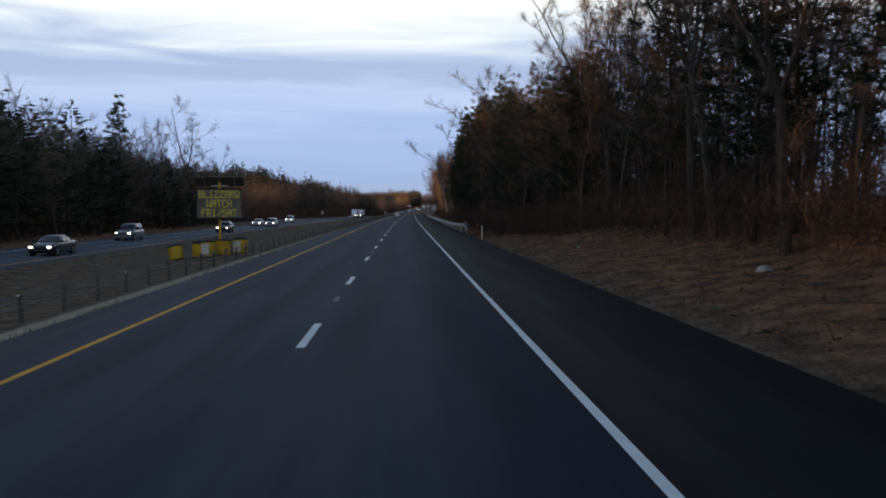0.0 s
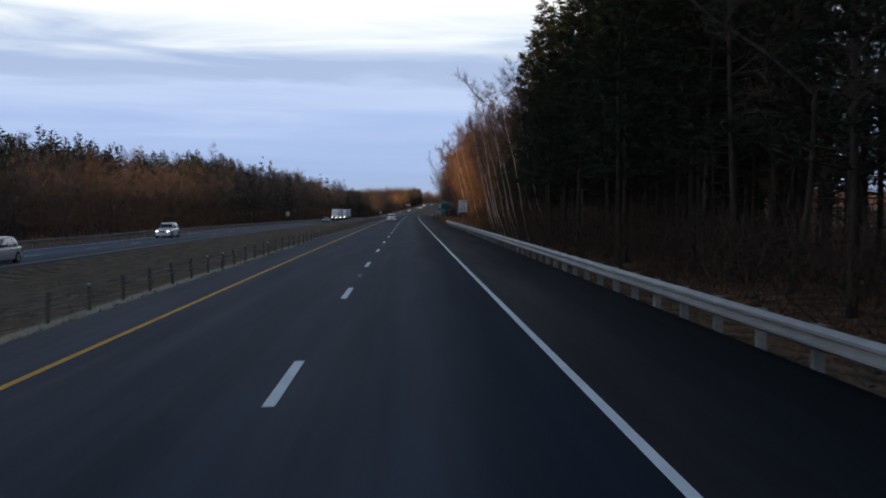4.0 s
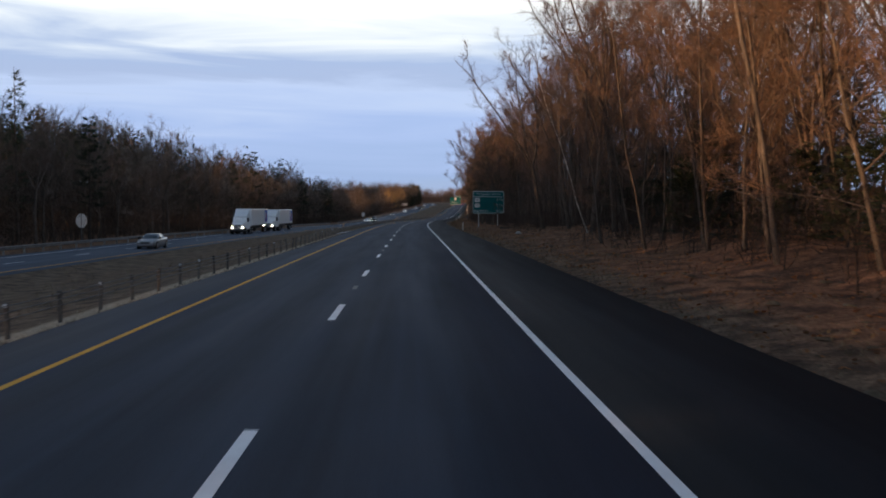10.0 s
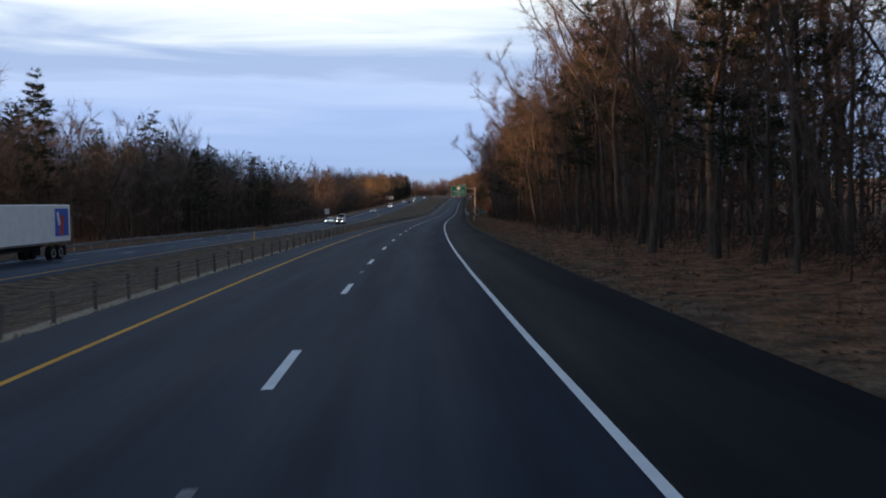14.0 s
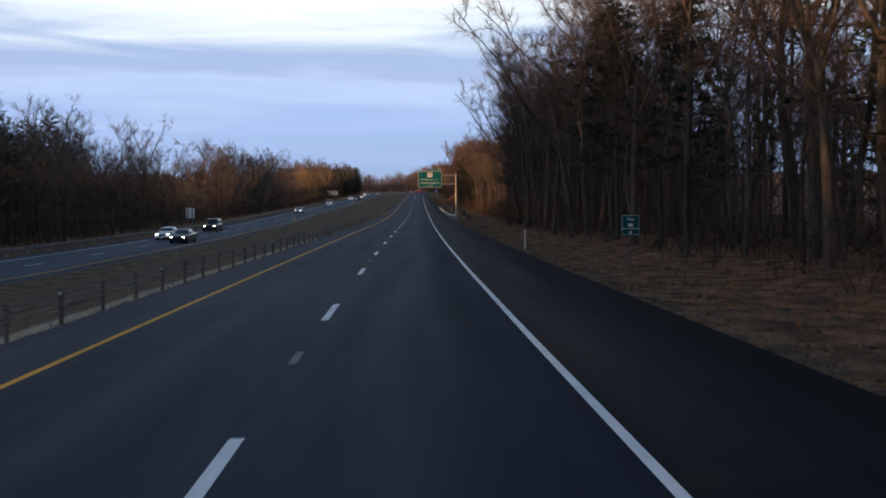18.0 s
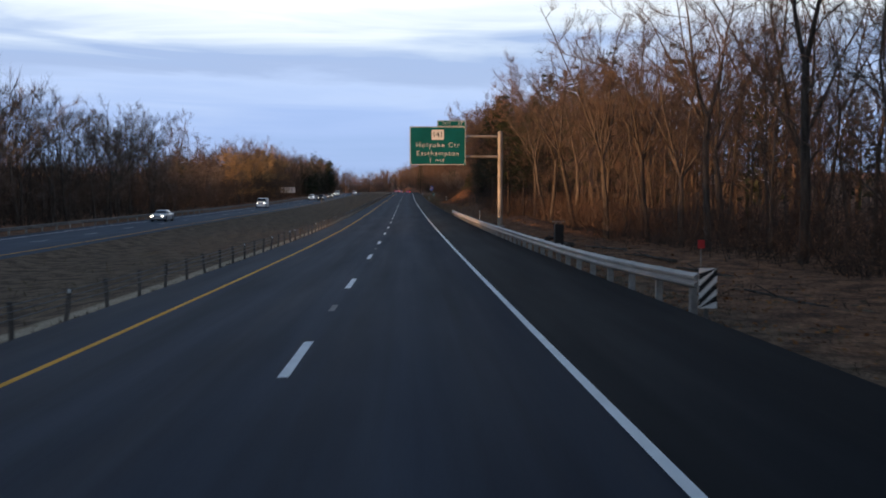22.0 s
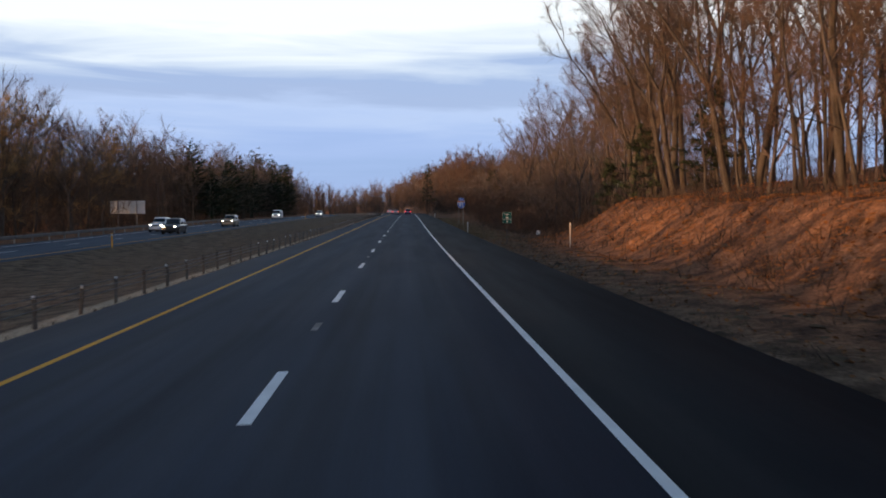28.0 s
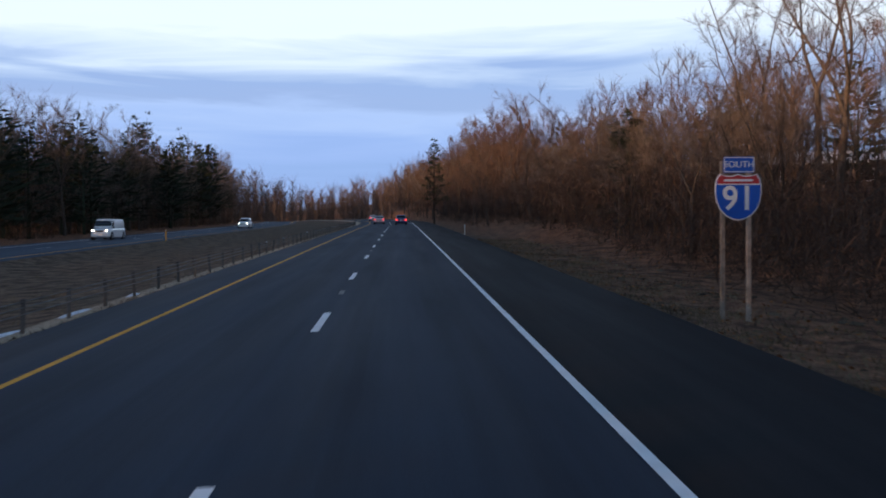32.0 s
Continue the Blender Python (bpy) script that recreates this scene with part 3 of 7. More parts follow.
def frame_ring(w, h, r, t, y0, y1, cx=0.0, cz=0.0, n=4):
    """A rounded border strip."""
    s = Shape()
    rings = []
    for yy, ins in ((y1, 0), (y0, 0), (y0, t), (y1, t)):
        pts = []
        rr = max(r - ins, 0.005)
        ww, hh = w - 2 * ins, h - 2 * ins
        for ax, az, t0 in ((ww / 2 - rr, hh / 2 - rr, 0), (-ww / 2 + rr, hh / 2 - rr, 90), (-ww / 2 + rr, -hh / 2 + rr, 180), (ww / 2 - rr, -hh / 2 + rr, 270)):
            for i in range(n + 1):
                a = radians(t0 + 90 * i / n)
                pts.append((cx + ax + rr * math.cos(a), yy, cz + az + rr * math.sin(a)))
        rings.append(pts)
    return s.loft(rings, cap=False)


def heading(y):
    a, b = side(y)
    return math.degrees(math.atan2(float(b), float(a)))


# ---------------------------------------------------------------- ground, roads and markings
def strip_mesh(name, ys, stations, zfun, material, uv=True, thick=0.0):
    """A sheet along the road; stations are offsets from the line, numbers or functions of y."""
    ys = np.asarray(ys, float)
    L = np.stack([np.full(len(ys), s) if not callable(s) else s(ys) for s in stations], 1)
    Y = np.repeat(ys[:, None], L.shape[1], 1)
    a, b = side(ys)
    X, YY = line_x(ys)[:, None] + L * a[:, None], Y + L * b[:, None]
    Z = zfun(Y, L)
    n, k = L.shape
    verts = np.stack([X, YY, Z], -1).reshape(-1, 3)
    i = (np.arange(n - 1)[:, None] * k + np.arange(k - 1)[None]).ravel()
    faces = np.stack([i, i + 1, i + k + 1, i + k], 1)
    me = mesh_of(name, verts.tolist(), faces.tolist(), material, True)
    if uv:
        lay = me.uv_layers.new(name="UVMap")
        idx = np.empty(len(me.loops), dtype=np.int32)
        me.loops.foreach_get("vertex_index", idx)
        co = np.stack([L, Y], -1).reshape(-1, 2)[idx]
        lay.data.foreach_set("uv", co.ravel())
    return me


ys_fine = np.concatenate([np.arange(-60, 1240, 3.0)])
ys_ground = np.concatenate([[-2500, -1200, -600, -300, -160], np.arange(-80, 1300, 2.5), [1330, 1400, 1500, 1700, 2000, 2500, 3200]])
g_st = [-2600, -1200, -600, -320, -180, -120, -90, -70, -58, -50, -45, -41, -38, -35.5]
g_mid = [lambda y, k=k: opp(y) + k for k in (-10.4, -9.2, -8.8, -5, 0.5, 1.1, 1.6, 2.4, 3.6)]
g_in = [lambda y, q=q: (opp(y) + 3.6) * (1 - q) + (-10.5) * q for q in (0.33, 0.67, 1.0)]
g_rt = [-9.4, -8.6, -8.2, -7.8, -7.4, -7.15, -7.05, -6.95, -4, 0, 3, 4.9, 5.1, 5.5, 6.1, 6.8, 7.5, 8.3, 9.1, 10, 11, 12, 13, 14.2, 15.5, 17, 19, 22, 26, 32, 40, 55, 80, 130, 220, 420, 900, 2600]
tagged(new("ground", strip_mesh("ground", ys_ground, g_st + g_mid + g_in + g_rt, ground_z, M_GROUND)), "brown winter ground with dry grass and leaf litter", "ground", kind="structure")


def slab(name, l0, l1, label, material, inner):
    st = [l0, l0] + inner + [l1, l1]
    n = len(st)

    def z(Y, L):
        v = plane_z(Y, L)
        v[:, 0] -= 0.35
        v[:, -1] -= 0.35
        return v
    return tagged(new(name, strip_mesh(name, ys_fine, st, z, material)), label, "road", kind="structure")


road = slab("road", -7.08, 2.10, "dark grey asphalt carriageway with two lanes", M_ROAD, [-5.3, -4, -1.7, 0.2])
slab("hard_shoulder", 2.10, 5.12, "darker asphalt hard shoulder beside the edge line", M_SHOULDER, [3.5])
road_far = slab("opposite_road", lambda y: opp(y) - 9.05, lambda y: opp(y) + 1.05, "greyer asphalt carriageway for oncoming traffic", M_OPP, [lambda y: opp(y) - 7.4, lambda y: opp(y) - 3.6])


def stripe(name, l, w, y0, y1, material, label, step=3.0, lift=0.006):
    ys = np.linspace(y0, y1, max(2, int((y1 - y0) / step) + 1))
    f = l if callable(l) else (lambda y: np.full(len(np.atleast_1d(y)), l))
    me = strip_mesh(name, ys, [lambda y: f(y) - w / 2, lambda y: f(y) + w / 2], lambda Y, L: plane_z(Y, L) + lift, material)
    return tagged(new(name, me), label, "road marking", kind="structure")


stripe("edge_line_white", 2.05, 0.12, -60, 1230, M_WHITE, "solid white edge line on the asphalt")
stripe("edge_line_yellow", -5.28, 0.13, -60, 1230, M_YELLOW, "solid yellow line along the median side")
stripe("opposite_yellow_line", opp, 0.16, -60, 1230, M_YELLOW, "yellow line on the oncoming carriageway")
stripe("opposite_white_line", lambda y: opp(y) - 7.32, 0.16, -60, 1230, M_WHITE, "white edge line on the oncoming carriageway")
tagged(new("gravel_strip", strip_mesh("gravel_strip", np.arange(-60, 1230, 2.5), [5.08, 5.3, 5.5], lambda Y, L: ground_z(Y, L) + 0.03, M_GRAVEL)), "grey-brown gravel strip at the edge of the shoulder", "road edge", kind="structure")

# lane dashes: 3.05 m long every 12.19 m along the road
_yy = np.arange(-60, 1240, 1.0)
_arc = np.concatenate([[0], np.cumsum(np.hypot(np.diff(line_x(_yy)), 1.0))])
_arc -= np.interp(0.0, _yy, _arc)


def y_of(arc):
    return float(np.interp(arc, _arc, _yy))


for i in range(-3, 96):
    y0, y1 = y_of(12.19 * (i + 0.1849)), y_of(12.19 * (i + 0.1849) + 3.05)
    me = strip_mesh("lane_dash", [y0, (y0 + y1) / 2, y1], [-1.69, -1.54], lambda Y, L: plane_z(Y, L) + 0.006, M_WHITE)
    part("lane_dash", me, M_WHITE, road)
    if i % 2 == 1:
        y2 = y_of(12.19 * (i + 0.1849) + 7.2)
        me = strip_mesh("marker_slot", [y2, y2 + 1.1], [-1.68, -1.55], lambda Y, L: plane_z(Y, L) + 0.005, M_FAINT)
        part("marker_slot", me, M_FAINT, road)
    y3 = y_of(12.19 * (i + 0.6))
    if y3 < 1200:
        o = float(opp(y3)) - 3.66
        me = strip_mesh("lane_dash", [y3, y3 + 3.05], [o - 0.06, o + 0.06], lambda Y, L: plane_z(Y, L) + 0.006, M_WHITE)
        part("lane_dash", me, M_WHITE, road_far)

# ---------------------------------------------------------------- trees
def tubes(P0, P1, R0, R1, n):
    """Tapered prisms from arrays of ends and radii: verts and quads; R1 of 0 gives a spike."""
    P0, P1 = np.asarray(P0, float), np.asarray(P1, float)
    R0, R1 = np.asarray(R0, float), np.asarray(R1, float)
    d = P1 - P0
    d /= np.maximum(np.linalg.norm(d, axis=1, keepdims=True), 1e-6)
    ref = np.where(np.abs(d[:, 2:3]) > 0.9, np.array([[1.0, 0, 0]]), np.array([[0, 0, 1.0]]))
    u = np.cross(ref, d)
    u /= np.linalg.norm(u, axis=1, keepdims=True)
    w = np.cross(d, u)
    t = np.arange(n) * 2 * math.pi / n
    ring = u[:, None] * np.cos(t)[None, :, None] + w[:, None] * np.sin(t)[None, :, None]
    A, B = P0[:, None] + ring * R0[:, None, None], P1[:, None] + ring * R1[:, None, None]
    verts = np.concatenate([A, B], 1).reshape(-1, 3)
    k = np.arange(len(P0))[:, None] * 2 * n
    i = np.arange(n)[None]
    j = (np.arange(n)[None] + 1) % n
    faces = np.stack([k + i, k + j, k + n + j, k + n + i], -1).reshape(-1, 4)
    return verts, faces


def spikes(P0, P1, R0):
    """Three-sided twigs that run to a point: verts and triangles."""
    P0, P1, R0 = np.asarray(P0, float), np.asarray(P1, float), np.asarray(R0, float)
    d = P1 - P0
    d /= np.maximum(np.linalg.norm(d, axis=1, keepdims=True), 1e-6)
    ref = np.where(np.abs(d[:, 2:3]) > 0.9, np.array([[1.0, 0, 0]]), np.array([[0, 0, 1.0]]))
    u = np.cross(ref, d)
    u /= np.linalg.norm(u, axis=1, keepdims=True)
    w = np.cross(d, u)
    t = np.arange(3) * 2 * math.pi / 3
    ring = u[:, None] * np.cos(t)[None, :, None] + w[:, None] * np.sin(t)[None, :, None]
    verts = np.concatenate([P0[:, None] + ring * R0[:, None, None], P1[:, None]], 1).reshape(-1, 3)
    k = np.arange(len(P0)) * 4
    faces = np.concatenate([np.stack([k, k + 1, k + 3], 1), np.stack([k + 1, k + 2, k + 3], 1), np.stack([k + 2, k, k + 3], 1)])
    return verts, faces


_spin = np.random.default_rng(99)


def blades(P0, P1, R):
    """Thin twigs and needles, one tapering sliver each, turned every way."""
    P0, P1, R = np.asarray(P0, float), np.asarray(P1, float), np.asarray(R, float) * 1.3
    d = P1 - P0
    u = np.cross(d, _spin.normal(0, 1, P0.shape))
    u /= np.maximum(np.linalg.norm(u, axis=1, keepdims=True), 1e-6)
    verts = np.stack([P0 + u * R[:, None], P0 - u * R[:, None], P1], 1).reshape(-1, 3)
    return verts, np.arange(len(P0) * 3).reshape(-1, 3)


def raw_mesh(name, blocks, materials, slots=None, smooth=False):
    """One mesh from blocks of (verts, faces)."""
    me = bpy.data.meshes.new(name)
    nv, V, loops, starts, totals, ms, pos = 0, [], [], [], [], [], 0
    for bi, (v, f) in enumerate(blocks):
        if len(v) == 0:
            continue
        V.append(v)
        k = f.shape[1]
        loops.append((f + nv).ravel())
        starts.append(pos + np.arange(len(f)) * k)
        totals.append(np.full(len(f), k))
        ms.append(np.full(len(f), slots[bi] if slots else 0))
        nv += len(v)
        pos += f.size
    V, loops = np.concatenate(V).astype(np.float32), np.concatenate(loops).astype(np.int32)
    starts, totals = np.concatenate(starts).astype(np.int32), np.concatenate(totals).astype(np.int32)
    me.vertices.add(len(V))
    me.vertices.foreach_set("co", V.ravel())
    me.loops.add(len(loops))
    me.loops.foreach_set("vertex_index", loops)
    me.polygons.add(len(starts))
    me.polygons.foreach_set("loop_start", starts)
    for m in materials:
        me.materials.append(m)
    me.polygons.foreach_set("material_index", np.concatenate(ms).astype(np.int32))
    if smooth:
        me.polygons.foreach_set("use_smooth", np.ones(len(starts), dtype=bool))
    me.update(calc_edges=True)
    me.validate()
    return me


def unit(v):
    return v / max(np.linalg.norm(v), 1e-6)


def curve_pts(rng, p, d, length, n, up, wob):
    """A bending branch: n steps from p, turning upwards by up and wandering by wob."""
    pts = [p]
    for _ in range(n):
        d = unit(d + np.array([0, 0, up]) + rng.normal(0, wob, 3))
        p = p + d * length / n
        pts.append(p)
    return pts, d


def bare_tree(rng, h, r, fork, reach, limbs, subs, twigs, lean=0.0, rise=0.12, angle=50, droop=0.0, twig_len=0.75, twig_r=0.0085, sides=5, crook=0.13):
    """Branches and twigs of a leafless tree, as two lots of segments."""
    wood, fine = [], []
    pts, d = [np.zeros(3) - np.array([0, 0, 0.4])], unit(np.array([lean, rng.normal(0, 0.03), 1.0]))
    n = 9
    for i in range(n):
        d = unit(d + rng.normal(0, 0.05 + 0.2 * max(0, crook - 0.13), 3) * np.array([1, 1, 0.2]) + np.array([0, 0, 0.05 * (1 if lean < 0.25 else 0.2)]))
        pts.append(pts[-1] + d * (h + 0.4) / n)
    rad = [r * (1 - 0.93 * (i / n) ** 0.85) + 0.008 for i in range(n + 1)]
    rad[0] *= 1.35
    for i in range(n):
        wood.append((pts[i], pts[i + 1], rad[i], rad[i + 1], sides))
    az = rng.uniform(0, 6.28)
    for k in range(limbs):
        q = fork + (0.98 - fork) * (k + rng.uniform(0, 0.9)) / limbs
        j = min(int(q * n), n - 1)
        p = pts[j] + (pts[j + 1] - pts[j]) * (q * n - j)
        az += 2.4 + rng.normal(0, 0.4)
        a = radians(angle + rng.normal(0, 10) + 22 * (1 - q) - 12 * q)
        dd = np.array([math.cos(az) * math.sin(a), math.sin(az) * math.sin(a), math.cos(a)])
        ln = reach * (0.45 + 0.75 * math.sin(math.pi * min(1, 0.25 + 0.75 * (q - fork) / (1 - fork)))) * rng.uniform(0.75, 1.2)
        r0 = max(0.014, min(rad[j] * 0.48, 0.025 * ln))
        lp, ld = curve_pts(rng, p, dd, ln, 4, rise, crook)
        lr = [r0 * (1 - 0.8 * i / 4) for i in range(5)]
        for i in range(4):
            wood.append((lp[i], lp[i + 1], lr[i], lr[i + 1], 3))
        for s in range(subs):
            u = rng.uniform(0.25, 1.0)
            i = min(int(u * 4), 3)
            b = lp[i] + (lp[i + 1] - lp[i]) * (u * 4 - i)
            bd = unit(unit(lp[i + 1] - lp[i]) + rng.normal(0, 0.65, 3) + np.array([0, 0, 0.12 - droop]))
            bl = ln * rng.uniform(0.25, 0.5)
            bp, be = curve_pts(rng, b, bd, bl, 2, rise * 0.8 - droop, 0.2)
            br = max(0.008, lr[i] * 0.45)
            wood.append((bp[0], bp[1], br, br * 0.7, 3))
            wood.append((bp[1], bp[2], br * 0.7, br * 0.35, 3))
            for t in range(twigs):
                c = bp[1] + (bp[2] - bp[1]) * rng.uniform(-0.8, 1.0)
                td = unit(be + rng.normal(0, 0.85, 3) + np.array([0, 0, 0.1 - droop * 2.5]))
                fine.append((c, c + td * twig_len * rng.uniform(0.5, 1.3), twig_r * rng.uniform(0.8, 1.3)))
    return wood, fine


def spread_tree(rng, h, r, fork, leaders, sides_per, subs, twigs, reach, twig_len=0.85, twig_r=0.0062, lean=0.0):
    """A leafless tree whose trunk parts into rising leaders, each with crooked limbs that end in fine sprays."""
    wood, fine = [], []

    def run(p, d, length, r0, r1, n, up, wob, sides):
        pts, e = curve_pts(rng, p, d, length, n, up, wob)
        for i in range(n):
            wood.append((pts[i], pts[i + 1], r0 + (r1 - r0) * i / n, r0 + (r1 - r0) * (i + 1) / n, sides))
        return pts, e

    def spray(pts, e, count, ln):
        for _ in range(count):
            q = rng.uniform(0.05, 1.0) * (len(pts) - 1)
            i = min(int(q), len(pts) - 2)
            c = pts[i] + (pts[i + 1] - pts[i]) * (q - i)
            td = unit(e + rng.normal(0, 0.85, 3) + np.array([0, 0, 0.15]))
            fine.append((c, c + td * ln * rng.uniform(0.45, 1.3), twig_r * rng.uniform(0.8, 1.3)))

    def limb(p, d, length, r0):
        lp, le = run(p, d, length, r0, r0 * 0.3, 4, 0.10, 0.24, 3)
        for _ in range(subs):
            q = rng.uniform(0.8, 4.0)
            i = min(int(q), 3)
            c = lp[i] + (lp[i + 1] - lp[i]) * (q - i)
            sd = unit(unit(lp[i + 1] - lp[i]) + rng.normal(0, 0.55, 3) + np.array([0, 0, 0.15]))
            sp, se = run(c, sd, length * rng.uniform(0.28, 0.5), max(0.011, r0 * 0.35), 0.006, 2, 0.1, 0.22, 3)
            spray(sp, se, twigs, twig_len)
        spray(lp[2:], le, twigs // 2, twig_len)

    tp, te = run(np.array([0, 0, -0.4]), unit(np.array([lean, rng.normal(0, 0.03), 1.0])), fork * h + 0.4, r * 1.15, r * 0.80, 6, 0.05, 0.045, 7)
    az = rng.uniform(0, 6.28)
    for k in range(3):
        az += 2.2
        z = tp[3 + k % 3]
        limb(z, unit(np.array([math.cos(az), math.sin(az), rng.uniform(0.25, 0.8)])), reach * rng.uniform(0.5, 0.9), r * 0.22)
    for k in range(leaders):
        az += 6.283 / leaders + rng.normal(0, 0.35)
        a = radians(rng.uniform(14, 40))
        d = unit(te + np.array([math.cos(az), math.sin(az), 0]) * math.tan(a))
        ln = (1 - fork) * h / max(0.75, math.cos(a)) * rng.uniform(0.82, 1.02)
        lp, le = run(tp[-1], d, ln, r * (0.62 if leaders < 3 else 0.52), 0.022, 6, 0.06, 0.12, 5)
        for m in range(sides_per):
            q = 0.5 + 5.4 * (m + rng.uniform(0, 0.9)) / sides_per
            i = min(int(q), 5)
            c = lp[i] + (lp[i + 1] - lp[i]) * (q - i)
            b = az + 2.4 * m + rng.normal(0, 0.5)
            bd = unit(unit(lp[i + 1] - lp[i]) * rng.uniform(0.5, 0.9) + np.array([math.cos(b), math.sin(b), rng.uniform(-0.05, 0.35)]))
            limb(c, bd, reach * (1.05 - 0.075 * q) * rng.uniform(0.7, 1.15), max(0.03, r * 0.26 * (1.1 - 0.13 * q)))
        spray(lp[3:], le, twigs * 3, twig_len)
    return wood, fine


def wood_blocks(wood):
    out = []
    for n in sorted({s[4] for s in wood}):
        sel = [s for s in wood if s[4] == n]
        out.append(tubes([s[0] for s in sel], [s[1] for s in sel], [s[2] for s in sel], [s[3] for s in sel], n))
    return out


def make_tree(name, label, wood, fine, bark, twig_mat):
    t = new(name, raw_mesh(name, wood_blocks(wood), [bark], smooth=True))
    tagged(t, label, "tree", "roadside trees")
    crown = new("crown", raw_mesh("crown", [blades([s[0] for s in fine], [s[1] for s in fine], [s[2] for s in fine])], [twig_mat]))
    crown.parent = t
    return t


def pine_parts(rng, h, r, base, reach, whorls, per, tufts, blade=0.52):
    wood, tri = [], []
    pts = [np.array([0, 0, -0.4])]
    n = 7
    for i in range(n):
        pts.append(np.array([rng.normal(0, 0.05) + pts[-1][0], rng.normal(0, 0.05) + pts[-1][1], h * (i + 1) / n]))
    for i in range(n):
        wood.append((pts[i], pts[i + 1], r * (1 - 0.92 * i / n), r * (1 - 0.92 * (i + 1) / n), 5))
    P0, P1, R = [], [], []
    for k in range(whorls):
        q = base + (1 - base) * (k + 0.2) / whorls
        z = q * h
        ln0 = reach * (1 - 0.85 * ((q - base) / (1 - base)) ** 1.2) * rng.uniform(0.6, 1.2)
        a0 = rng.uniform(0, 6.28)
        for b in range(per):
            if rng.uniform() < 0.16:
                continue
            a = a0 + 6.283 * b / per + rng.normal(0, 0.25)
            ln = ln0 * rng.uniform(0.4, 1.2)
            d = np.array([math.cos(a), math.sin(a), rng.uniform(-0.12, 0.22)])
            bp, _ = curve_pts(rng, np.array([pts[min(int(q * n), n - 1)][0], pts[min(int(q * n), n - 1)][1], z + rng.normal(0, 0.45)]), unit(d), ln, 3, 0.09, 0.12)
            for i in range(3):
                wood.append((bp[i], bp[i + 1], 0.045 * (1 - i / 3.4), 0.045 * (1 - (i + 1) / 3.4), 3))
            # flat sprays of needles along the outer bough, its tip turned up
            sidev = np.array([-math.sin(a), math.cos(a), 0.0])
            for t in range(tufts):
                u = rng.uniform(0.22, 1.0) ** 0.8
                i = min(int(u * 3), 2)
                c = bp[i] + (bp[i + 1] - bp[i]) * (u * 3 - i) + sidev * rng.normal(0, 0.16 + 0.10 * ln) + np.array([0, 0, rng.normal(0.05, 0.10)])
                for _ in range(8):
                    dd = unit(np.array([math.cos(a), math.sin(a), 0.30]) * 0.8 + sidev * rng.normal(0, 0.7) + rng.normal(0, 0.45, 3))
                    P0.append(c)
                    P1.append(c + dd * blade * rng.uniform(0.6, 1.3))
                    R.append(0.028 * rng.uniform(0.7, 1.3))
    # bare dead stubs below the crown
    for k in range(8):
        z = h * (0.08 + (base - 0.08) * rng.uniform())
        a = rng.uniform(0, 6.28)
        p = np.array([0, 0, z])
        wood.append((p, p + np.array([math.cos(a), math.sin(a), rng.uniform(-0.2, 0.3)]) * rng.uniform(0.8, 2.2), 0.03, 0.008, 3))
    return wood, blades(P0, P1, R)


def make_pine(label, rng, h, r, base, reach, whorls, per, tufts):
    wood, needles = pine_parts(rng, h, r, base, reach, whorls, per, tufts)
    t = new("pine_tree", raw_mesh("pine_tree", wood_blocks(wood), [M_BARKD], smooth=True))
    tagged(t, label, "tree", "roadside trees")
    c = new("crown", raw_mesh("crown", [needles], [M_PINE]))
    c.parent = t
    return t


rng = np.random.default_rng(7)
SLIM = [make_tree("bare_tree", "slim leafless tree with brown twigs at the wood's edge", *bare_tree(rng, 16, 0.085, 0.20, 2.9, 18, 5, 26, lean=rng.normal(0, 0.06), angle=38, crook=0.21, twig_r=0.0052, twig_len=0.85), M_BARK, M_TWIG) for _ in range(2)]
SLIM += [make_tree("bare_tree", "slim leafless tree that forks high into fine twigs", *spread_tree(rng, 16, 0.09, fk, 2, 7, 5, 22, 3.0, twig_r=0.0054, lean=rng.normal(0, 0.06)), M_BARK, M_TWIG) for fk in (0.42, 0.55, 0.35)]
RUSS = [make_tree("maple_tree", "leafless maple with fine russet twigs", *bare_tree(rng, 15, 0.085, 0.14, 3.2, 19, 5, 30, angle=44, crook=0.20, lean=rng.normal(0, 0.08), twig_r=0.0052, twig_len=0.85), M_BARK, M_TWIGR) for _ in range(3)]
OAK = [make_tree("oak_tree", "large leafless oak with crooked spreading limbs", *spread_tree(rng, 18, 0.21, fk, ld, 8, 6, 22, 4.4, twig_r=0.0056), M_BARK, M_TWIG) for fk, ld in ((0.40, 3), (0.50, 2), (0.34, 4), (0.46, 3))]
BIRCH = [make_tree("birch_tree", "pale birch leaning out from the wood", *bare_tree(rng, 14, 0.068, 0.5, 1.9, 11, 4, 16, lean=-0.36 + 0.12 * k, angle=35, twig_r=0.0062, crook=0.20), M_BIRCH, M_TWIGR) for k in range(3)]
WILLOW = [make_tree("willow_tree", "leafless willow with hanging yellow twigs", *spread_tree(rng, 13, 0.28, 0.25, 4, 8, 6, 22, 4.6, twig_len=1.3, twig_r=0.010), M_BARK, M_WILLOW) for _ in range(2)]
FARB = [make_tree("hardwood_tree", "leafless hardwood with grey-brown twigs across the road", *spread_tree(rng, 15, 0.16, fk, ld, 7, 5, 26, 3.6, twig_len=0.85, twig_r=0.0062), M_BARK, M_TWIGG) for fk, ld in ((0.30, 3), (0.42, 2), (0.25, 4), (0.36, 3))]
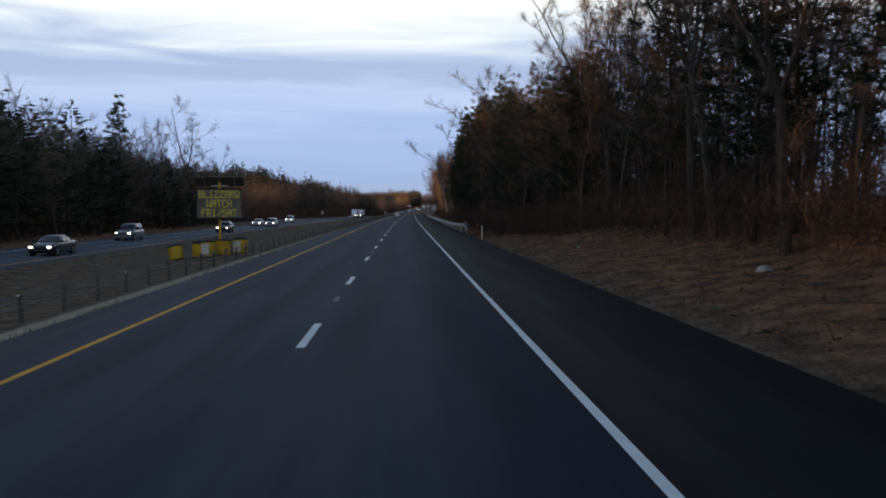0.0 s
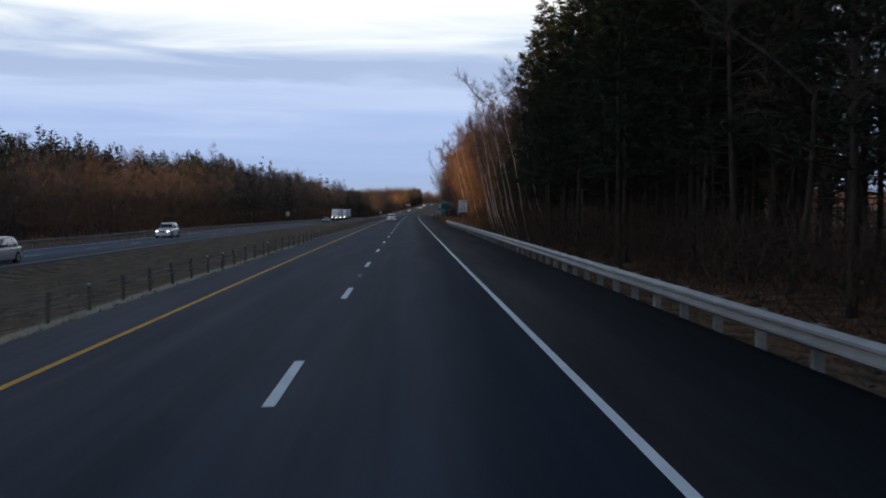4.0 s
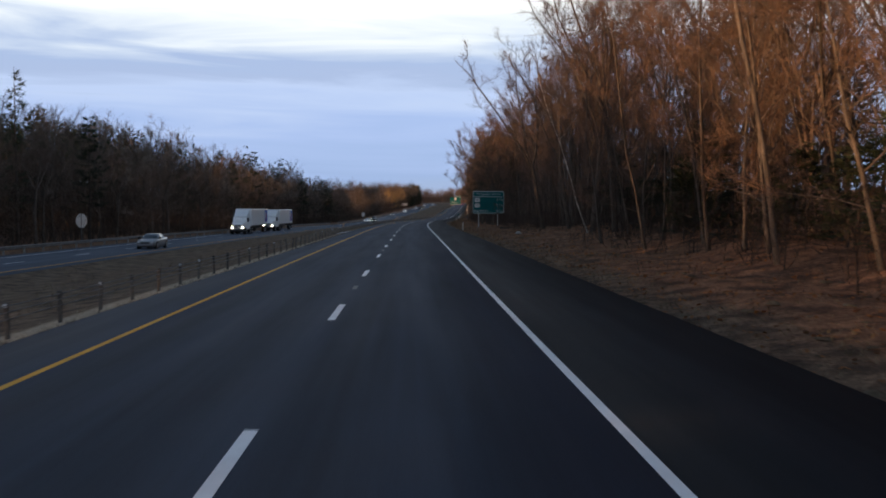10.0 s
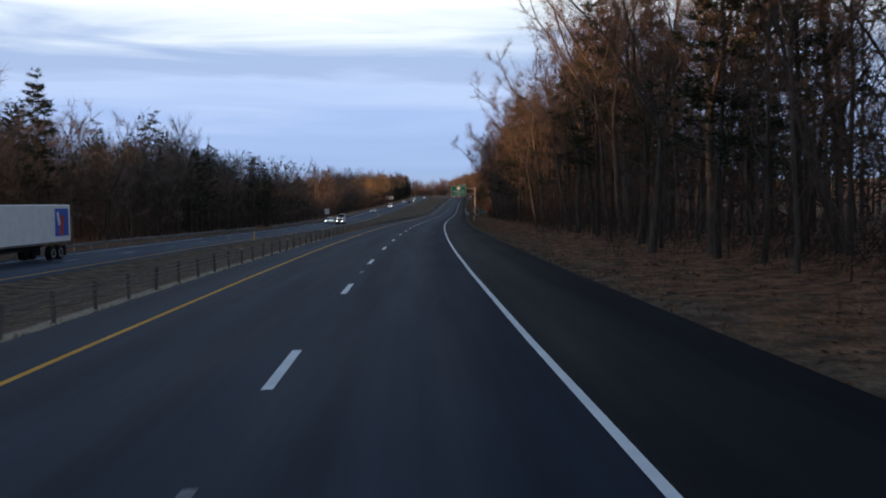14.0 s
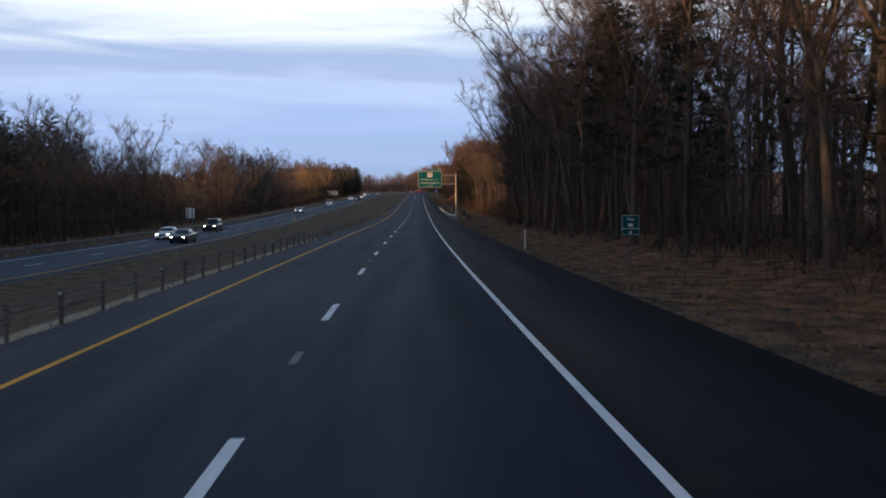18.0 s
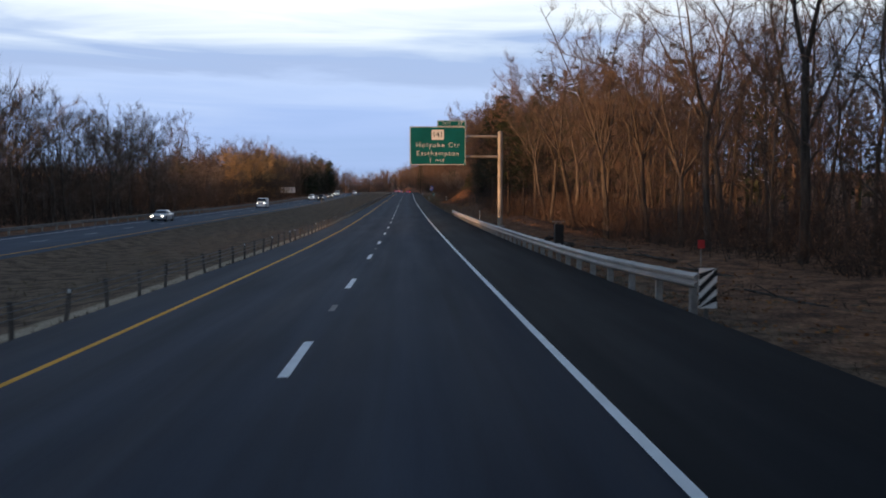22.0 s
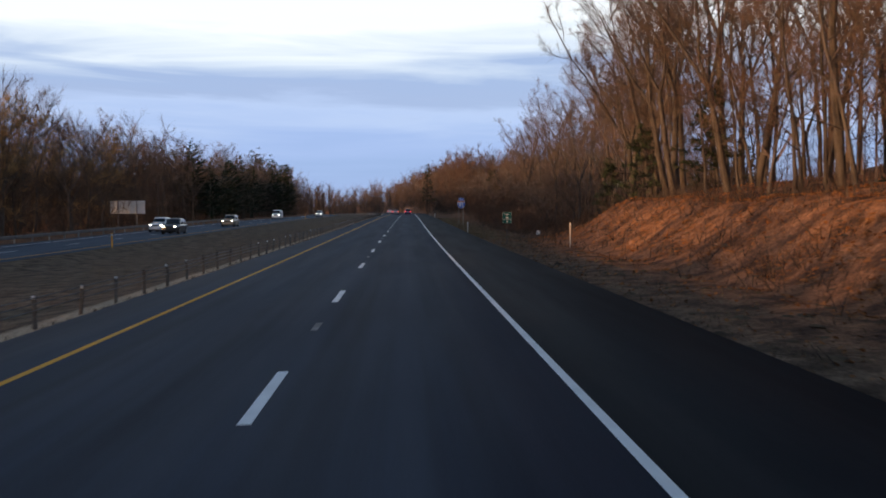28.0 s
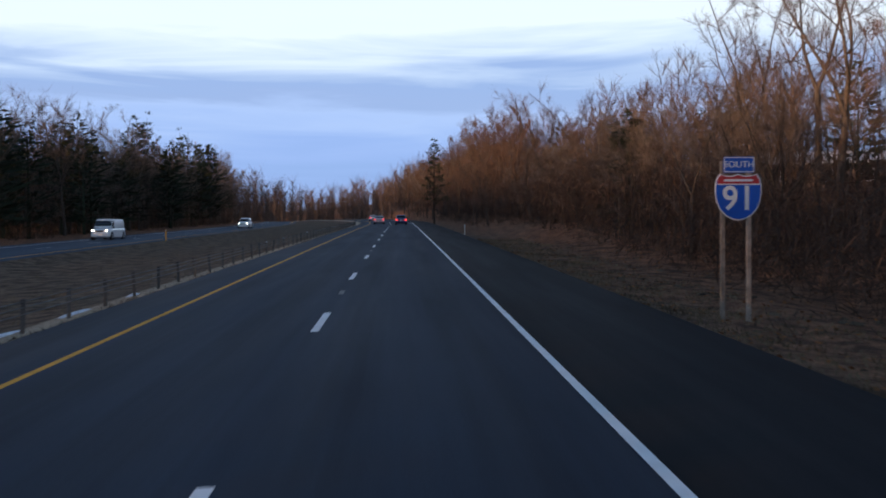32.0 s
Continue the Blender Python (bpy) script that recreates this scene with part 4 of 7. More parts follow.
SHRUB = [make_tree("bare_shrub", "low leafless shrub at the foot of the trees", *bare_tree(rng, 3.2, 0.03, 0.06, 1.5, 10, 3, 14, angle=40, twig_len=0.6, twig_r=0.006, sides=3), M_BRUSH, M_BRUSH) for _ in range(3)]
PINE = [make_pine("tall dark white pine with layered boughs", rng, 19, 0.19, 0.26, 4.4, 17, 5, 9) for _ in range(3)]
LOWP = [make_pine("young dark evergreen at the wood's edge", rng, 8, 0.09, 0.08, 2.4, 13, 5, 7) for _ in range(2)]
H0 = {id(t): h for lot, h in ((SLIM, 16), (RUSS, 15), (OAK, 18), (BIRCH, 14), (WILLOW, 13), (FARB, 15), (SHRUB, 3.2), (PINE, 19), (LOWP, 8)) for t in lot}
used = set()


def plant(t, y, l, h, turn=None, tilt=0.0):
    """A copy of a tree, h metres tall, at (y, l)."""
    x, yy = (float(k) for k in at(y, l))
    z = float(ground_z(y, l))
    s = h / H0[id(t)]
    wide = s ** 0.5 if s < 1 else s
    m = Matrix.Translation((x, yy, z)) @ pose(0, 0, 0, 0, tilt, 0) @ pose(0, 0, 0, 0, 0, rng.uniform(0, 360) if turn is None else turn)
    c = t if id(t) not in used else copy_thing(t, m)
    used.add(id(t))
    c.matrix_basis = m @ Matrix.Diagonal((max(wide, s), max(wide, s), s, 1))
    return c


# right side: stretches of wood: y0, y1, front offset, tree height, spacing, mix
KIND = {"s": SLIM, "r": RUSS, "o": OAK, "b": BIRCH, "p": PINE, "l": LOWP, "w": WILLOW, "f": FARB}
RIGHT = [(-50, 20, 13.5, 16, 3.4, "ppsso"), (20, 64, 13.5, 16, 3.2, "spsosrp"), (64, 100, 12.5, 17, 3.2, "rpsrsp"), (100, 150, 11.5, 18, 3.0, "psprspr"), (150, 192, 11.0, 21, 2.3, "pppppp"),
         (192, 232, 11.5, 17.5, 2.5, "spspspb"), (232, 268, 11.0, 15, 2.5, "brrsr"), (268, 345, 12.0, 17, 2.4, "rrrsrrr"), (345, 440, 13.0, 18.5, 2.9, "orosoro"), (440, 492, 12.5, 18, 3.0, "psopsro"),
         (492, 585, 13.0, 18.5, 2.6, "soosops"), (585, 608, 12.5, 19, 2.7, "sossoo"), (608, 635, 12.5, 19, 2.4, "opsoop"), (635, 652, 13.5, 18.5, 2.6, "psop"), (652, 700, 16.5, 16.5, 5.2, "oosor"), (700, 745, 15.0, 16.0, 4.0, "orsos"), (745, 800, 13.0, 16.5, 3.0, "ppsrrp"),
         (800, 880, 17.0, 17.0, 3.2, "osrosr"), (880, 905, 21.0, 15, 4.0, "soro"), (905, 960, 19.0, 8.0, 3.4, "fofs"), (960, 1040, 15.0, 9.0, 3.4, "ffofr"), (1040, 1220, 12.0, 15.0, 4.2, "rrfrf")]
BACK = []       # places of trees further in: y, offset, height, kind
for y0, y1, lf, h, gap, mix in RIGHT:
    for row, (dl, k) in enumerate(((0.0, 1.35), (3.2, 1.35), (7.0, 0.95), (11.5, 2.2))):
        y = y0 + rng.uniform(0, gap)
        while y < y1:
            c = mix[rng.integers(len(mix))]
            if c == "b" and row > 1:
                c = "s"
            lot = KIND[c]
            t = lot[rng.integers(len(lot))]
            hh = h * rng.uniform(0.78, 1.12) * (0.5 if c == "l" else 1.0) * (0.92 if row == 0 else 1.0)
            l = lf + dl + rng.uniform(-0.9, 1.6)
            if row > 1:
                BACK.append((y, l, hh, 1 if c in "pl" else 0))
            elif c == "b":
                plant(t, y, l - 0.8, hh, turn=rng.normal(0, 22), tilt=-4 + rng.normal(0, 4))
            elif not (384 < y < 424 and l < 16.5):
                plant(t, y, l, hh, tilt=rng.normal(-3.5, 3.5) if c in "sro" else rng.normal(0, 1))
            y += gap * k * rng.uniform(0.65, 1.35)
    y = y0 if y0 != 800 else y1
    while y < y1:
        plant(SHRUB[rng.integers(3)], y, lf - 1.2 + rng.uniform(-0.8, 3.5), rng.uniform(1.4, 3.4))
        y += rng.uniform(5.0, 9.0)

def front(y):
    for y0, y1, lf, *_ in RIGHT:
        if y0 <= y < y1:
            return lf
    return 13.0


# left side, beyond the oncoming carriageway: the wood's height along the way
LEFT_H = [(-60, 14.5), (90, 15.0), (150, 15.5), (162, 10.5), (205, 10.5), (255, 11.5), (300, 13.0), (345, 13.5), (375, 16.0), (560, 16.0), (585, 14.8), (666, 14.8), (673, 8.0), (695, 8.0), (704, 13.8), (735, 15.5), (780, 16.5), (792, 11.5), (845, 11.5), (860, 15.0), (880, 17.0), (945, 16.5), (1060, 16.5), (1200, 18.0)]


def left_h(y):
    return float(np.interp(y, [p[0] for p in LEFT_H], [p[1] for p in LEFT_H]))


LEFT = [(-40, 150, 3.4, "ffpff"), (150, 200, 3.2, "fofof"), (200, 315, 3.6, "ffoff"), (315, 420, 3.4, "ffopfof"), (420, 560, 3.4, "ffffpf"), (560, 615, 3.2, "fffffpf"),
        (615, 700, 3.4, "fffff"), (700, 785, 3.0, "fffof"), (785, 850, 6.0, "fwf"), (850, 880, 3.6, "wfwwo"), (880, 945, 3.6, "wwowof"), (945, 1060, 4.2, "fofof"), (1060, 1200, 4.0, "fpf")]
for y0, y1, gap, mix in LEFT:
    for row, (dl, k) in enumerate(((0.0, 1.3), (4.0, 0.95))):
        y = y0 + rng.uniform(0, gap)
        while y < y1:
            c = mix[rng.integers(len(mix))]
            lot = KIND[c]
            hh = left_h(y) * rng.uniform(0.78, 1.1) * (0.88 if row == 0 else 1.0) * (1.12 if c == "p" else 1.0)
            l = float(opp(y)) - 16.0 - dl - rng.uniform(0, 3.5)
            if row == 0:
                plant(lot[rng.integers(len(lot))], y, l, hh)
            else:
                BACK.append((y, l, hh, 1 if c == "p" else 0))
            y += gap * k * rng.uniform(0.65, 1.35)

# single trees that stand out
plant(PINE[0], *to_line(-53.8, 174.5), 24.5)
plant(PINE[1], *to_line(-50.5, 160.0), 20.5)
plant(OAK[1], 172, -41.0, 21.5)
plant(OAK[0], 165, -45.0, 19.5)
plant(OAK[2], 192, -43.0, 17.0)
plant(PINE[2], *to_line(-50.7, 551.6), 21.0)
plant(PINE[0], *to_line(62.2, 1084.0), 15.0)
plant(SLIM[1], 330, -43.0, 18.5)
plant(OAK[0], *to_line(46.1, 716.0), 17.0)
plant(OAK[2], 706, 15.5, 17.5)
for y, l, hh, k in ((951, 19.5, 16.5, 0), (957, 22.5, 17.5, 1), (944, 24.0, 16.0, 2), (964, 20.0, 15.5, 0), (972, 23.0, 16.0, 1), (936, 22.0, 17.0, 2), (928, 20.0, 17.0, 1), (920, 23.0, 17.5, 0), (911, 20.0, 17.0, 2), (903, 22.0, 18.0, 1), (894, 19.5, 17.5, 0), (886, 21.0, 17.0, 2), (878, 19.0, 17.0, 1), (982, 24.0, 15.0, 2)):
    plant(OAK[k], y, l, hh)
for y, l, hh, k in ((812, 16.5, 17.0, 0), (822, 18.0, 18.0, 1), (831, 17.5, 17.5, 2), (840, 18.0, 18.0, 0), (848, 19.5, 17.0, 1), (858, 18.0, 17.0, 2), (868, 17.5, 16.0, 0), (876, 19.0, 16.5, 1)):
    plant(OAK[k], y, l, hh, tilt=-7)
for y, dl, hh, k in ((776, 17, 15, 0), (783, 19, 16, 1), (790, 17.5, 16.5, 2), (797, 19.5, 17, 0), (806, 18, 16.5, 1), (814, 20, 16, 2), (823, 18, 15, 0)):
    plant(OAK[k], y, float(opp(y)) - dl - 1.0, hh)
for y, l, hh, k in ((870, 18.5, 19.0, 0), (876, 21.0, 20.0, 1), (883, 19.0, 19.0, 2), (889, 22.0, 20.0, 0), (872, 24.0, 20.0, 2), (865, 20.5, 19.0, 1), (894, 24.5, 19.0, 2)):
    plant(OAK[k], y, l, hh, tilt=-4)
for y, l, hh in ((872, 17.0, 6.0), (880, 16.5, 5.0), (864, 19.0, 7.0)):
    plant(LOWP[0], y, l, hh)
for y, l, hh, k, tl in ((262, 14.0, 15.0, 0, -4), (261, 15.8, 15.5, 2, -3), (257, 15.0, 15.0, 1, -2), (267, 13.0, 13.5, 0, -6), (276, 12.5, 13.5, 0, -5), (283, 12.2, 13.0, 0, -7), (291, 12.0, 13.0, 1, -8), (299, 12.0, 12.5, 0, -5), (355, 13.0, 13.0, 0, -9)):
    plant(BIRCH[k], y, l, hh, turn=rng.normal(0, 6), tilt=tl)
for y, l, hh, k in ((928, 24.0, 17.0, 0), (934, 27.0, 18.0, 1), (941, 28.0, 17.5, 2), (949, 26.0, 17.0, 0), (956, 29.0, 17.0, 1), (965, 27.0, 16.0, 2), (918, 27.0, 18.0, 1), (908, 25.0, 18.0, 0)):
    plant(OAK[k], y, l, hh)
for y, l, hh, k, tl in ((194, 10.8, 14.0, 0, -3), (199, 10.4, 14.5, 1, -6), (203, 11.2, 14.0, 0, -5), (208, 11.0, 14.5, 0, -2), (212, 10.6, 14.0, 1, -7), (216, 11.4, 13.5, 0, -4), (221, 10.8, 13.0, 0, -6), (226, 11.0, 13.0, 1, -8), (231, 10.9, 13.0, 0, -3)):
    plant(BIRCH[k], y, l, hh, turn=rng.normal(0, 6), tilt=tl)
for k in range(14):
    plant(LOWP[k % 2], 286 + 3.6 * k, 13.2 + rng.uniform(0, 2.0), rng.uniform(2.6, 5.0))
for y, l, hh in ((812, 15.0, 5.0), (818, 14.2, 6.5), (823, 15.5, 7.5), (828, 16.5, 6.0), (833, 15.8, 5.0)):
    plant(LOWP[0], y, l, hh)
for k in range(46):
    y = (76 + k * 2.2) if k < 16 else (252 + (k - 16) * 3.2) if k < 31 else (336 + (k - 31) * 3.0)
    plant(LOWP[k % 2], y, front(y) + rng.uniform(2.6, 7.5), rng.uniform(3.0, 6.5))
plant(LOWP[0], 988, 17.0, 8.5)
plant(LOWP[1], 1000, 19.0, 8.0)
plant(OAK[2], *to_line(12.6, 29.3), 15.5)
plant(OAK[0], *to_line(16.4, 60.5), 19.0)


# ---------------------------------------------------------------- deep wood and low growth, too many to count
def scatter_blocks(protos, places):
    """Copies of (verts, faces) blocks at places (x, y, z, turn, scale)."""
    V, F, n = [], [], 0
    for x, y, z, a, s, k in places:
        v, f = protos[k]
        c, q = math.cos(a), math.sin(a)
        V.append(np.stack([x + s * (v[:, 0] * c - v[:, 1] * q), y + s * (v[:, 0] * q + v[:, 1] * c), z + s * v[:, 2]], 1))
        F.append(f + n)
        n += len(v)
    return np.concatenate(V), np.concatenate(F)


def far_bare(h):
    """A hazy leafless tree: a stem, steep limbs and upward sprays of twigs."""
    P0, P1, R = [np.zeros(3)], [np.array([rng.normal(0, 0.4), rng.normal(0, 0.4), h * 0.84])], [0.13]
    for _ in range(20):
        z, a = rng.uniform(0.08, 0.85) * h, rng.uniform(0, 6.28)
        p = np.array([0, 0, z])
        e = p + np.array([math.cos(a), math.sin(a), rng.uniform(0.9, 2.0)]) * (h - z + 2) * rng.uniform(0.18, 0.34)
        P0.append(p)
        P1.append(e)
        R.append(0.042)
        for _ in range(17):
            b = p + (e - p) * rng.uniform(0.2, 1.0)
            P0.append(b)
            P1.append(b + unit(unit(e - p) + rng.normal(0, 0.5, 3) + np.array([0, 0, 0.25])) * rng.uniform(0.9, 2.0))
            R.append(0.014)
    return blades(P0, P1, R)


def far_pine(h):
    """A dark evergreen with a rounded, uneven crown."""
    P0, P1, R = [np.zeros(3)], [np.array([0, 0, h])], [0.2]
    for _ in range(200):
        q = rng.uniform(0.12, 1.0)
        a = rng.uniform(0, 6.28)
        ln = (0.35 + 3.3 * math.sin(math.pi * min(1.0, 0.18 + 0.82 * q)) ** 0.8) * rng.uniform(0.5, 1.1)
        p = np.array([math.cos(a) * ln * 0.35, math.sin(a) * ln * 0.35, q * h])
        P0.append(p)
        P1.append(p + np.array([math.cos(a + rng.normal(0, 0.5)), math.sin(a + rng.normal(0, 0.5)), rng.uniform(-0.1, 0.6)]) * ln * 0.75)
        R.append(0.13)
    return blades(P0, P1, R)


def tri(block):
    v, f = block
    return (v, np.concatenate([f[:, [0, 1, 2]], f[:, [0, 2, 3]]])) if f.shape[1] == 4 else block


def join(blocks):
    V, F, n = [], [], 0
    for v, f in blocks:
        V.append(v)
        F.append(f + n)
        n += len(v)
    return np.concatenate(V), np.concatenate(F)


# trees further in, joined: stems and twigs apart, for their own materials
LITE = []
for _ in range(5):
    wd, fn = spread_tree(rng, 15, 0.11, rng.uniform(0.3, 0.55), 2, 5, 2, 16, 3.4, twig_len=1.1, twig_r=0.0095)
    LITE.append((join([tri(b) for b in wood_blocks(wd)]), blades([s[0] for s in fn], [s[1] for s in fn], [s[2] for s in fn]), 15.0))
for sgn, nm, lb in ((1, "inner_wood", "leafless trees behind the front of the wood"), (-1, "inner_wood_far", "leafless trees of the wood beyond the oncoming road")):
    pl = []
    for y, l, h, k in BACK:
        if k == 0 and (l > 0) == (sgn > 0):
            x, yy = at(y, l)
            q = int(rng.integers(5))
            pl.append((float(x), float(yy), float(ground_z(y, l)) - 0.1, rng.uniform(0, 6.28), h / 15.0, q))
    a = scatter_blocks([b[0] for b in LITE], pl)
    b = scatter_blocks([b[1] for b in LITE], pl)
    tagged(new(nm, raw_mesh(nm, [a, b], [M_BARK if sgn > 0 else M_BARKD, M_TWIG], [0, 1])), lb, "trees", kind="stuff")


def density(y):
    return float(np.interp(y, [-60, 165, 205, 310, 330, 600, 620, 670, 674, 696, 705, 730, 765, 780, 846, 860, 1300], [1.0, 1.0, 0.6, 0.6, 0.8, 0.8, 0.6, 0.6, 0.1, 0.1, 0.7, 0.8, 0.7, 0.05, 0.05, 0.6, 0.8]))


def woods(name, label, n, lo, hi, side_sign, kinds, material, hmul=1.0, ya=-60, yb=1260):
    places = []
    while len(places) < n:
        y = rng.uniform(ya, yb)
        d = lo + (hi - lo) * rng.uniform(0, 1) ** 1.4
        l = d if side_sign > 0 else float(opp(y)) - 14 - d
        if side_sign > 0 and 640 < y < 705 and l < 22:
            continue
        if side_sign > 0 and 890 < y < 950 and l < 75:
            continue
        if side_sign < 0 and rng.uniform() > density(y):
            continue
        x, yy = at(y, l)
        hl = 1.0 if side_sign > 0 else left_h(y) / 15.0
        places.append((float(x), float(yy), float(ground_z(y, l)) - 0.3, rng.uniform(0, 6.28), hl * hmul * rng.uniform(0.75, 1.12), rng.integers(len(kinds))))
    tagged(new(name, raw_mesh(name, [scatter_blocks(kinds, places)], [material])), label, "trees", kind="stuff")


FB, FP = [far_bare(h) for h in (13, 15, 17)], [far_pine(h) for h in (12, 15)]
woods("deep_wood_bare", "dense leafless wood behind the roadside trees", 200, 30, 70, 1, FB, M_TWIG)
woods("deep_wood_pine", "dark pines deep in the wood", 120, 33, 65, 1, FP, M_PINE)
woods("far_wood_bare", "leafless wood beyond the oncoming road", 900, 5, 50, -1, FB, M_TWIG, 1.0)
woods("far_wood_pine", "dark evergreens in the wood beyond the oncoming road", 120, 12, 50, -1, FP, M_PINE, 0.85)
woods("pine_stand", "dark evergreens close together beyond the oncoming road", 120, 2, 26, -1, FP, M_PINE, 0.92, 40, 172)
woods("bare_stand", "dense tall leafless wood behind the roadside trees", 300, 17, 44, 1, FB, M_TWIG, 1.15, 228, 345)
woods("bare_stand", "dense tall leafless wood behind the roadside trees", 280, 18, 46, 1, FB, M_TWIG, 1.0, 345, 652)
woods("bare_stand", "dense tall leafless wood behind the roadside trees", 170, 20, 44, 1, FB, M_TWIG, 1.0, 742, 865)
woods("bare_stand", "dense tall leafless wood behind the roadside trees", 120, 24, 50, 1, FB, M_TWIG, 0.95, 646, 748)
LP = []
for _ in range(3):
    wd, nd = pine_parts(rng, 17, 0.18, 0.20, 3.8, 14, 4, 5, blade=0.55)
    LP.append((join([tri(b) for b in wood_blocks(wd)]), nd))
pl = [(float(at(y, l)[0]), float(at(y, l)[1]), float(ground_z(y, l)) - 0.2, rng.uniform(0, 6.28), h / 17.0, int(rng.integers(3))) for y, l, h, k in BACK if k == 1]
a, b = scatter_blocks([p[0] for p in LP], pl), scatter_blocks([p[1] for p in LP], pl)
tagged(new("inner_pines", raw_mesh("inner_pines", [a, b], [M_BARKD, M_PINE], [0, 1])), "dark pines behind the front of the wood", "trees", kind="stuff")
for n, lo, hi, ya, yb, hm in ((70, 17, 34, -25, 125, 16.5), (110, 14, 34, 125, 236, 22.0), (30, 20, 38, 742, 800, 18.0)):
    pl = []
    for _ in range(n):
        y, l = rng.uniform(ya, yb), lo + (hi - lo) * rng.uniform() ** 1.3
        pl.append((float(at(y, l)[0]), float(at(y, l)[1]), float(ground_z(y, l)) - 0.2, rng.uniform(0, 6.28), hm * rng.uniform(0.85, 1.1) / 17.0, int(rng.integers(3))))
    a, b = scatter_blocks([p[0] for p in LP], pl), scatter_blocks([p[1] for p in LP], pl)
    tagged(new("pine_stand", raw_mesh("pine_stand", [a, b], [M_BARKD, M_PINE], [0, 1])), "close stand of tall dark pines in the wood", "trees", kind="stuff")
# tall pines added across the way to shade the crowns on the right
woods("tall_far_pines", "tall dark pines added deep in the far wood for shade", 40, 16, 36, -1, FP, M_PINE, 1.2, 50, 115)
woods("tall_far_pines", "tall dark pines added deep in the far wood for shade", 60, 14, 34, -1, FP, M_PINE, 1.35, 95, 190)
woods("pine_stand", "dark evergreens close together beyond the oncoming road", 90, 1, 22, -1, FP, M_PINE, 0.95, 985, 1125)
woods("hill_wood", "russet leafless wood climbing the hill ahead", 260, 13, 60, 1, FB, M_TWIGR, 0.95, 1035, 1225)
woods("bare_stand", "leafless wood on the slope beyond the ditch", 130, 21, 58, 1, FB, M_TWIG, 0.8, 951, 1045)
woods("bare_stand", "leafless trees close behind the roadside pines", 150, 20, 44, 1, FB, M_TWIG, 0.95, -20, 130)
# tall pines added on the unseen rises to hold low sun off the right side
pl = []
for y in np.arange(-260, 985, 1.05):
    hh = float(np.interp(y, [p[0] for p in SHADE_HILLS], [p[1] for p in SHADE_HILLS]))
    if hh < 5 or rng.uniform() > 0.93:
        continue
    l = -rng.uniform(86, 128)
    x, yy = at(y, l)
    pl.append((float(x), float(yy), float(ground_z(y, l)) - 0.4, rng.uniform(0, 6.28), rng.uniform(1.12, 1.4), int(rng.integers(2))))
tagged(new("hill_pines", raw_mesh("hill_pines", [scatter_blocks(FP, pl)], [M_PINE])), "unseen dark pines added on the rises to shade the right side", "trees", kind="stuff")


# the wood that closes the view where the road bends away
def plain_tree(h):
    P0, P1, R = [np.zeros(3)], [np.array([0, 0, h * 0.9])], [0.22]
    for _ in range(110):
        z, a = rng.uniform(0.05, 0.86) * h, rng.uniform(0, 6.28)
        p = np.array([0, 0, z])
        P0.append(p)
        P1.append(p + np.array([math.cos(a), math.sin(a), rng.uniform(0.6, 1.8)]) * rng.uniform(1.6, 3.6))
        R.append(0.055)
    return blades(P0, P1, R)


FF = [plain_tree(h) for h in (14, 16.5, 19)]
pl = []
for _ in range(2600):
    y, l = 1235 + 300 * rng.uniform() ** 1.6, rng.uniform(-260, 200)
    x, yy = at(1235, l)
    if abs(l + 6 + (y - 1235) * 0.25) < 14 and y < 1330:
        continue
    pl.append((float(x), y, float(ground_z(1235, float(np.clip(l, -34, 40)))) + rng.uniform(-1, 1), rng.uniform(0, 6.28), rng.uniform(0.65, 1.1), int(rng.integers(3))))
tagged(new("distant_wood", raw_mesh("distant_wood", [scatter_blocks(FF, pl)], [M_TWIG])), "distant leafless wood at the bend of the road", "trees", kind="stuff")


def ridge():
    """A far ridge beyond the bend of the road, its blue haze painted in."""
    xs = np.linspace(-4200, 3600, 90)
    V, F = [], []
    for k, (q, dy) in enumerate(((0.0, -500.0), (0.55, -220.0), (1.0, 0.0), (0.0, 700.0))):
        for x in xs:
            h = 150 * math.exp(-((x + 1500) / 900.0) ** 2) + 60 + 14 * math.sin(x * 0.011) + 8 * math.sin(x * 0.031 + 1)
            V.append((x, 5600 + dy + 60 * math.sin(x * 0.004), -20 + q * h))
    n = len(xs)
    F = [(r * n + i, r * n + i + 1, (r + 1) * n + i + 1, (r + 1) * n + i) for r in range(3) for i in range(n - 1)]
    tagged(new("distant_ridge", mesh_of("distant_ridge", V, F, M_RIDGE, True)), "low wooded ridge far away, blue haze painted in", "hill", kind="structure")


ridge()


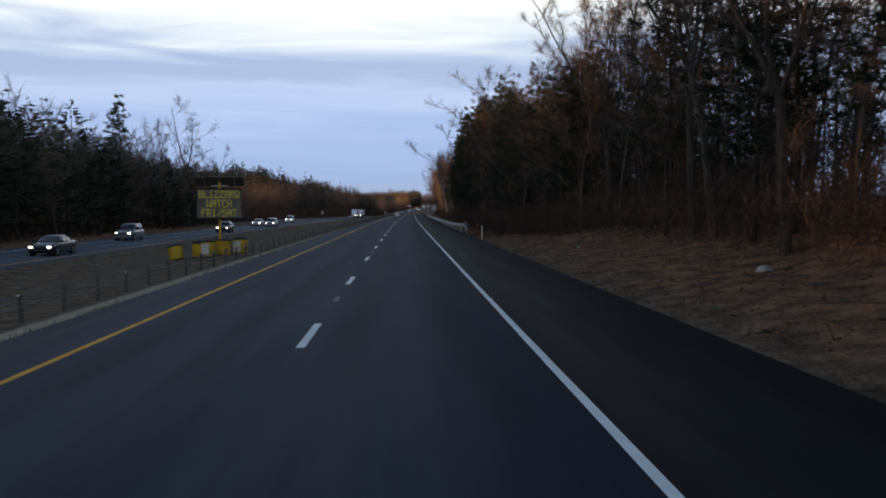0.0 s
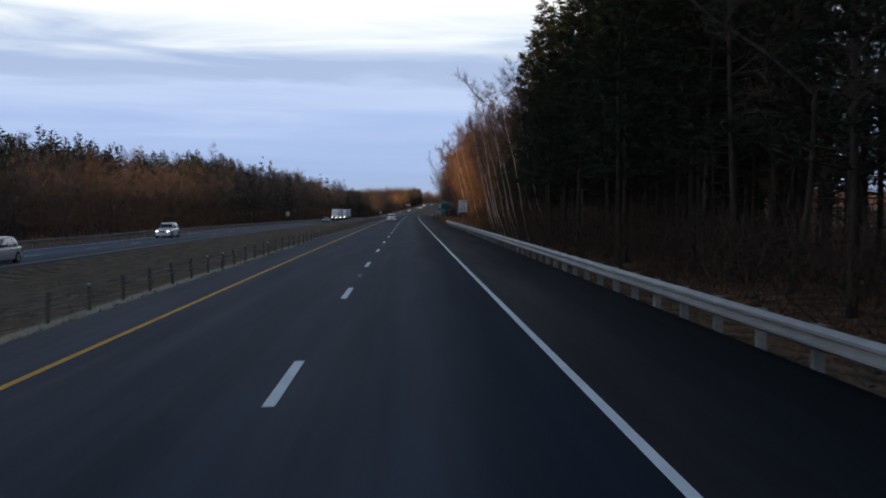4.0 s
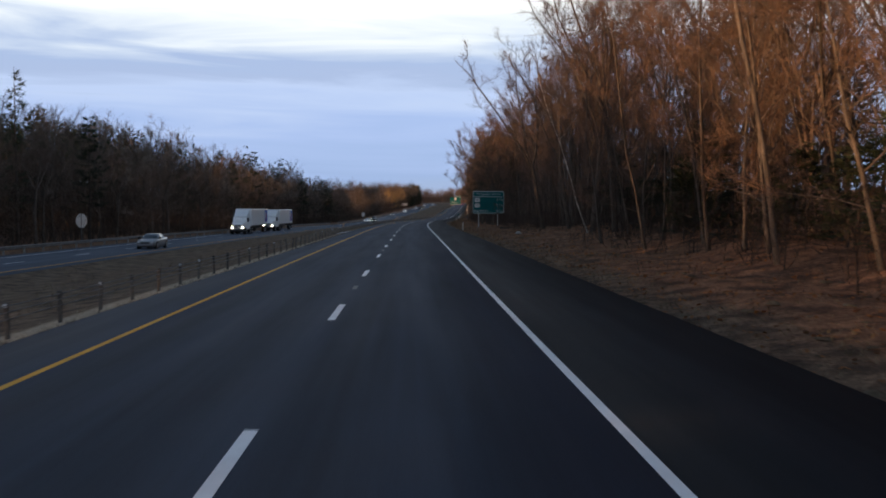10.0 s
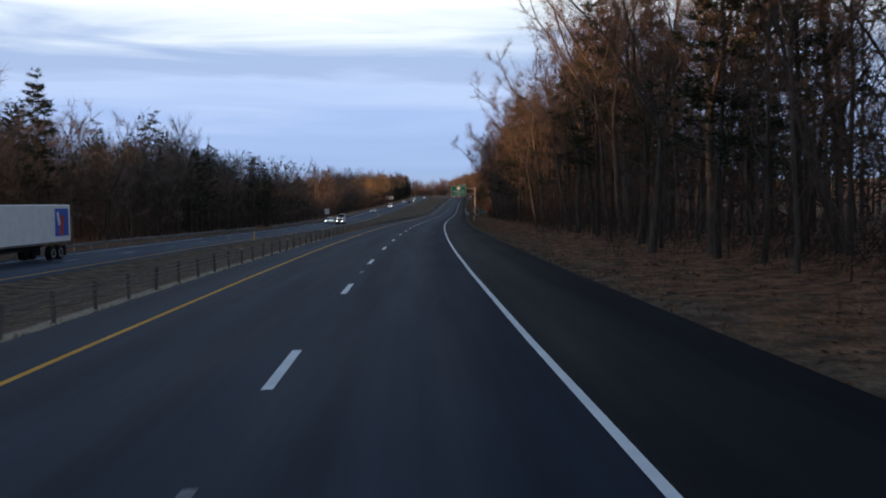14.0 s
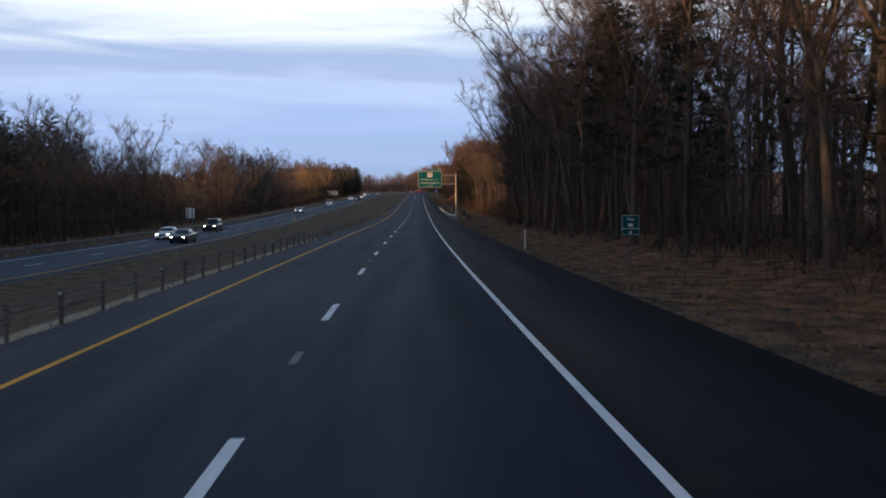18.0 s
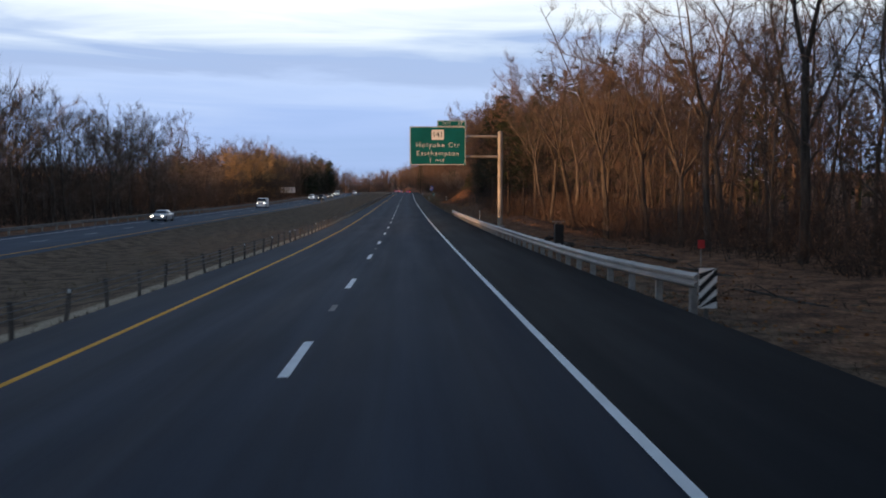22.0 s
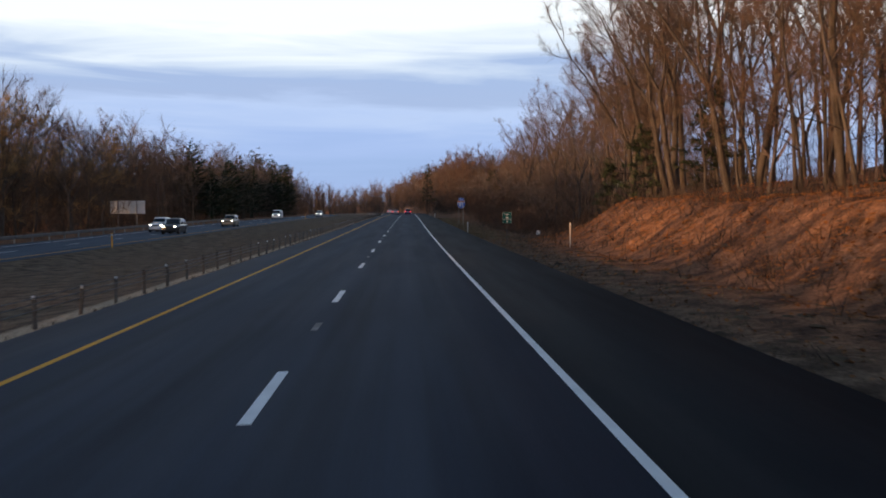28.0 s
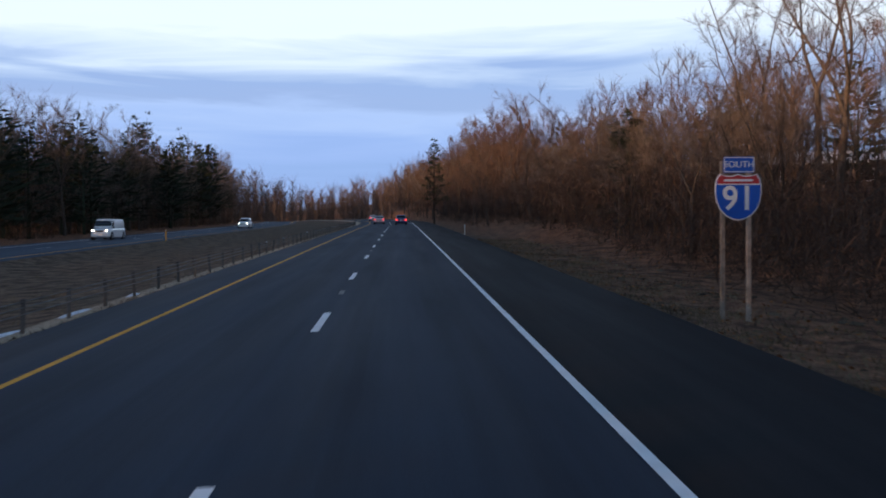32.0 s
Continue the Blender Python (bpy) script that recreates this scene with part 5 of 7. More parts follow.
def thicket(name, label, n, place, height, material, per=16, r=0.035, twig=None):
    """Bushes as clouds of short twigs that lean every way, with uneven tops."""
    yl = np.array([place() for _ in range(n)])
    x, yy = at(yl[:, 0], yl[:, 1])
    z = ground_z(yl[:, 0], yl[:, 1])
    hh = np.array([height(y) for y in yl[:, 0]]) * (0.88 + 0.16 * bumps(yl[:, 0], yl[:, 1], 0.21)) * rng.uniform(0.75, 1.06, n)
    x, yy, z, hh = (np.repeat(k, per) for k in (x, yy, z, hh))
    m = n * per
    q = rng.uniform(0, 0.86, m)
    w = 0.5 + 0.9 * np.sin(math.pi * np.minimum(1.0, 0.15 + 0.85 * q))
    P0 = np.stack([x + rng.normal(0, 1, m) * w, yy + rng.normal(0, 1, m) * w, z + hh * q], 1)
    d = rng.normal(0, 0.75, (m, 3)) + np.array([0, 0, 1.0])
    d /= np.linalg.norm(d, axis=1, keepdims=True)
    ln = hh * rng.uniform(0.10, 0.26, m) if twig is None else twig * rng.uniform(0.6, 1.4, m)
    tagged(new(name, raw_mesh(name, [blades(P0, P0 + d * ln[:, None], r * rng.uniform(0.6, 1.4, m))], [material])), label, "bushes", kind="stuff")


def left_edge():
    y = rng.uniform(-60, 1200)
    return y, float(opp(y)) - 15.5 - rng.uniform(0, 15)


def left_deep():
    y = rng.uniform(-80, 1200)
    return y, float(opp(y)) - 27 - rng.uniform(0, 16)


def right_inner():
    y = rng.uniform(-40, 1200)
    return y, front(y) + 4 + rng.uniform(0, 14)


def right_low():
    y, l = rng.uniform(876, 1045), rng.uniform(12.5, 26)
    while y < 916 and l < 19.5:
        y, l = rng.uniform(876, 1045), rng.uniform(12.5, 26)
    return y, l


thicket("far_thicket", "dense dark bare thicket at the edge of the far wood", 6200, left_edge, lambda y: (0.42 if 690 < y < 785 else 0.62) * left_h(y), M_FARBRUSH, 42, 0.020)
# nearly tree-high growth added behind the far edge to block the low sun
thicket("deep_far_thicket", "tall close twigs added deep in the far wood to block low sun", 5200, left_deep, lambda y: (0.60 if 690 < y < 785 else 0.92) * left_h(y), M_FARBRUSH, 56, 0.045, 1.3)
def right_edge():
    y = rng.uniform(-20, 1150)
    while 798 < y < 886:
        y = rng.uniform(-20, 1150)
    return y, front(y) + rng.uniform(-0.4, 6.5)


def roadside():
    y = rng.uniform(8, 238) if rng.uniform() < 0.7 else rng.uniform(640, 765)
    return y, front(y) + rng.uniform(-1.6, 4.5)


thicket("roadside_brush", "dense brown brush that hides the floor of the wood", 3400, roadside, lambda y: 3.6, M_UNDER, 26, 0.011, 0.75)
thicket("edge_thicket", "low dark briars and brush along the wood's edge", 4200, right_edge, lambda y: 2.3, M_BRUSH, 14, 0.014, 0.6)
thicket("wood_thicket", "tangled bare undergrowth inside the wood", 5000, right_inner, lambda y: 6.5, M_BRUSH, 18, 0.013)
thicket("ditch_thicket", "dark bare bushes beyond the ditch", 1300, right_low, lambda y: float(np.interp(y, [870, 900, 945, 965, 1040], [2.4, 2.6, 3.2, 5.5, 7.5])), M_UNDER, 34, 0.018, 0.8)


def sapling(h):
    P0, P1, R = [np.array([0, 0, -0.2])], [np.array([rng.normal(0, 0.5), rng.normal(0, 0.5), h])], [0.028]
    for _ in range(9):
        q = rng.uniform(0.25, 0.95)
        p = P1[0] * q
        P0.append(p)
        P1.append(p + unit(np.array([rng.normal(0, 1), rng.normal(0, 1), 1.1])) * h * 0.24 * rng.uniform(0.5, 1.2))
        R.append(0.011)
    return spikes(P0, P1, R)


SAP = [sapling(h) for h in (4, 5, 6, 7.5)]
pl = []
while len(pl) < 1700:
    y = rng.uniform(-20, 1150)
    l = front(y) + rng.uniform(-0.8, 11)
    x, yy = at(y, l)
    pl.append((float(x), float(yy), float(ground_z(y, l)), rng.uniform(0, 6.28), rng.uniform(0.6, 1.25), int(rng.integers(4))))
tagged(new("saplings", raw_mesh("saplings", [scatter_blocks(SAP, pl)], [M_BRUSH])), "thin bare saplings among the roadside trees", "trees", kind="stuff")


def brush(name, label, spots, material, hgt, per, r, spread=0.45):
    c = np.repeat(np.asarray(spots), per, 0)
    m = len(c)
    P0 = c + np.stack([rng.normal(0, spread, m), rng.normal(0, spread, m), np.full(m, -0.05)], 1)
    P1 = P0 + np.stack([rng.normal(0, 0.45, m), rng.normal(0, 0.45, m), np.ones(m)], 1) * (hgt * rng.uniform(0.4, 1.25, m))[:, None]
    tagged(new(name, raw_mesh(name, [blades(P0, P1, r * rng.uniform(0.7, 1.3, m))], [material])), label, "plants", kind="stuff")


def spots(n, f):
    yl = np.array([f() for _ in range(n)])
    x, yy = at(yl[:, 0], yl[:, 1])
    return np.stack([x, yy, ground_z(yl[:, 0], yl[:, 1])], 1)


def under_right():
    y = rng.uniform(-20, 1150)
    return y, front(y) + rng.uniform(-1.5, 12)


def under_left():
    y = rng.uniform(0, 1180)
    return y, float(opp(y)) - 14.5 - rng.uniform(0, 9)


def verge():
    y = rng.uniform(0, 1000)
    return y, 5.7 + abs(rng.normal(0, 2.2))


def median():
    y = rng.uniform(0, 1050)
    o = float(opp(y))
    return y, rng.uniform(o + 1.6, -8.6)


brush("undergrowth", "tangle of bare brush under the trees", spots(2600, under_right), M_BRUSH, 1.5, 9, 0.014)
brush("far_undergrowth", "dark brush along the far edge of the oncoming road", spots(1500, under_left), M_BRUSH, 1.9, 8, 0.022)
brush("verge_grass", "short dry grass on the verge", spots(14000, verge), M_GRASS, 0.12, 6, 0.011)
def strip_spot():
    return rng.uniform(-10, 1050), -7.85 + rng.normal(0, 0.26)


brush("post_grass", "bleached dry grass at the foot of the median posts", spots(12000, strip_spot), M_STRAW, 0.07, 5, 0.012, 0.12)


def edge_spot():
    return rng.uniform(-10, 1050), -7.18 + rng.normal(0, 0.10)


brush("median_weeds", "dark weeds along the edge of the median shoulder", spots(5000, edge_spot), M_BRUSH, 0.12, 5, 0.012, 0.10)
brush("median_grass", "dry grass along the median and its guard posts", spots(6500, median), M_GRASS, 0.20, 6, 0.013)


def leaves(name, label, n, f, material):
    """Fallen leaves: small four-cornered flakes, each folded and tilted its own way."""
    pts = np.array(spots(n, f))
    a = rng.uniform(0, 6.28, n)
    s = rng.uniform(0.03, 0.075, n)
    u = np.stack([np.cos(a), np.sin(a), rng.normal(0.15, 0.3, n)], 1) * s[:, None]
    w = np.stack([-np.sin(a), np.cos(a), rng.normal(0.15, 0.3, n)], 1) * (s * rng.uniform(0.6, 1.0, n))[:, None]
    c = pts + np.array([0, 0, 0.035])
    V = np.stack([c - u, c - w, c + u, c + w], 1).reshape(-1, 3)
    tagged(new(name, raw_mesh(name, [(V, np.arange(4 * n).reshape(-1, 4))], [material])), label, "leaves", kind="stuff")


def bank_spot():
    return rng.uniform(795, 886), rng.uniform(9.5, 22)


def litter_spot():
    y = rng.uniform(0, 1000)
    return y, 6.5 + abs(rng.normal(2.5, 3.5))


leaves("bank_leaves", "orange fallen leaves over the bank", 22000, bank_spot, M_LEAF)
leaves("leaf_litter", "fallen brown leaves along the wood's edge", 26000, litter_spot, M_LEAF)


def clods(name, label, n, f, material, lo, hi):
    """Low uneven lumps of turf and earth."""
    V, F = [], []
    base = [(math.cos(a) * k, math.sin(a) * k, z) for z, k, m, o in ((-0.2, 1.0, 6, 0.0), (0.28, 0.68, 6, 0.5)) for a in (6.2832 * (i + o) / m for i in range(m))] + [(0, 0, 0.5)]
    fc = [q for i in range(6) for q in ((i, (i + 1) % 6, 6 + i), ((i + 1) % 6, 6 + (i + 1) % 6, 6 + i), (6 + i, 6 + (i + 1) % 6, 12))]
    base, fc = np.array(base), np.array(fc)
    for i, (x, y, z) in enumerate(spots(n, f)):
        s = lo + (hi - lo) * rng.uniform() ** 2.5
        V.append(base * rng.uniform(0.7, 1.3, (13, 3)) * np.array([s, s * rng.uniform(0.8, 1.8), s * rng.uniform(0.3, 0.7)]) + np.array([x, y, z]))
        F.append(fc + 13 * i)
    tagged(new(name, raw_mesh(name, [(np.concatenate(V), np.concatenate(F))], [material])), label, "ground cover", kind="stuff")


def verge_wide():
    y = rng.uniform(0, 1000)
    return y, rng.uniform(6.0, min(front(y), 13.5))


def low_verge():
    return rng.uniform(885, 1000), rng.uniform(5.8, 10.5)


brush("pale_verge_grass", "pale flattened grass along the ditch", spots(3200, low_verge), M_GRASS, 0.15, 7, 0.014)
def bank_slope():
    return rng.uniform(800, 884), rng.uniform(10.0, 17.5)


clods("bank_leaf_heaps", "drifts of orange-brown leaves on the bank", 6500, bank_slope, M_LEAF, 0.04, 0.17)
brush("bank_brush", "thin bare stems and briars on the leafy bank", spots(420, bank_slope), M_BRUSH, 1.1, 7, 0.012)
clods("turf_clods", "uneven tufts of brown turf on the verge", 9000, verge_wide, M_GROUND2, 0.04, 0.20)
brush("verge_weeds", "dead brown weeds standing on the verge", spots(1500, verge_wide), M_BRUSH, 0.34, 8, 0.009)
leaves("verge_leaves", "scattered brown leaves over the verge", 20000, verge_wide, M_LEAF)

# ---------------------------------------------------------------- barriers
def rail_beam(ys, lf, top):
    """A steel W-beam along the road: its folded section swept along ys."""
    prof = [(0.0, 0.0), (0.02, -0.01), (0.085, -0.055), (0.085, -0.095), (0.008, -0.145), (0.008, -0.165), (0.085, -0.212), (0.085, -0.252), (0.02, -0.30), (0.0, -0.31)]
    prof = [(-p[0], p[1]) for p in prof] + [(-p[0] + 0.014, p[1]) for p in reversed(prof)]
    rings = []
    for y in ys:
        l0 = lf(y)
        z = float(plane_z(y, 5.0 if l0 > 0 else l0)) + top(y)
        sgn = 1 if l0 > 0 else -1
        r = []
        for dl, dz in prof:
            x, yy = at(y, l0 + dl * sgn)
            r.append((float(x), float(yy), z + dz))
        rings.append(r)
    return rings


def guard_rail(label, y0, y1, lf, gap, top, steel):
    g = thing("guard_rail", label, "guard rail", "guard rails")
    n = max(1, int(round((y1 - y0) / 7.62)))
    for i in range(n):
        a, b = y0 + (y1 - y0) * i / n, y0 + (y1 - y0) * (i + 1) / n
        rings = rail_beam(np.linspace(a, b + 0.15, 4), lf, lambda y, i=i: top(y) + 0.003 * (i % 2))
        part("beam", Shape().loft(rings), steel, g)
    y = y0 + 0.6
    while y < y1:
        l = lf(y)
        sgn = 1 if l > 0 else -1
        x, yy = (float(k) for k in at(y, l + 0.17 * sgn))
        zt = float(plane_z(y, 5.0 if l > 0 else l)) + top(y) - 0.02
        zg = float(ground_z(y, l)) - 0.3
        s = Shape()
        s.box((x, yy, (zt + zg) / 2), (0.15, 0.10, zt - zg), 0.012)
        xb, yb = (float(k) for k in at(y, l + 0.06 * sgn))
        s.box((xb, yb, zt - 0.15), (0.12, 0.10, 0.28), 0.01)
        part("post", s, M_RAILPOST, g)
        y += gap
    return g


def rail1(y):
    return 5.15 + 0.95 * max(0.0, (103 - y) / 12.0) ** 2


def rail2(y):
    return 5.15 + 0.7 * max(0.0, (666 - y) / 12.0) ** 2


guard_rail("galvanised steel guard rail on posts beside the shoulder", 90.8, 238.6, rail1, 1.9, lambda y: 0.57, M_STEEL)
guard_rail("galvanised steel guard rail lit by low sun", 654.2, 738.6, rail2, 1.9, lambda y: 0.57, M_STEEL)
guard_rail("weathered guard rail beyond the oncoming road", 163, 560, lambda y: float(opp(y)) - 9.5, 3.81, lambda y: 0.66, M_DULL)
guard_rail("weathered guard rail beyond the oncoming road", 575, 985, lambda y: float(opp(y)) - 9.5, 3.81, lambda y: 0.66, M_DULL)

POSTS = [(-60, -9.2), (20, -9.1), (90, -8.5), (180, -7.7), (300, -7.8), (400, -7.9), (520, -7.5), (620, -7.2), (740, -7.4), (950, -7.8), (1200, -8.0)]


def posts_l(y):
    return float(np.interp(y, [p[0] for p in POSTS], [p[1] for p in POSTS]))


def guide_post():
    s = Shape()
    s.box((0, 0, 0.17), (0.085, 0.06, 1.0), 0.012)
    s.box((0, 0, 0.69), (0.10, 0.075, 0.05), 0.01)
    s.rod((-0.06, 0.0, 0.55), (0.06, 0.0, 0.55), 0.012, n=5)
    s.rod((-0.06, 0.0, 0.42), (0.06, 0.0, 0.42), 0.012, n=5)
    return s.mesh("post", M_POST)


GUIDE = guide_post()
HEAD = Shape().box((0, -0.045, 0.66), (0.075, 0.012, 0.075), 0.003).mesh("reflector", M_SWHITE)
for k in range(6):
    y0 = -20 + k * 185
    g = thing("cable_barrier", "low cable barrier with dark posts along the median", "barrier", "cable barriers")
    y = y0
    while y < y0 + 184:
        l = posts_l(y)
        x, yy = (float(q) for q in at(y, l))
        ob = part("post", GUIDE, M_POST, g)
        ob.matrix_basis = Matrix.Translation((x, yy, float(ground_z(y, l)))) @ pose(0, 0, 0, rng.normal(0, 1.5), rng.normal(0, 2.5), rng.normal(0, 6))
        if rng.uniform() < 0.3:
            part("reflector", HEAD, M_SWHITE, ob)
        y += 2.62
    for hz in (0.40, 0.54, 0.66):
        sh = Shape()
        rings = []
        for y in np.arange(y0, y0 + 186, 5.24):
            x, yy = (float(q) for q in at(y, posts_l(y) + 0.05))
            z = float(ground_z(y, posts_l(y))) + hz
            rings.append([(x - 0.011, yy, z - 0.011), (x + 0.011, yy, z - 0.011), (x + 0.011, yy, z + 0.011), (x - 0.011, yy, z + 0.011)])
        part("cable", sh.loft(rings), M_DULL, g)


# ---------------------------------------------------------------- signs
def stand(name, label, category, x, y, z, turn, group="road signs"):
    t = thing(name, label, category, group)
    t.matrix_basis = Matrix.Translation((x, y, z)) @ pose(0, 0, 0, 0, 0, turn)
    return t


def ground_at(x, y):
    yy, l = to_line(x, y)
    return float(ground_z(yy, l))


def square_post(x, z0, z1, s=0.09):
    return Shape().box((x, 0.10, (z0 + z1) / 2), (s, s, z1 - z0), 0.012)


def exits_sign():
    x, y, zc = 13.9, 420.6, 3.02
    t = stand("exit_distance_sign", "large green board sign on two steel posts at the wood's edge", "road sign", x, y, zc, -1.5)
    w, h = 4.6, 3.28
    part("board", plate(w, h, 0.25, 0.0, 0.05), M_GREEN, t)
    part("border", frame_ring(w - 0.06, h - 0.06, 0.24, 0.06, -0.008, 0.0), M_LEGEND, t)
    part("divider", Shape().box((0, -0.004, 0.82), (w - 0.16, 0.008, 0.05)), M_LEGEND, t)
    g = ground_at(x, y) - zc
    for px in (-1.42, 1.35):
        gz = ground_at(x + px, y) - zc - 0.4
        part("post", square_post(px, gz, h / 2 - 0.1, 0.14), M_STEEL, t)
    for bz in (-1.0, 0.0, 1.0):
        part("brace", Shape().box((0, 0.075, bz), (w - 0.3, 0.04, 0.08), 0.008), M_BACK, t)
    writing("Holyoke Exits", 0.50, M_LEGEND, t, 0.0, 1.20, wide=1.0, weight=-0.008, spacing=1.2)
    writing("Ingleside", 0.48, M_LEGEND, t, -2.1, -1.25, align="LEFT", weight=-0.006, spacing=1.2)
    for z, s, a, b in ((0.35, "1", "1", "4"), (-0.45, "2", "1", "2"), (-1.25, "4", "1", "2")):
        writing(s, 0.54, M_LEGEND, t, 1.28, z, weight=-0.006)
        writing(a, 0.32, M_LEGEND, t, 1.62, z + 0.10)
        writing("/", 0.46, M_LEGEND, t, 1.79, z, weight=-0.01)
        writing(b, 0.36, M_LEGEND, t, 1.99, z - 0.08)
    for z, s in ((0.33, "141"), (-0.45, "202")):
        b = part("route_shield", plate(0.74, 0.58, 0.08 if s == "141" else 0.2, -0.012, 0.0, -1.63, z), M_LEGEND, t)
        writing(s, 0.42, M_BLACK, b, -1.63, z, y=-0.016)


def overhead_sign():
    px, py = 32.96, 718.5
    t = stand("overhead_exit_sign", "green exit sign cantilevered from a tall grey steel pole", "road sign", px, py, 0.0, -4.6)
    g = ground_at(px, py)
    pole = Shape()
    zt = 7.24
    pole.rod((0, 0, g + 0.35), (0, 0, zt), 0.25, 0.22, n=16)
    pole.rod((0, 0, zt), (0, 0, zt + 0.06), 0.24, 0.1, n=16)
    part("pole", pole, M_POLE, t, smooth=False)
    part("footing", Shape().rod((0, 0, g - 0.5), (0, 0, g + 0.38), 0.45, n=18), M_CONC, t)
    fl = part("base_flange", Shape().rod((0, 0, g + 0.38), (0, 0, g + 0.44), 0.38, n=16), M_STEEL, t)
    for a in range(8):
        part("bolt", Shape().rod((0.32 * math.cos(a * 0.785), 0.32 * math.sin(a * 0.785), g + 0.42), (0.32 * math.cos(a * 0.785), 0.32 * math.sin(a * 0.785), g + 0.52), 0.025, n=6), M_DULL, fl)
    for z in (6.80, 4.96):
        part("arm", Shape().rod((-8.3, 0.0, z), (0, 0.0, z), 0.10, 0.125, n=10), M_POLE, t)
    w, h, cz, cx = 5.12, 3.50, 5.93, -5.76
    part("board", plate(w, h, 0.03, -0.30, -0.24, cx, cz), M_GREEN, t)
    part("border", frame_ring(w - 0.05, h - 0.05, 0.2, 0.045, -0.308, -0.30, cx, cz), M_LEGEND, t)
    tab = part("exit_tab", plate(2.6, 0.56, 0.04, -0.30, -0.24, cx + w / 2 - 1.30, cz + h / 2 + 0.28), M_GREEN, t)
    part("tab_border", frame_ring(2.55, 0.52, 0.09, 0.035, -0.308, -0.30, cx + w / 2 - 1.30, cz + h / 2 + 0.28), M_LEGEND, tab)
    for bx in (-1.7, -0.6, 0.6, 1.7):
        part("hanger", Shape().box((cx + bx, -0.16, cz), (0.09, 0.12, h - 0.2), 0.01), M_BACK, t)
    y = -0.312
    writing("EXIT", 0.34, M_LEGEND, t, cx + w / 2 - 1.75, cz + h / 2 + 0.28, y, weight=-0.006, spacing=1.15)
    writing("17", 0.50, M_LEGEND, t, cx + w / 2 - 0.50, cz + h / 2 + 0.28, y)
    sh = part("route_shield", plate(1.12, 0.92, 0.08, y - 0.004, y + 0.004, cx, cz + 1.00), M_LEGEND, t)
    writing("141", 0.68, M_BLACK, sh, cx, cz + 1.00, y - 0.008)
    writing("Holyoke Ctr", 0.63, M_LEGEND, t, cx, cz + 0.05, y, wide=1.02, weight=-0.008, spacing=1.22)
    writing("Easthampton", 0.63, M_LEGEND, t, cx, cz - 0.70, y, wide=1.0, weight=-0.008, spacing=1.2)
    writing("1", 0.52, M_LEGEND, t, cx - 0.68, cz - 1.32, y, weight=-0.004)
    writing("MILE", 0.36, M_LEGEND, t, cx + 0.18, cz - 1.34, y, spacing=1.15)


def speed_sign():
    x, y, zc = 7.22, 225.0, 2.46
    t = stand("speed_limit_sign", "white speed limit sign on a steel post behind the guard rail", "road sign", x, y, zc, -0.5)
    part("board", plate(1.12, 1.44, 0.07, 0.0, 0.02), M_SWHITE, t)
    part("border", frame_ring(1.07, 1.39, 0.06, 0.025, -0.006, 0.0), M_BLACK, t)
    part("post", square_post(0.0, ground_at(x, y) - zc - 0.4, 0.6, 0.07), M_DULL, t)
    writing("SPEED", 0.30, M_BLACK, t, 0, 0.47, wide=1.1)
    writing("LIMIT", 0.30, M_BLACK, t, 0, 0.13, wide=1.1)
    n = writing("65", 0.68, M_BLACK, t, 0, -0.36, wide=1.12)


def mile_sign(x, y, top, w, h, label, head, shield):
    t = stand("mile_marker_sign", label, "road sign", x, y, top - h / 2, -3.0)
    part("board", plate(w, h, 0.05, 0.0, 0.012), M_GREEN, t)
    part("border", frame_ring(w - 0.03, h - 0.03, 0.04, 0.009, -0.006, 0.0), M_SWHITE, t)
    part("post", square_post(0.0, ground_at(x, y) - top + h / 2 - 0.4, h / 2 - 0.05, 0.05), M_POST, t)
    writing(head, 0.13, M_SWHITE, t, 0, h / 2 - 0.16)
    if shield:
        part("route_shield", plate(0.26, 0.24, 0.08, -0.01, 0.0, 0, 0.12), M_BLUE, t)
        part("number_bar", Shape().box((0, -0.004, -0.14), (0.3, 0.008, 0.09)), M_SWHITE, t)
        part("number_bar", Shape().box((0, -0.004, -0.40), (0.14, 0.008, 0.16)), M_SWHITE, t)
    else:
        part("number_bar", Shape().box((0, -0.004, 0.0), (0.17, 0.008, 0.10)), M_SWHITE, t)
        part("rule", Shape().box((0, -0.004, -0.12), (w - 0.06, 0.008, 0.02)), M_SWHITE, t)
        part("number_bar", Shape().box((0, -0.004, -0.25), (0.06, 0.008, 0.10)), M_SWHITE, t)


def interstate_outline(w, h, n=10):
    """Half outline of the shield, from top middle down to the tip."""
    pts = [(0.0, 0.5), (0.13, 0.46), (0.28, 0.465), (0.40, 0.5), (0.47, 0.40), (0.50, 0.24), (0.50, 0.08), (0.47, -0.10), (0.40, -0.26), (0.27, -0.40), (0.12, -0.475), (0.0, -0.5)]
    pts = pts + [(-x, z) for x, z in reversed(pts[1:-1])]
    return [(x * w, z * h) for x, z in pts]


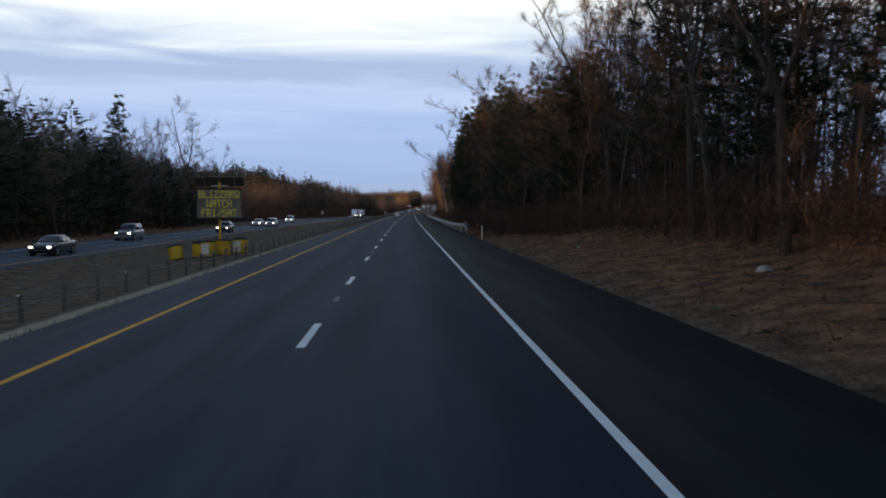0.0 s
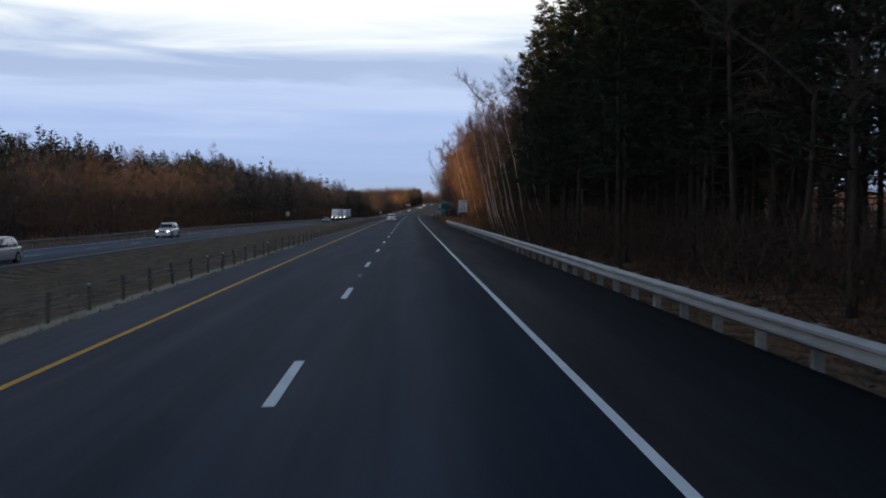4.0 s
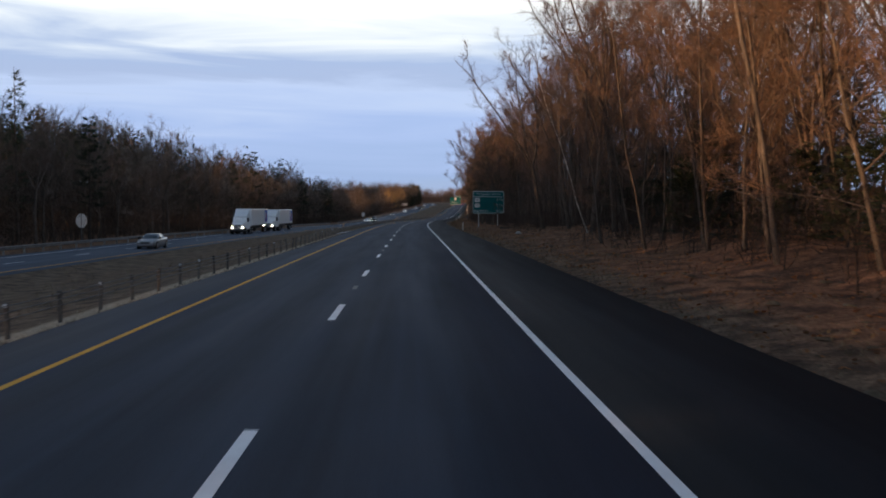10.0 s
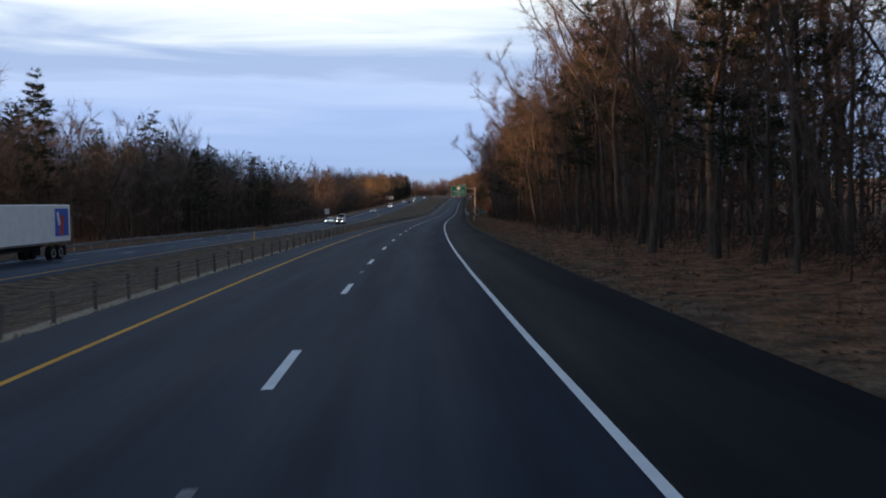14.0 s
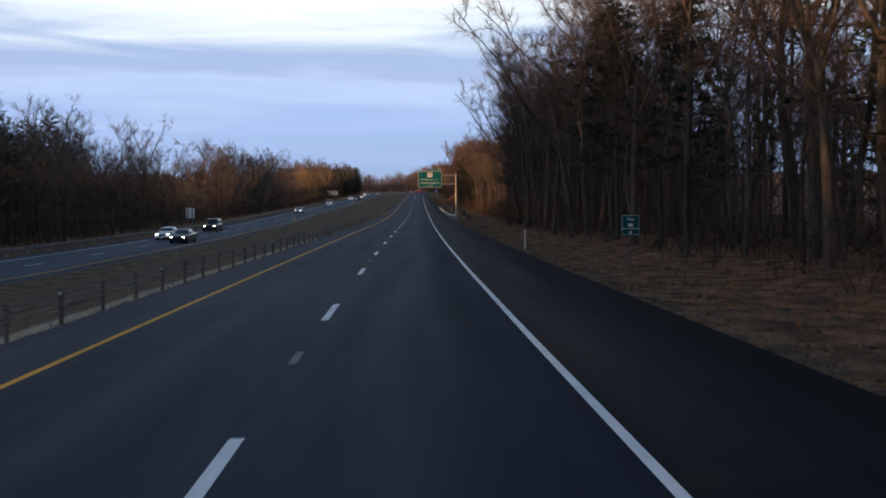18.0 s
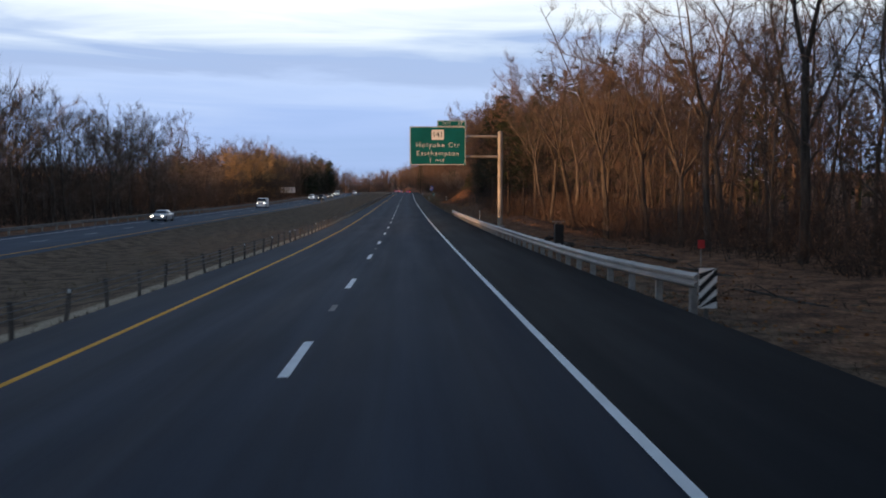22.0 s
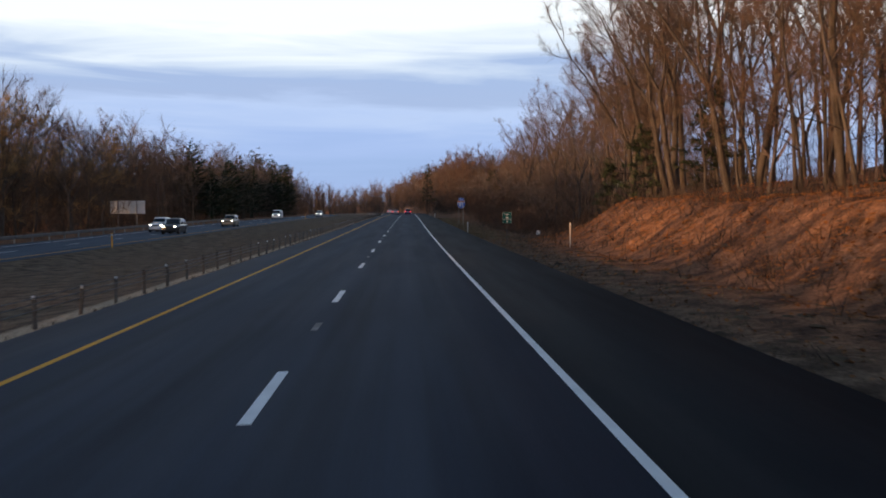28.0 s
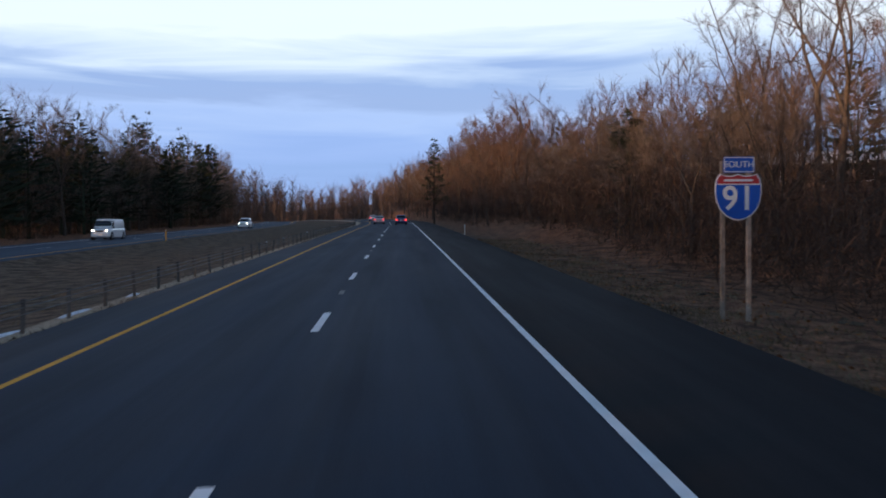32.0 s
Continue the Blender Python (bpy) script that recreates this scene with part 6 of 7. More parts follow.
def shield_sign():
    x, y, zc = 51.98, 944.0, 5.73
    t = stand("route_shield_sign", "blue and red route shield on two posts under a blue plate", "road sign", x, y, zc, -4.6)
    for k, (s, m, yy) in enumerate(((1.0, M_SWHITE, 0.0), (0.95, M_BLUE, -0.010))):
        o = interstate_outline(1.17 * s, 1.15 * s)
        part("border" if k == 0 else "shield", Shape().loft([[(p[0], yy + 0.012, p[1]) for p in o], [(p[0], yy, p[1]) for p in o]]), m, t)
    o = [p for p in interstate_outline(1.17 * 0.95, 1.15 * 0.95) if p[1] > 0.34]
    o = sorted([p for p in o if p[0] >= 0], key=lambda p: p[0]) 
    top = [(-p[0], p[1]) for p in reversed(o[1:])] + o
    band = top + [(0.525, 0.33), (-0.525, 0.33)]
    part("red_band", Shape().loft([[(p[0], -0.008, p[1]) for p in band], [(p[0], -0.016, p[1]) for p in band]]), M_RED, t)
    part("white_rule", Shape().box((0, -0.014, 0.318), (1.06, 0.012, 0.028)), M_SWHITE, t)
    part("small_lettering", Shape().box((0, -0.018, 0.415), (0.72, 0.006, 0.055)), M_SWHITE, t)
    writing("91", 0.84, M_SWHITE, t, 0, -0.05, y=-0.018, wide=1.0, weight=0.012)
    p = part("direction_plate", plate(0.78, 0.40, 0.04, 0.0, 0.012, 0.02, 0.80), M_BLUE, t)
    part("plate_border", frame_ring(0.75, 0.37, 0.035, 0.02, -0.006, 0.0, 0.02, 0.80), M_SWHITE, p)
    writing("SOUTH", 0.22, M_SWHITE, p, 0.02, 0.80, y=-0.008, wide=1.05)
    for px in (-0.36, 0.30):
        part("post", square_post(px, ground_at(x + px, y) - zc - 0.4, 0.9, 0.10), M_WOOD, t)


def sign_back(x, y, zc, w, h, turn, label, octa=False):
    t = stand("sign_back", label, "road sign", x, y, zc, turn)
    if octa:
        o = [(w / 2 * 1.08 * math.cos(radians(22.5 + 45 * i)), h / 2 * 1.08 * math.sin(radians(22.5 + 45 * i))) for i in range(8)]
        part("board", Shape().loft([[(p[0], 0.02, p[1]) for p in o], [(p[0], 0.0, p[1]) for p in o]]), M_BACK, t)
        part("post", Shape().box((0, -0.05, (ground_at(x, y) - zc - 0.4 + h / 2) / 2), (0.08, 0.06, h / 2 - (ground_at(x, y) - zc - 0.4)), 0.01), M_DULL, t)
    else:
        part("board", plate(w, h, 0.04, 0.0, 0.03), M_BACK, t)
        for px in (-w * 0.27, w * 0.27):
            g = ground_at(x + px, y) - zc - 0.4
            part("post", Shape().box((px, -0.08, (g + h / 2) / 2), (0.12, 0.10, h / 2 - g), 0.012), M_DULL, t)
        for bz in (-h * 0.3, h * 0.3):
            part("brace", Shape().box((0, -0.025, bz), (w - 0.2, 0.04, 0.06), 0.008), M_BACK, t)


exits_sign()
overhead_sign()
speed_sign()
mile_sign(7.5, 237.7, 2.59, 0.62, 1.22, "narrow green mile sign with a small blue shield", "SOUTH", True)
mile_sign(44.03, 868.8, 3.47, 0.62, 0.76, "small green mile sign on a thin post", "MILE", False)
mile_sign(17.88, 550.9, 0.68, 0.62, 0.70, "small green mile sign by the wood's edge", "MILE", False)
shield_sign()
sign_back(3.59, 942.5, 5.37, 4.9, 1.85, -4.6, "back of a wide pale sign board on two posts")
sign_back(-35.85, 395.4, 0.63, 1.25, 1.6, 0.0, "grey back of an eight-sided sign on a post", True)
sign_back(float(at(655, -33)[0]), 655.0, float(ground_z(655, -33)) + 2.4, 1.2, 1.5, -4.0, "grey back of a small sign board on posts")


def white_post(y, l, h, label, material=None, w=0.10):
    x, yy = (float(k) for k in at(y, l))
    t = stand("delineator_post", label, "road post", x, yy, float(ground_z(y, l)), heading(y) + rng.normal(0, 5), "delineator posts")
    s = Shape()
    s.box((0, 0, h / 2 - 0.15), (w, 0.03, h + 0.3), 0.012)
    part("post", s, material or M_CREAM, t)
    part("reflector", Shape().box((0, -0.02, h - 0.12), (w * 0.72, 0.012, 0.13), 0.004), M_SWHITE, t)


for y, l, h in ((74.5, 6.4, 1.15), (96.6, 6.0, 1.1), (406.7, 6.5, 1.1), (573.8, 6.75, 1.15), (903.0, 6.5, 1.15), (1010.0, 6.2, 1.1)):
    white_post(y, l, h, "cream plastic delineator post on the verge")
white_post(862.0, 9.9, 1.45, "thin cream marker stake on the leafy verge", M_CREAM, 0.08)
white_post(99.5, 8.0, 1.25, "thin red marker stake behind the guard rail", M_RED, 0.08)


def red_marker(y, l):
    x, yy = (float(k) for k in at(y, l))
    t = stand("marker_plate", "small square red marker plate on a thin stake", "marker", x, yy, float(ground_z(y, l)), heading(y), "marker plates")
    part("stake", Shape().box((0, 0.02, 0.45), (0.04, 0.04, 1.5), 0.006), M_WOOD, t)
    part("plate", plate(0.28, 0.34, 0.02, -0.012, 0.0, 0.0, 1.08), M_RED, t)


red_marker(671.0, 11.4)
white_post(736.0, 8.0, 1.2, "thin pale marker stake behind the guard rail", None, 0.07)
for y in (512, 678, 880, 1012):
    white_post(y, float(opp(y)) + 1.3, 1.1, "yellow delineator post beside the oncoming road", M_YELLOW)


def striped_marker(y, l):
    """A board with slanting black and white bars at the end of a guard rail."""
    x, yy = (float(k) for k in at(y, l))
    z = float(plane_z(y, 5.0)) + 0.31
    t = stand("object_marker", "black and white striped board at the end of the guard rail", "road sign", x, yy, z, heading(y), "object markers")
    w, h = 0.36, 0.80
    part("board", plate(w, h, 0.02, 0.0, 0.015), M_SWHITE, t)
    for k in range(-2, 4):
        c = k * 0.26 - 0.1
        pts = [(-w / 2, c), (w / 2, c + w), (w / 2, c + w + 0.13), (-w / 2, c + 0.13)]
        pts = [(px, max(-h / 2, min(h / 2, pz))) for px, pz in pts]
        if max(p[1] for p in pts) - min(p[1] for p in pts) > 0.15:
            part("stripe", Shape().loft([[(p[0], 0.0, p[1]) for p in pts], [(p[0], -0.005, p[1]) for p in pts]]), M_BLACK, t)
    part("post", square_post(0.0, float(ground_z(y, l)) - z - 0.3, 0.3, 0.07), M_DULL, t)


striped_marker(90.5, 6.12)
striped_marker(653.8, 5.9)


# five by seven dots: each letter's rows from the top
DOTS = {"B": (30, 17, 17, 30, 17, 17, 30), "L": (16, 16, 16, 16, 16, 16, 31), "I": (14, 4, 4, 4, 4, 4, 14), "Z": (31, 1, 2, 4, 8, 16, 31), "A": (14, 17, 17, 31, 17, 17, 17), "R": (30, 17, 17, 30, 20, 18, 17), "D": (30, 17, 17, 17, 17, 17, 30),
        "W": (17, 17, 17, 21, 21, 27, 17), "T": (31, 4, 4, 4, 4, 4, 4), "C": (14, 17, 16, 16, 16, 17, 14), "H": (17, 17, 17, 31, 17, 17, 17), "F": (31, 16, 16, 30, 16, 16, 16), "/": (1, 1, 2, 4, 8, 16, 16), "S": (15, 16, 16, 14, 1, 1, 30)}


def message_board():
    x, y, zc = -12.3, 60.8, 2.55
    t = stand("message_board", "amber electronic message board under a solar panel on a yellow pole", "message sign", x, y, zc, 6.0)
    w, h = 3.0, 2.0
    part("cabinet", Shape().box((0, 0.16, 0), (w, 0.30, h), 0.03), M_PANEL, t)
    part("frame", frame_ring(w, h, 0.04, 0.06, -0.03, 0.02), M_LID, t)
    cw, ch = 0.056, 0.070
    for z, word in ((0.62, "BLIZZARD"), (0.0, "WATCH"), (-0.62, "FRI/SAT")):
        x0 = -cw * (6 * len(word) - 1) / 2
        for k, c in enumerate(word):
            dots = Shape()
            for r, bits in enumerate(DOTS[c]):
                for b in range(5):
                    if bits >> (4 - b) & 1:
                        dots.box((x0 + cw * (6 * k + b + 0.5), -0.006, z + ch * (3 - r)), (cw * 0.80, 0.012, ch * 0.80))
            part("letter", dots, M_LED, t)
    tilt = pose(0, 0, 0, -22, 0, 0)
    part("solar_panel", Shape().box((0, 0.25, h / 2 + 0.50), (3.2, 1.5, 0.07), 0.015, tilt), M_SOLAR, t)
    for k in (-1.0, 0.0, 1.0):
        part("panel_rib", Shape().box((k, 0.25, h / 2 + 0.455), (0.05, 1.4, 0.05), 0.0, tilt), M_STEEL, t)
    g = ground_at(x, y) - zc
    part("pole", Shape().box((0, 0.36, (g - 0.3 + h / 2 + 0.45) / 2), (0.16, 0.16, h / 2 + 0.45 - g + 0.3), 0.02), M_BARREL, t)
    part("bracket", Shape().box((0, 0.33, h / 2 + 0.18), (1.1, 0.10, 0.08), 0.01), M_STEEL, t)


def crash_barrel(x, y, r, h, tilt, turn, pale):
    z = ground_at(x, y)
    t = stand("crash_barrel", "yellow plastic crash barrel with a black lid" if not pale else "faded yellow crash barrel with a pale panel and black lid", "barrel", x, y, z, turn, "crash barrels round the message board")
    t.matrix_basis = Matrix.Translation((x, y, z + 0.02)) @ pose(0, 0, 0, tilt, tilt * 0.4, turn)
    n = 20
    rings = []
    for q, k in ((0, 0.86), (0.05, 0.92), (0.3, 0.95), (0.33, 0.98), (0.36, 0.95), (0.62, 0.98), (0.65, 1.01), (0.68, 0.98), (1.0, 1.0)):
        rings.append([(r * k * math.cos(6.2832 * i / n), r * k * math.sin(6.2832 * i / n), h * q) for i in range(n)])
    part("body", Shape().loft(rings), M_BARREL, t, smooth=False)
    lid = Shape().loft([[(r * k * math.cos(6.2832 * i / n), r * k * math.sin(6.2832 * i / n), h + zz) for i in range(n)] for zz, k in ((-0.05, 1.05), (0.03, 1.05), (0.06, 0.92))])
    part("lid", lid, M_LID, t)
    if pale:
        pn = Shape().loft([[(r * 1.03 * math.cos(a), r * 1.03 * math.sin(a), h * q) for a in np.linspace(-2.6, -1.3, 6)] + [(r * 0.97 * math.cos(a), r * 0.97 * math.sin(a), h * q) for a in np.linspace(-1.3, -2.6, 6)] for q in (0.1, 0.85)])
        part("panel", pn, M_CREAM, t)


message_board()
for dx, dy, r, h, tl, pale in ((-2.0, -3.2, 0.46, 0.85, -14, False), (-0.9, -2.0, 0.46, 0.9, 2, False), (-0.1, -2.9, 0.46, 0.95, -3, True), (0.55, -1.6, 0.46, 0.95, 3, False), (0.0, 0.9, 0.46, 0.95, 0, False), (1.3, 0.6, 0.46, 0.95, 4, False), (1.5, -0.9, 0.46, 0.92, -4, True), (-1.2, 0.6, 0.46, 0.92, 5, False)):
    crash_barrel(-12.3 + dx, 60.8 + dy, r, h, tl, rng.uniform(0, 360) if not pale else 0, pale)


def cabinet():
    x, y = 30.55, 687.6
    z = ground_at(x, y)
    t = stand("roadside_cabinet", "black equipment cabinet on a concrete plinth behind the rail", "cabinet", x, y, z, -4.6)
    part("plinth", Shape().box((0, 0, 0.12), (0.72, 0.72, 0.44), 0.03), M_CONC, t)
    part("body", Shape().box((0, 0, 0.94), (0.50, 0.50, 1.20), 0.02), M_LID, t)
    part("door", Shape().box((0, -0.262, 0.94), (0.42, 0.022, 1.08), 0.008), M_BLACK, t)
    part("lid", Shape().box((0.0, 0, 1.66), (0.72, 0.6, 0.05), 0.015), M_DULL, t)
    for k in (-0.16, 0.16):
        part("bracket", Shape().box((k, 0, 1.58), (0.05, 0.3, 0.12), 0.0), M_DULL, t)


def marker_box():
    x, y = 55.8, 909.7
    z = ground_at(x, y)
    t = stand("marker_box", "small white box on a short stake in the ditch", "marker", x, y, z, -4)
    part("stake", Shape().box((0, 0, 0.2), (0.08, 0.08, 0.9), 0.01), M_WOOD, t)
    part("box", Shape().box((0, -0.05, 0.68), (0.38, 0.16, 0.46), 0.03), M_SWHITE, t)


cabinet()
marker_box()


def lump(name, label, category, y, l, sx, sy, sz, material, seed, dz=0.0, kind=""):
    r = np.random.default_rng(seed)
    n, rings = 12, []
    for q, k in ((0.0, 1.0), (0.35, 0.96), (0.7, 0.72), (0.95, 0.3)):
        rings.append([(sx * k * math.cos(6.2832 * i / n) * r.uniform(0.75, 1.15), sy * k * math.sin(6.2832 * i / n) * r.uniform(0.75, 1.15), sz * q * r.uniform(0.85, 1.1)) for i in range(n)])
    x, yy = (float(k) for k in at(y, l))
    ob = tagged(new(name, Shape().loft(rings).mesh(name, material, True)), label, category, kind=kind)
    ob.matrix_basis = Matrix.Translation((x, yy, float(ground_z(y, l)) - 0.03 + dz)) @ pose(0, 0, 0, 0, 0, heading(y))
    return ob


for i, (y, l, sx, sy) in enumerate(((397.5, -8.35, 0.55, 1.9), (400.7, -8.0, 0.45, 1.5), (394.8, -8.5, 0.3, 0.8), (942, -8.3, 0.16, 1.2), (946, -8.15, 0.12, 1.4), (950.5, -8.1, 0.14, 0.7))):
    lump("snow_patch", "thin patch of old snow by the median posts", "snow", y, l, sx, sy, 0.09, M_SNOW, i)
for i, (y, l, s) in enumerate(((26.3, 10.7, 0.28), (46.5, 9.1, 0.2), (88, 7.6, 0.12), (101, 9.5, 0.14), (372, 9.8, 0.3), (382, 8.8, 0.14), (631, 8.6, 0.12), (704, 9.2, 0.3))):
    lump("pale_rock", "pale stone lying on the verge", "rock", y, l, s, s * 0.8, s * 0.8, M_CONC, 20 + i)
for i, (y, l) in enumerate(((85.5, 6.3), (600.2, -7.3), (624.5, 8.0))):
    ob = lump("tyre_scrap", "torn black tyre scrap on the verge", "debris", y, l, 0.55, 0.16, 0.14, M_TYRE, 40 + i)


def fallen_log(y, l, ln, r, turn, material):
    x, yy = (float(k) for k in at(y, l))
    s = Shape()
    p = Vector((-ln / 2, 0, r))
    for i in range(5):
        q = p + Vector((ln / 5, rng.normal(0, 0.06), rng.normal(0, 0.02)))
        s.rod(p, q, r * (1 - 0.12 * i), r * (1 - 0.12 * (i + 1)), 8)
        p = q
    s.rod((0, 0, r), (0.6, 0.5, r + 0.35), r * 0.4, 0.01, 5)
    ob = tagged(new("fallen_log", s.mesh("fallen_log", material, True)), "fallen grey log lying at the wood's edge", "log", "fallen logs")
    ob.matrix_basis = Matrix.Translation((x, yy, float(ground_z(y, l)) - 0.02)) @ pose(0, 0, 0, 0, 0, turn)


for y, l, ln, r, a in ((404, 12.2, 2.4, 0.12, 20), (694, 9.4, 4.5, 0.17, 105), (702, 10.5, 2.5, 0.16, 60), (689, 11.6, 5.5, 0.09, 97), (680, 11.7, 6.0, 0.09, 95), (670, 11.2, 6.0, 0.08, 92), (661, 10.4, 5.0, 0.08, 88), (236, 9.6, 3.5, 0.08, 30), (233, 10.2, 3.0, 0.07, 70), (292, 10.5, 2.0, 0.09, 15), (68, 12.5, 2.5, 0.10, 60)):
    fallen_log(y, l, ln, r, a, M_BARK)


# ---------------------------------------------------------------- buildings seen through the trees
def shed(x, y, z, w, d, h, turn, label):
    t = stand("house", label, "building", x, y, z, turn, "houses behind the trees")
    wl = Shape().box((0, 0, h / 2 - 0.3), (w, d, h + 0.6), 0.0)
    part("wall", wl, M_SIDING, t)
    rf = Shape().loft([[(-w / 2 - 0.4, -d / 2 - 0.5, h - 0.02), (w / 2 + 0.4, -d / 2 - 0.5, h - 0.02), (w / 2 + 0.4, -d / 2 - 0.5, h + 0.2), (-w / 2 - 0.4, -d / 2 - 0.5, h + 0.2)],
                       [(-w / 2 - 0.4, 0, h + 1.2), (w / 2 + 0.4, 0, h + 1.2), (w / 2 + 0.4, 0, h + 1.4), (-w / 2 - 0.4, 0, h + 1.4)],
                       [(-w / 2 - 0.4, d / 2 + 0.5, h - 0.02), (w / 2 + 0.4, d / 2 + 0.5, h - 0.02), (w / 2 + 0.4, d / 2 + 0.5, h + 0.2), (-w / 2 - 0.4, d / 2 + 0.5, h + 0.2)]])
    part("roof", rf, M_ROOFW, t)
    n = max(2, int(w / 3))
    for i in range(n):
        wx = -w / 2 + w * (i + 0.5) / n
        wf = part("window", Shape().box((wx, -d / 2 - 0.02, h * 0.55), (1.1, 0.06, 1.2), 0.01), M_SWHITE, t)
        part("pane", Shape().box((wx, -d / 2 - 0.055, h * 0.55), (0.94, 0.02, 1.04)), M_GLASS, wf)


for x, y, w, d, h, tn, lb in ((71.0, 752.0, 8.0, 7.0, 2.6, -20, "low brown house with a pale metal roof"), (91.6, 1004.0, 14.0, 7.0, 2.5, -25, "long low house with a pale roof on the hill")):
    shed(x, y, ground_at(x, y), w, d, h, tn, lb)


# ---------------------------------------------------------------- vehicles
P_BAR = mat("plate_ink", (0.12, 0.05, 0.06), 0.6, var=0.1)


def vehicle(label, body, y, l, toward, kind="sedan", lights=True):
    """A car; toward: it faces the camera. Local +y is its front."""
    dims = {"sedan": (4.75, 1.80, 1.39), "suv": (4.7, 1.88, 1.75), "van": (5.5, 1.98, 2.08), "wagon": (4.8, 1.85, 1.62), "hatch": (4.2, 1.76, 1.50)}[kind]
    L, W, H = dims
    x, yy = (float(k) for k in at(y, l))
    z = float(plane_z(y, l)) + 0.004
    t = thing({"sedan": "sedan_car", "suv": "suv_car", "van": "van", "wagon": "wagon_car", "hatch": "hatchback_car"}[kind], label, "car", "cars on the road")
    t.matrix_basis = Matrix.Translation((x, yy, z)) @ pose(0, 0, 0, 0, 0, heading(y) + (180 if toward else 0))
    hw, a = W / 2, L / 2
    belt = {"sedan": 0.93, "suv": 1.10, "van": 1.15, "wagon": 1.0, "hatch": 0.97}[kind]
    deck = {"sedan": belt + 0.06, "suv": belt, "van": belt, "wagon": belt, "hatch": belt}[kind]
    hood = belt - (0.04 if kind != "van" else -0.02)

    def ring(py, wk, zl, zm, zt, rnd):
        w = hw * wk
        half = [(w * 0.90, zl), (w * 0.985, zl + 0.10), (w, zm), (w * 0.985, zm + (zt - zm) * 0.55), (w * (0.95 - rnd), zt - 0.02), (w * 0.6, zt + 0.012)]
        return [(px, py, pz) for px, pz in half] + [(-px, py, pz) for px, pz in reversed(half)]

    st = [(-a, 0.80, 0.38, 0.55, deck - 0.18, 0.03), (-a + 0.05, 0.90, 0.30, 0.56, deck - 0.06, 0.03), (-a + 0.25, 0.97, 0.24, 0.56, deck, 0.02), (-a + 0.9, 1.0, 0.20, 0.58, deck, 0.01),
          (0.0, 1.0, 0.19, 0.58, belt, 0.01), (a - 1.5, 1.0, 0.20, 0.58, belt, 0.01), (a - 1.15, 0.995, 0.21, 0.58, hood, 0.02), (a - 0.45, 0.96, 0.24, 0.55, hood - 0.10, 0.03),
          (a - 0.12, 0.89, 0.28, 0.50, hood - 0.20, 0.04), (a, 0.78, 0.34, 0.48, hood - 0.32, 0.05)]
    part("body", Shape().loft([ring(*s) for s in st]), body, t, smooth=True)
    # cabin: a painted shell with panes set on its faces
    r0, r1, f0, f1 = {"sedan": (-a + 0.62, -a + 1.35, a - 1.20, a - 2.0), "suv": (-a + 0.14, -a + 0.42, a - 1.32, a - 1.9), "van": (-a + 0.06, -a + 0.16, a - 0.75, a - 1.35),
                      "wagon": (-a + 0.14, -a + 0.6, a - 1.3, a - 2.0), "hatch": (-a + 0.12, -a + 0.6, a - 1.1, a - 1.85)}[kind]
    wb, wt = hw * 0.93, hw * {"sedan": 0.67, "suv": 0.76, "van": 0.84, "wagon": 0.72, "hatch": 0.70}[kind]
    zb, zr = belt - 0.03, H - 0.06
    lo, hi = (0.14, 0.86) if kind != "van" else (0.25, 0.86)

    def skin(u, q, out=0.0):
        """A point of the cabin: u degrees round it from the right side, q from belt (0) to roof (1)."""
        e = 0.40 if kind != "van" else 0.25
        bow = 0.035 * math.sin(math.pi * min(q, 1.0))
        w = wb + (wt - wb) * q + bow + out
        ra, fa = r0 + (r1 - r0) * q ** 0.9 - bow - out, f0 + (f1 - f0) * q ** 0.9 + bow + out
        c, sn = math.cos(radians(u)), math.sin(radians(u))
        return (w * math.copysign(abs(c) ** e, c), (ra + fa) / 2 + (fa - ra) / 2 * math.copysign(abs(sn) ** e, sn), zb + (zr - zb) * q)

    n = 40
    shell = [[skin(360 * i / n, q) for i in range(n)] for q in (0.0, 0.25, 0.5, 0.75, 0.93, 1.0)]
    top = shell[-1]
    cy = sum(p[1] for p in top) / n
    for k, dz in ((0.93, 0.028), (0.78, 0.05), (0.45, 0.065), (0.1, 0.07)):
        shell.append([(p[0] * k, cy + (p[1] - cy) * k, zr + dz) for p in top])
    part("cabin", Shape().loft(shell), body, t, smooth=True)

    def pane(name, u0, u1, a0=0.0, a1=0.0):
        """Glass that follows the cabin from u0 to u1; a0 and a1 lean its ends at the top."""
        rows = []
        for j in range(5):
            q = lo + (hi - lo) * j / 4
            us = [u0 + a0 * j / 4 + (u1 + a1 * j / 4 - u0 - a0 * j / 4) * i / 8 for i in range(9)]
            rows.append([skin(u, q, 0.010) for u in us] + [skin(u, q, -0.02) for u in reversed(us)])
        part(name, Shape().loft(rows), M_GLASS, t, smooth=False)

    pane("rear_window", -90 - 42, -90 + 42)
    pane("windscreen", 90 - 42, 90 + 42)
    for sx in (-1, 1):
        for ua, ub, qa, qb in ((-36, -4, 6, 0), (1, 40, 0, -8)) if kind != "van" else ((14, 42, 0, -6),):
            if sx > 0:
                pane("side_window", ua, ub, qa, qb)
            else:
                pane("side_window", 180 - ub, 180 - ua, -qb, -qa)
        part("mirror", Shape().box((sx * (hw + 0.09), f0 - 0.25, belt + 0.09), (0.20, 0.11, 0.14), 0.04).box((sx * (hw - 0.03), f0 - 0.25, belt + 0.03), (0.22, 0.05, 0.05), 0.012), M_LID, t)
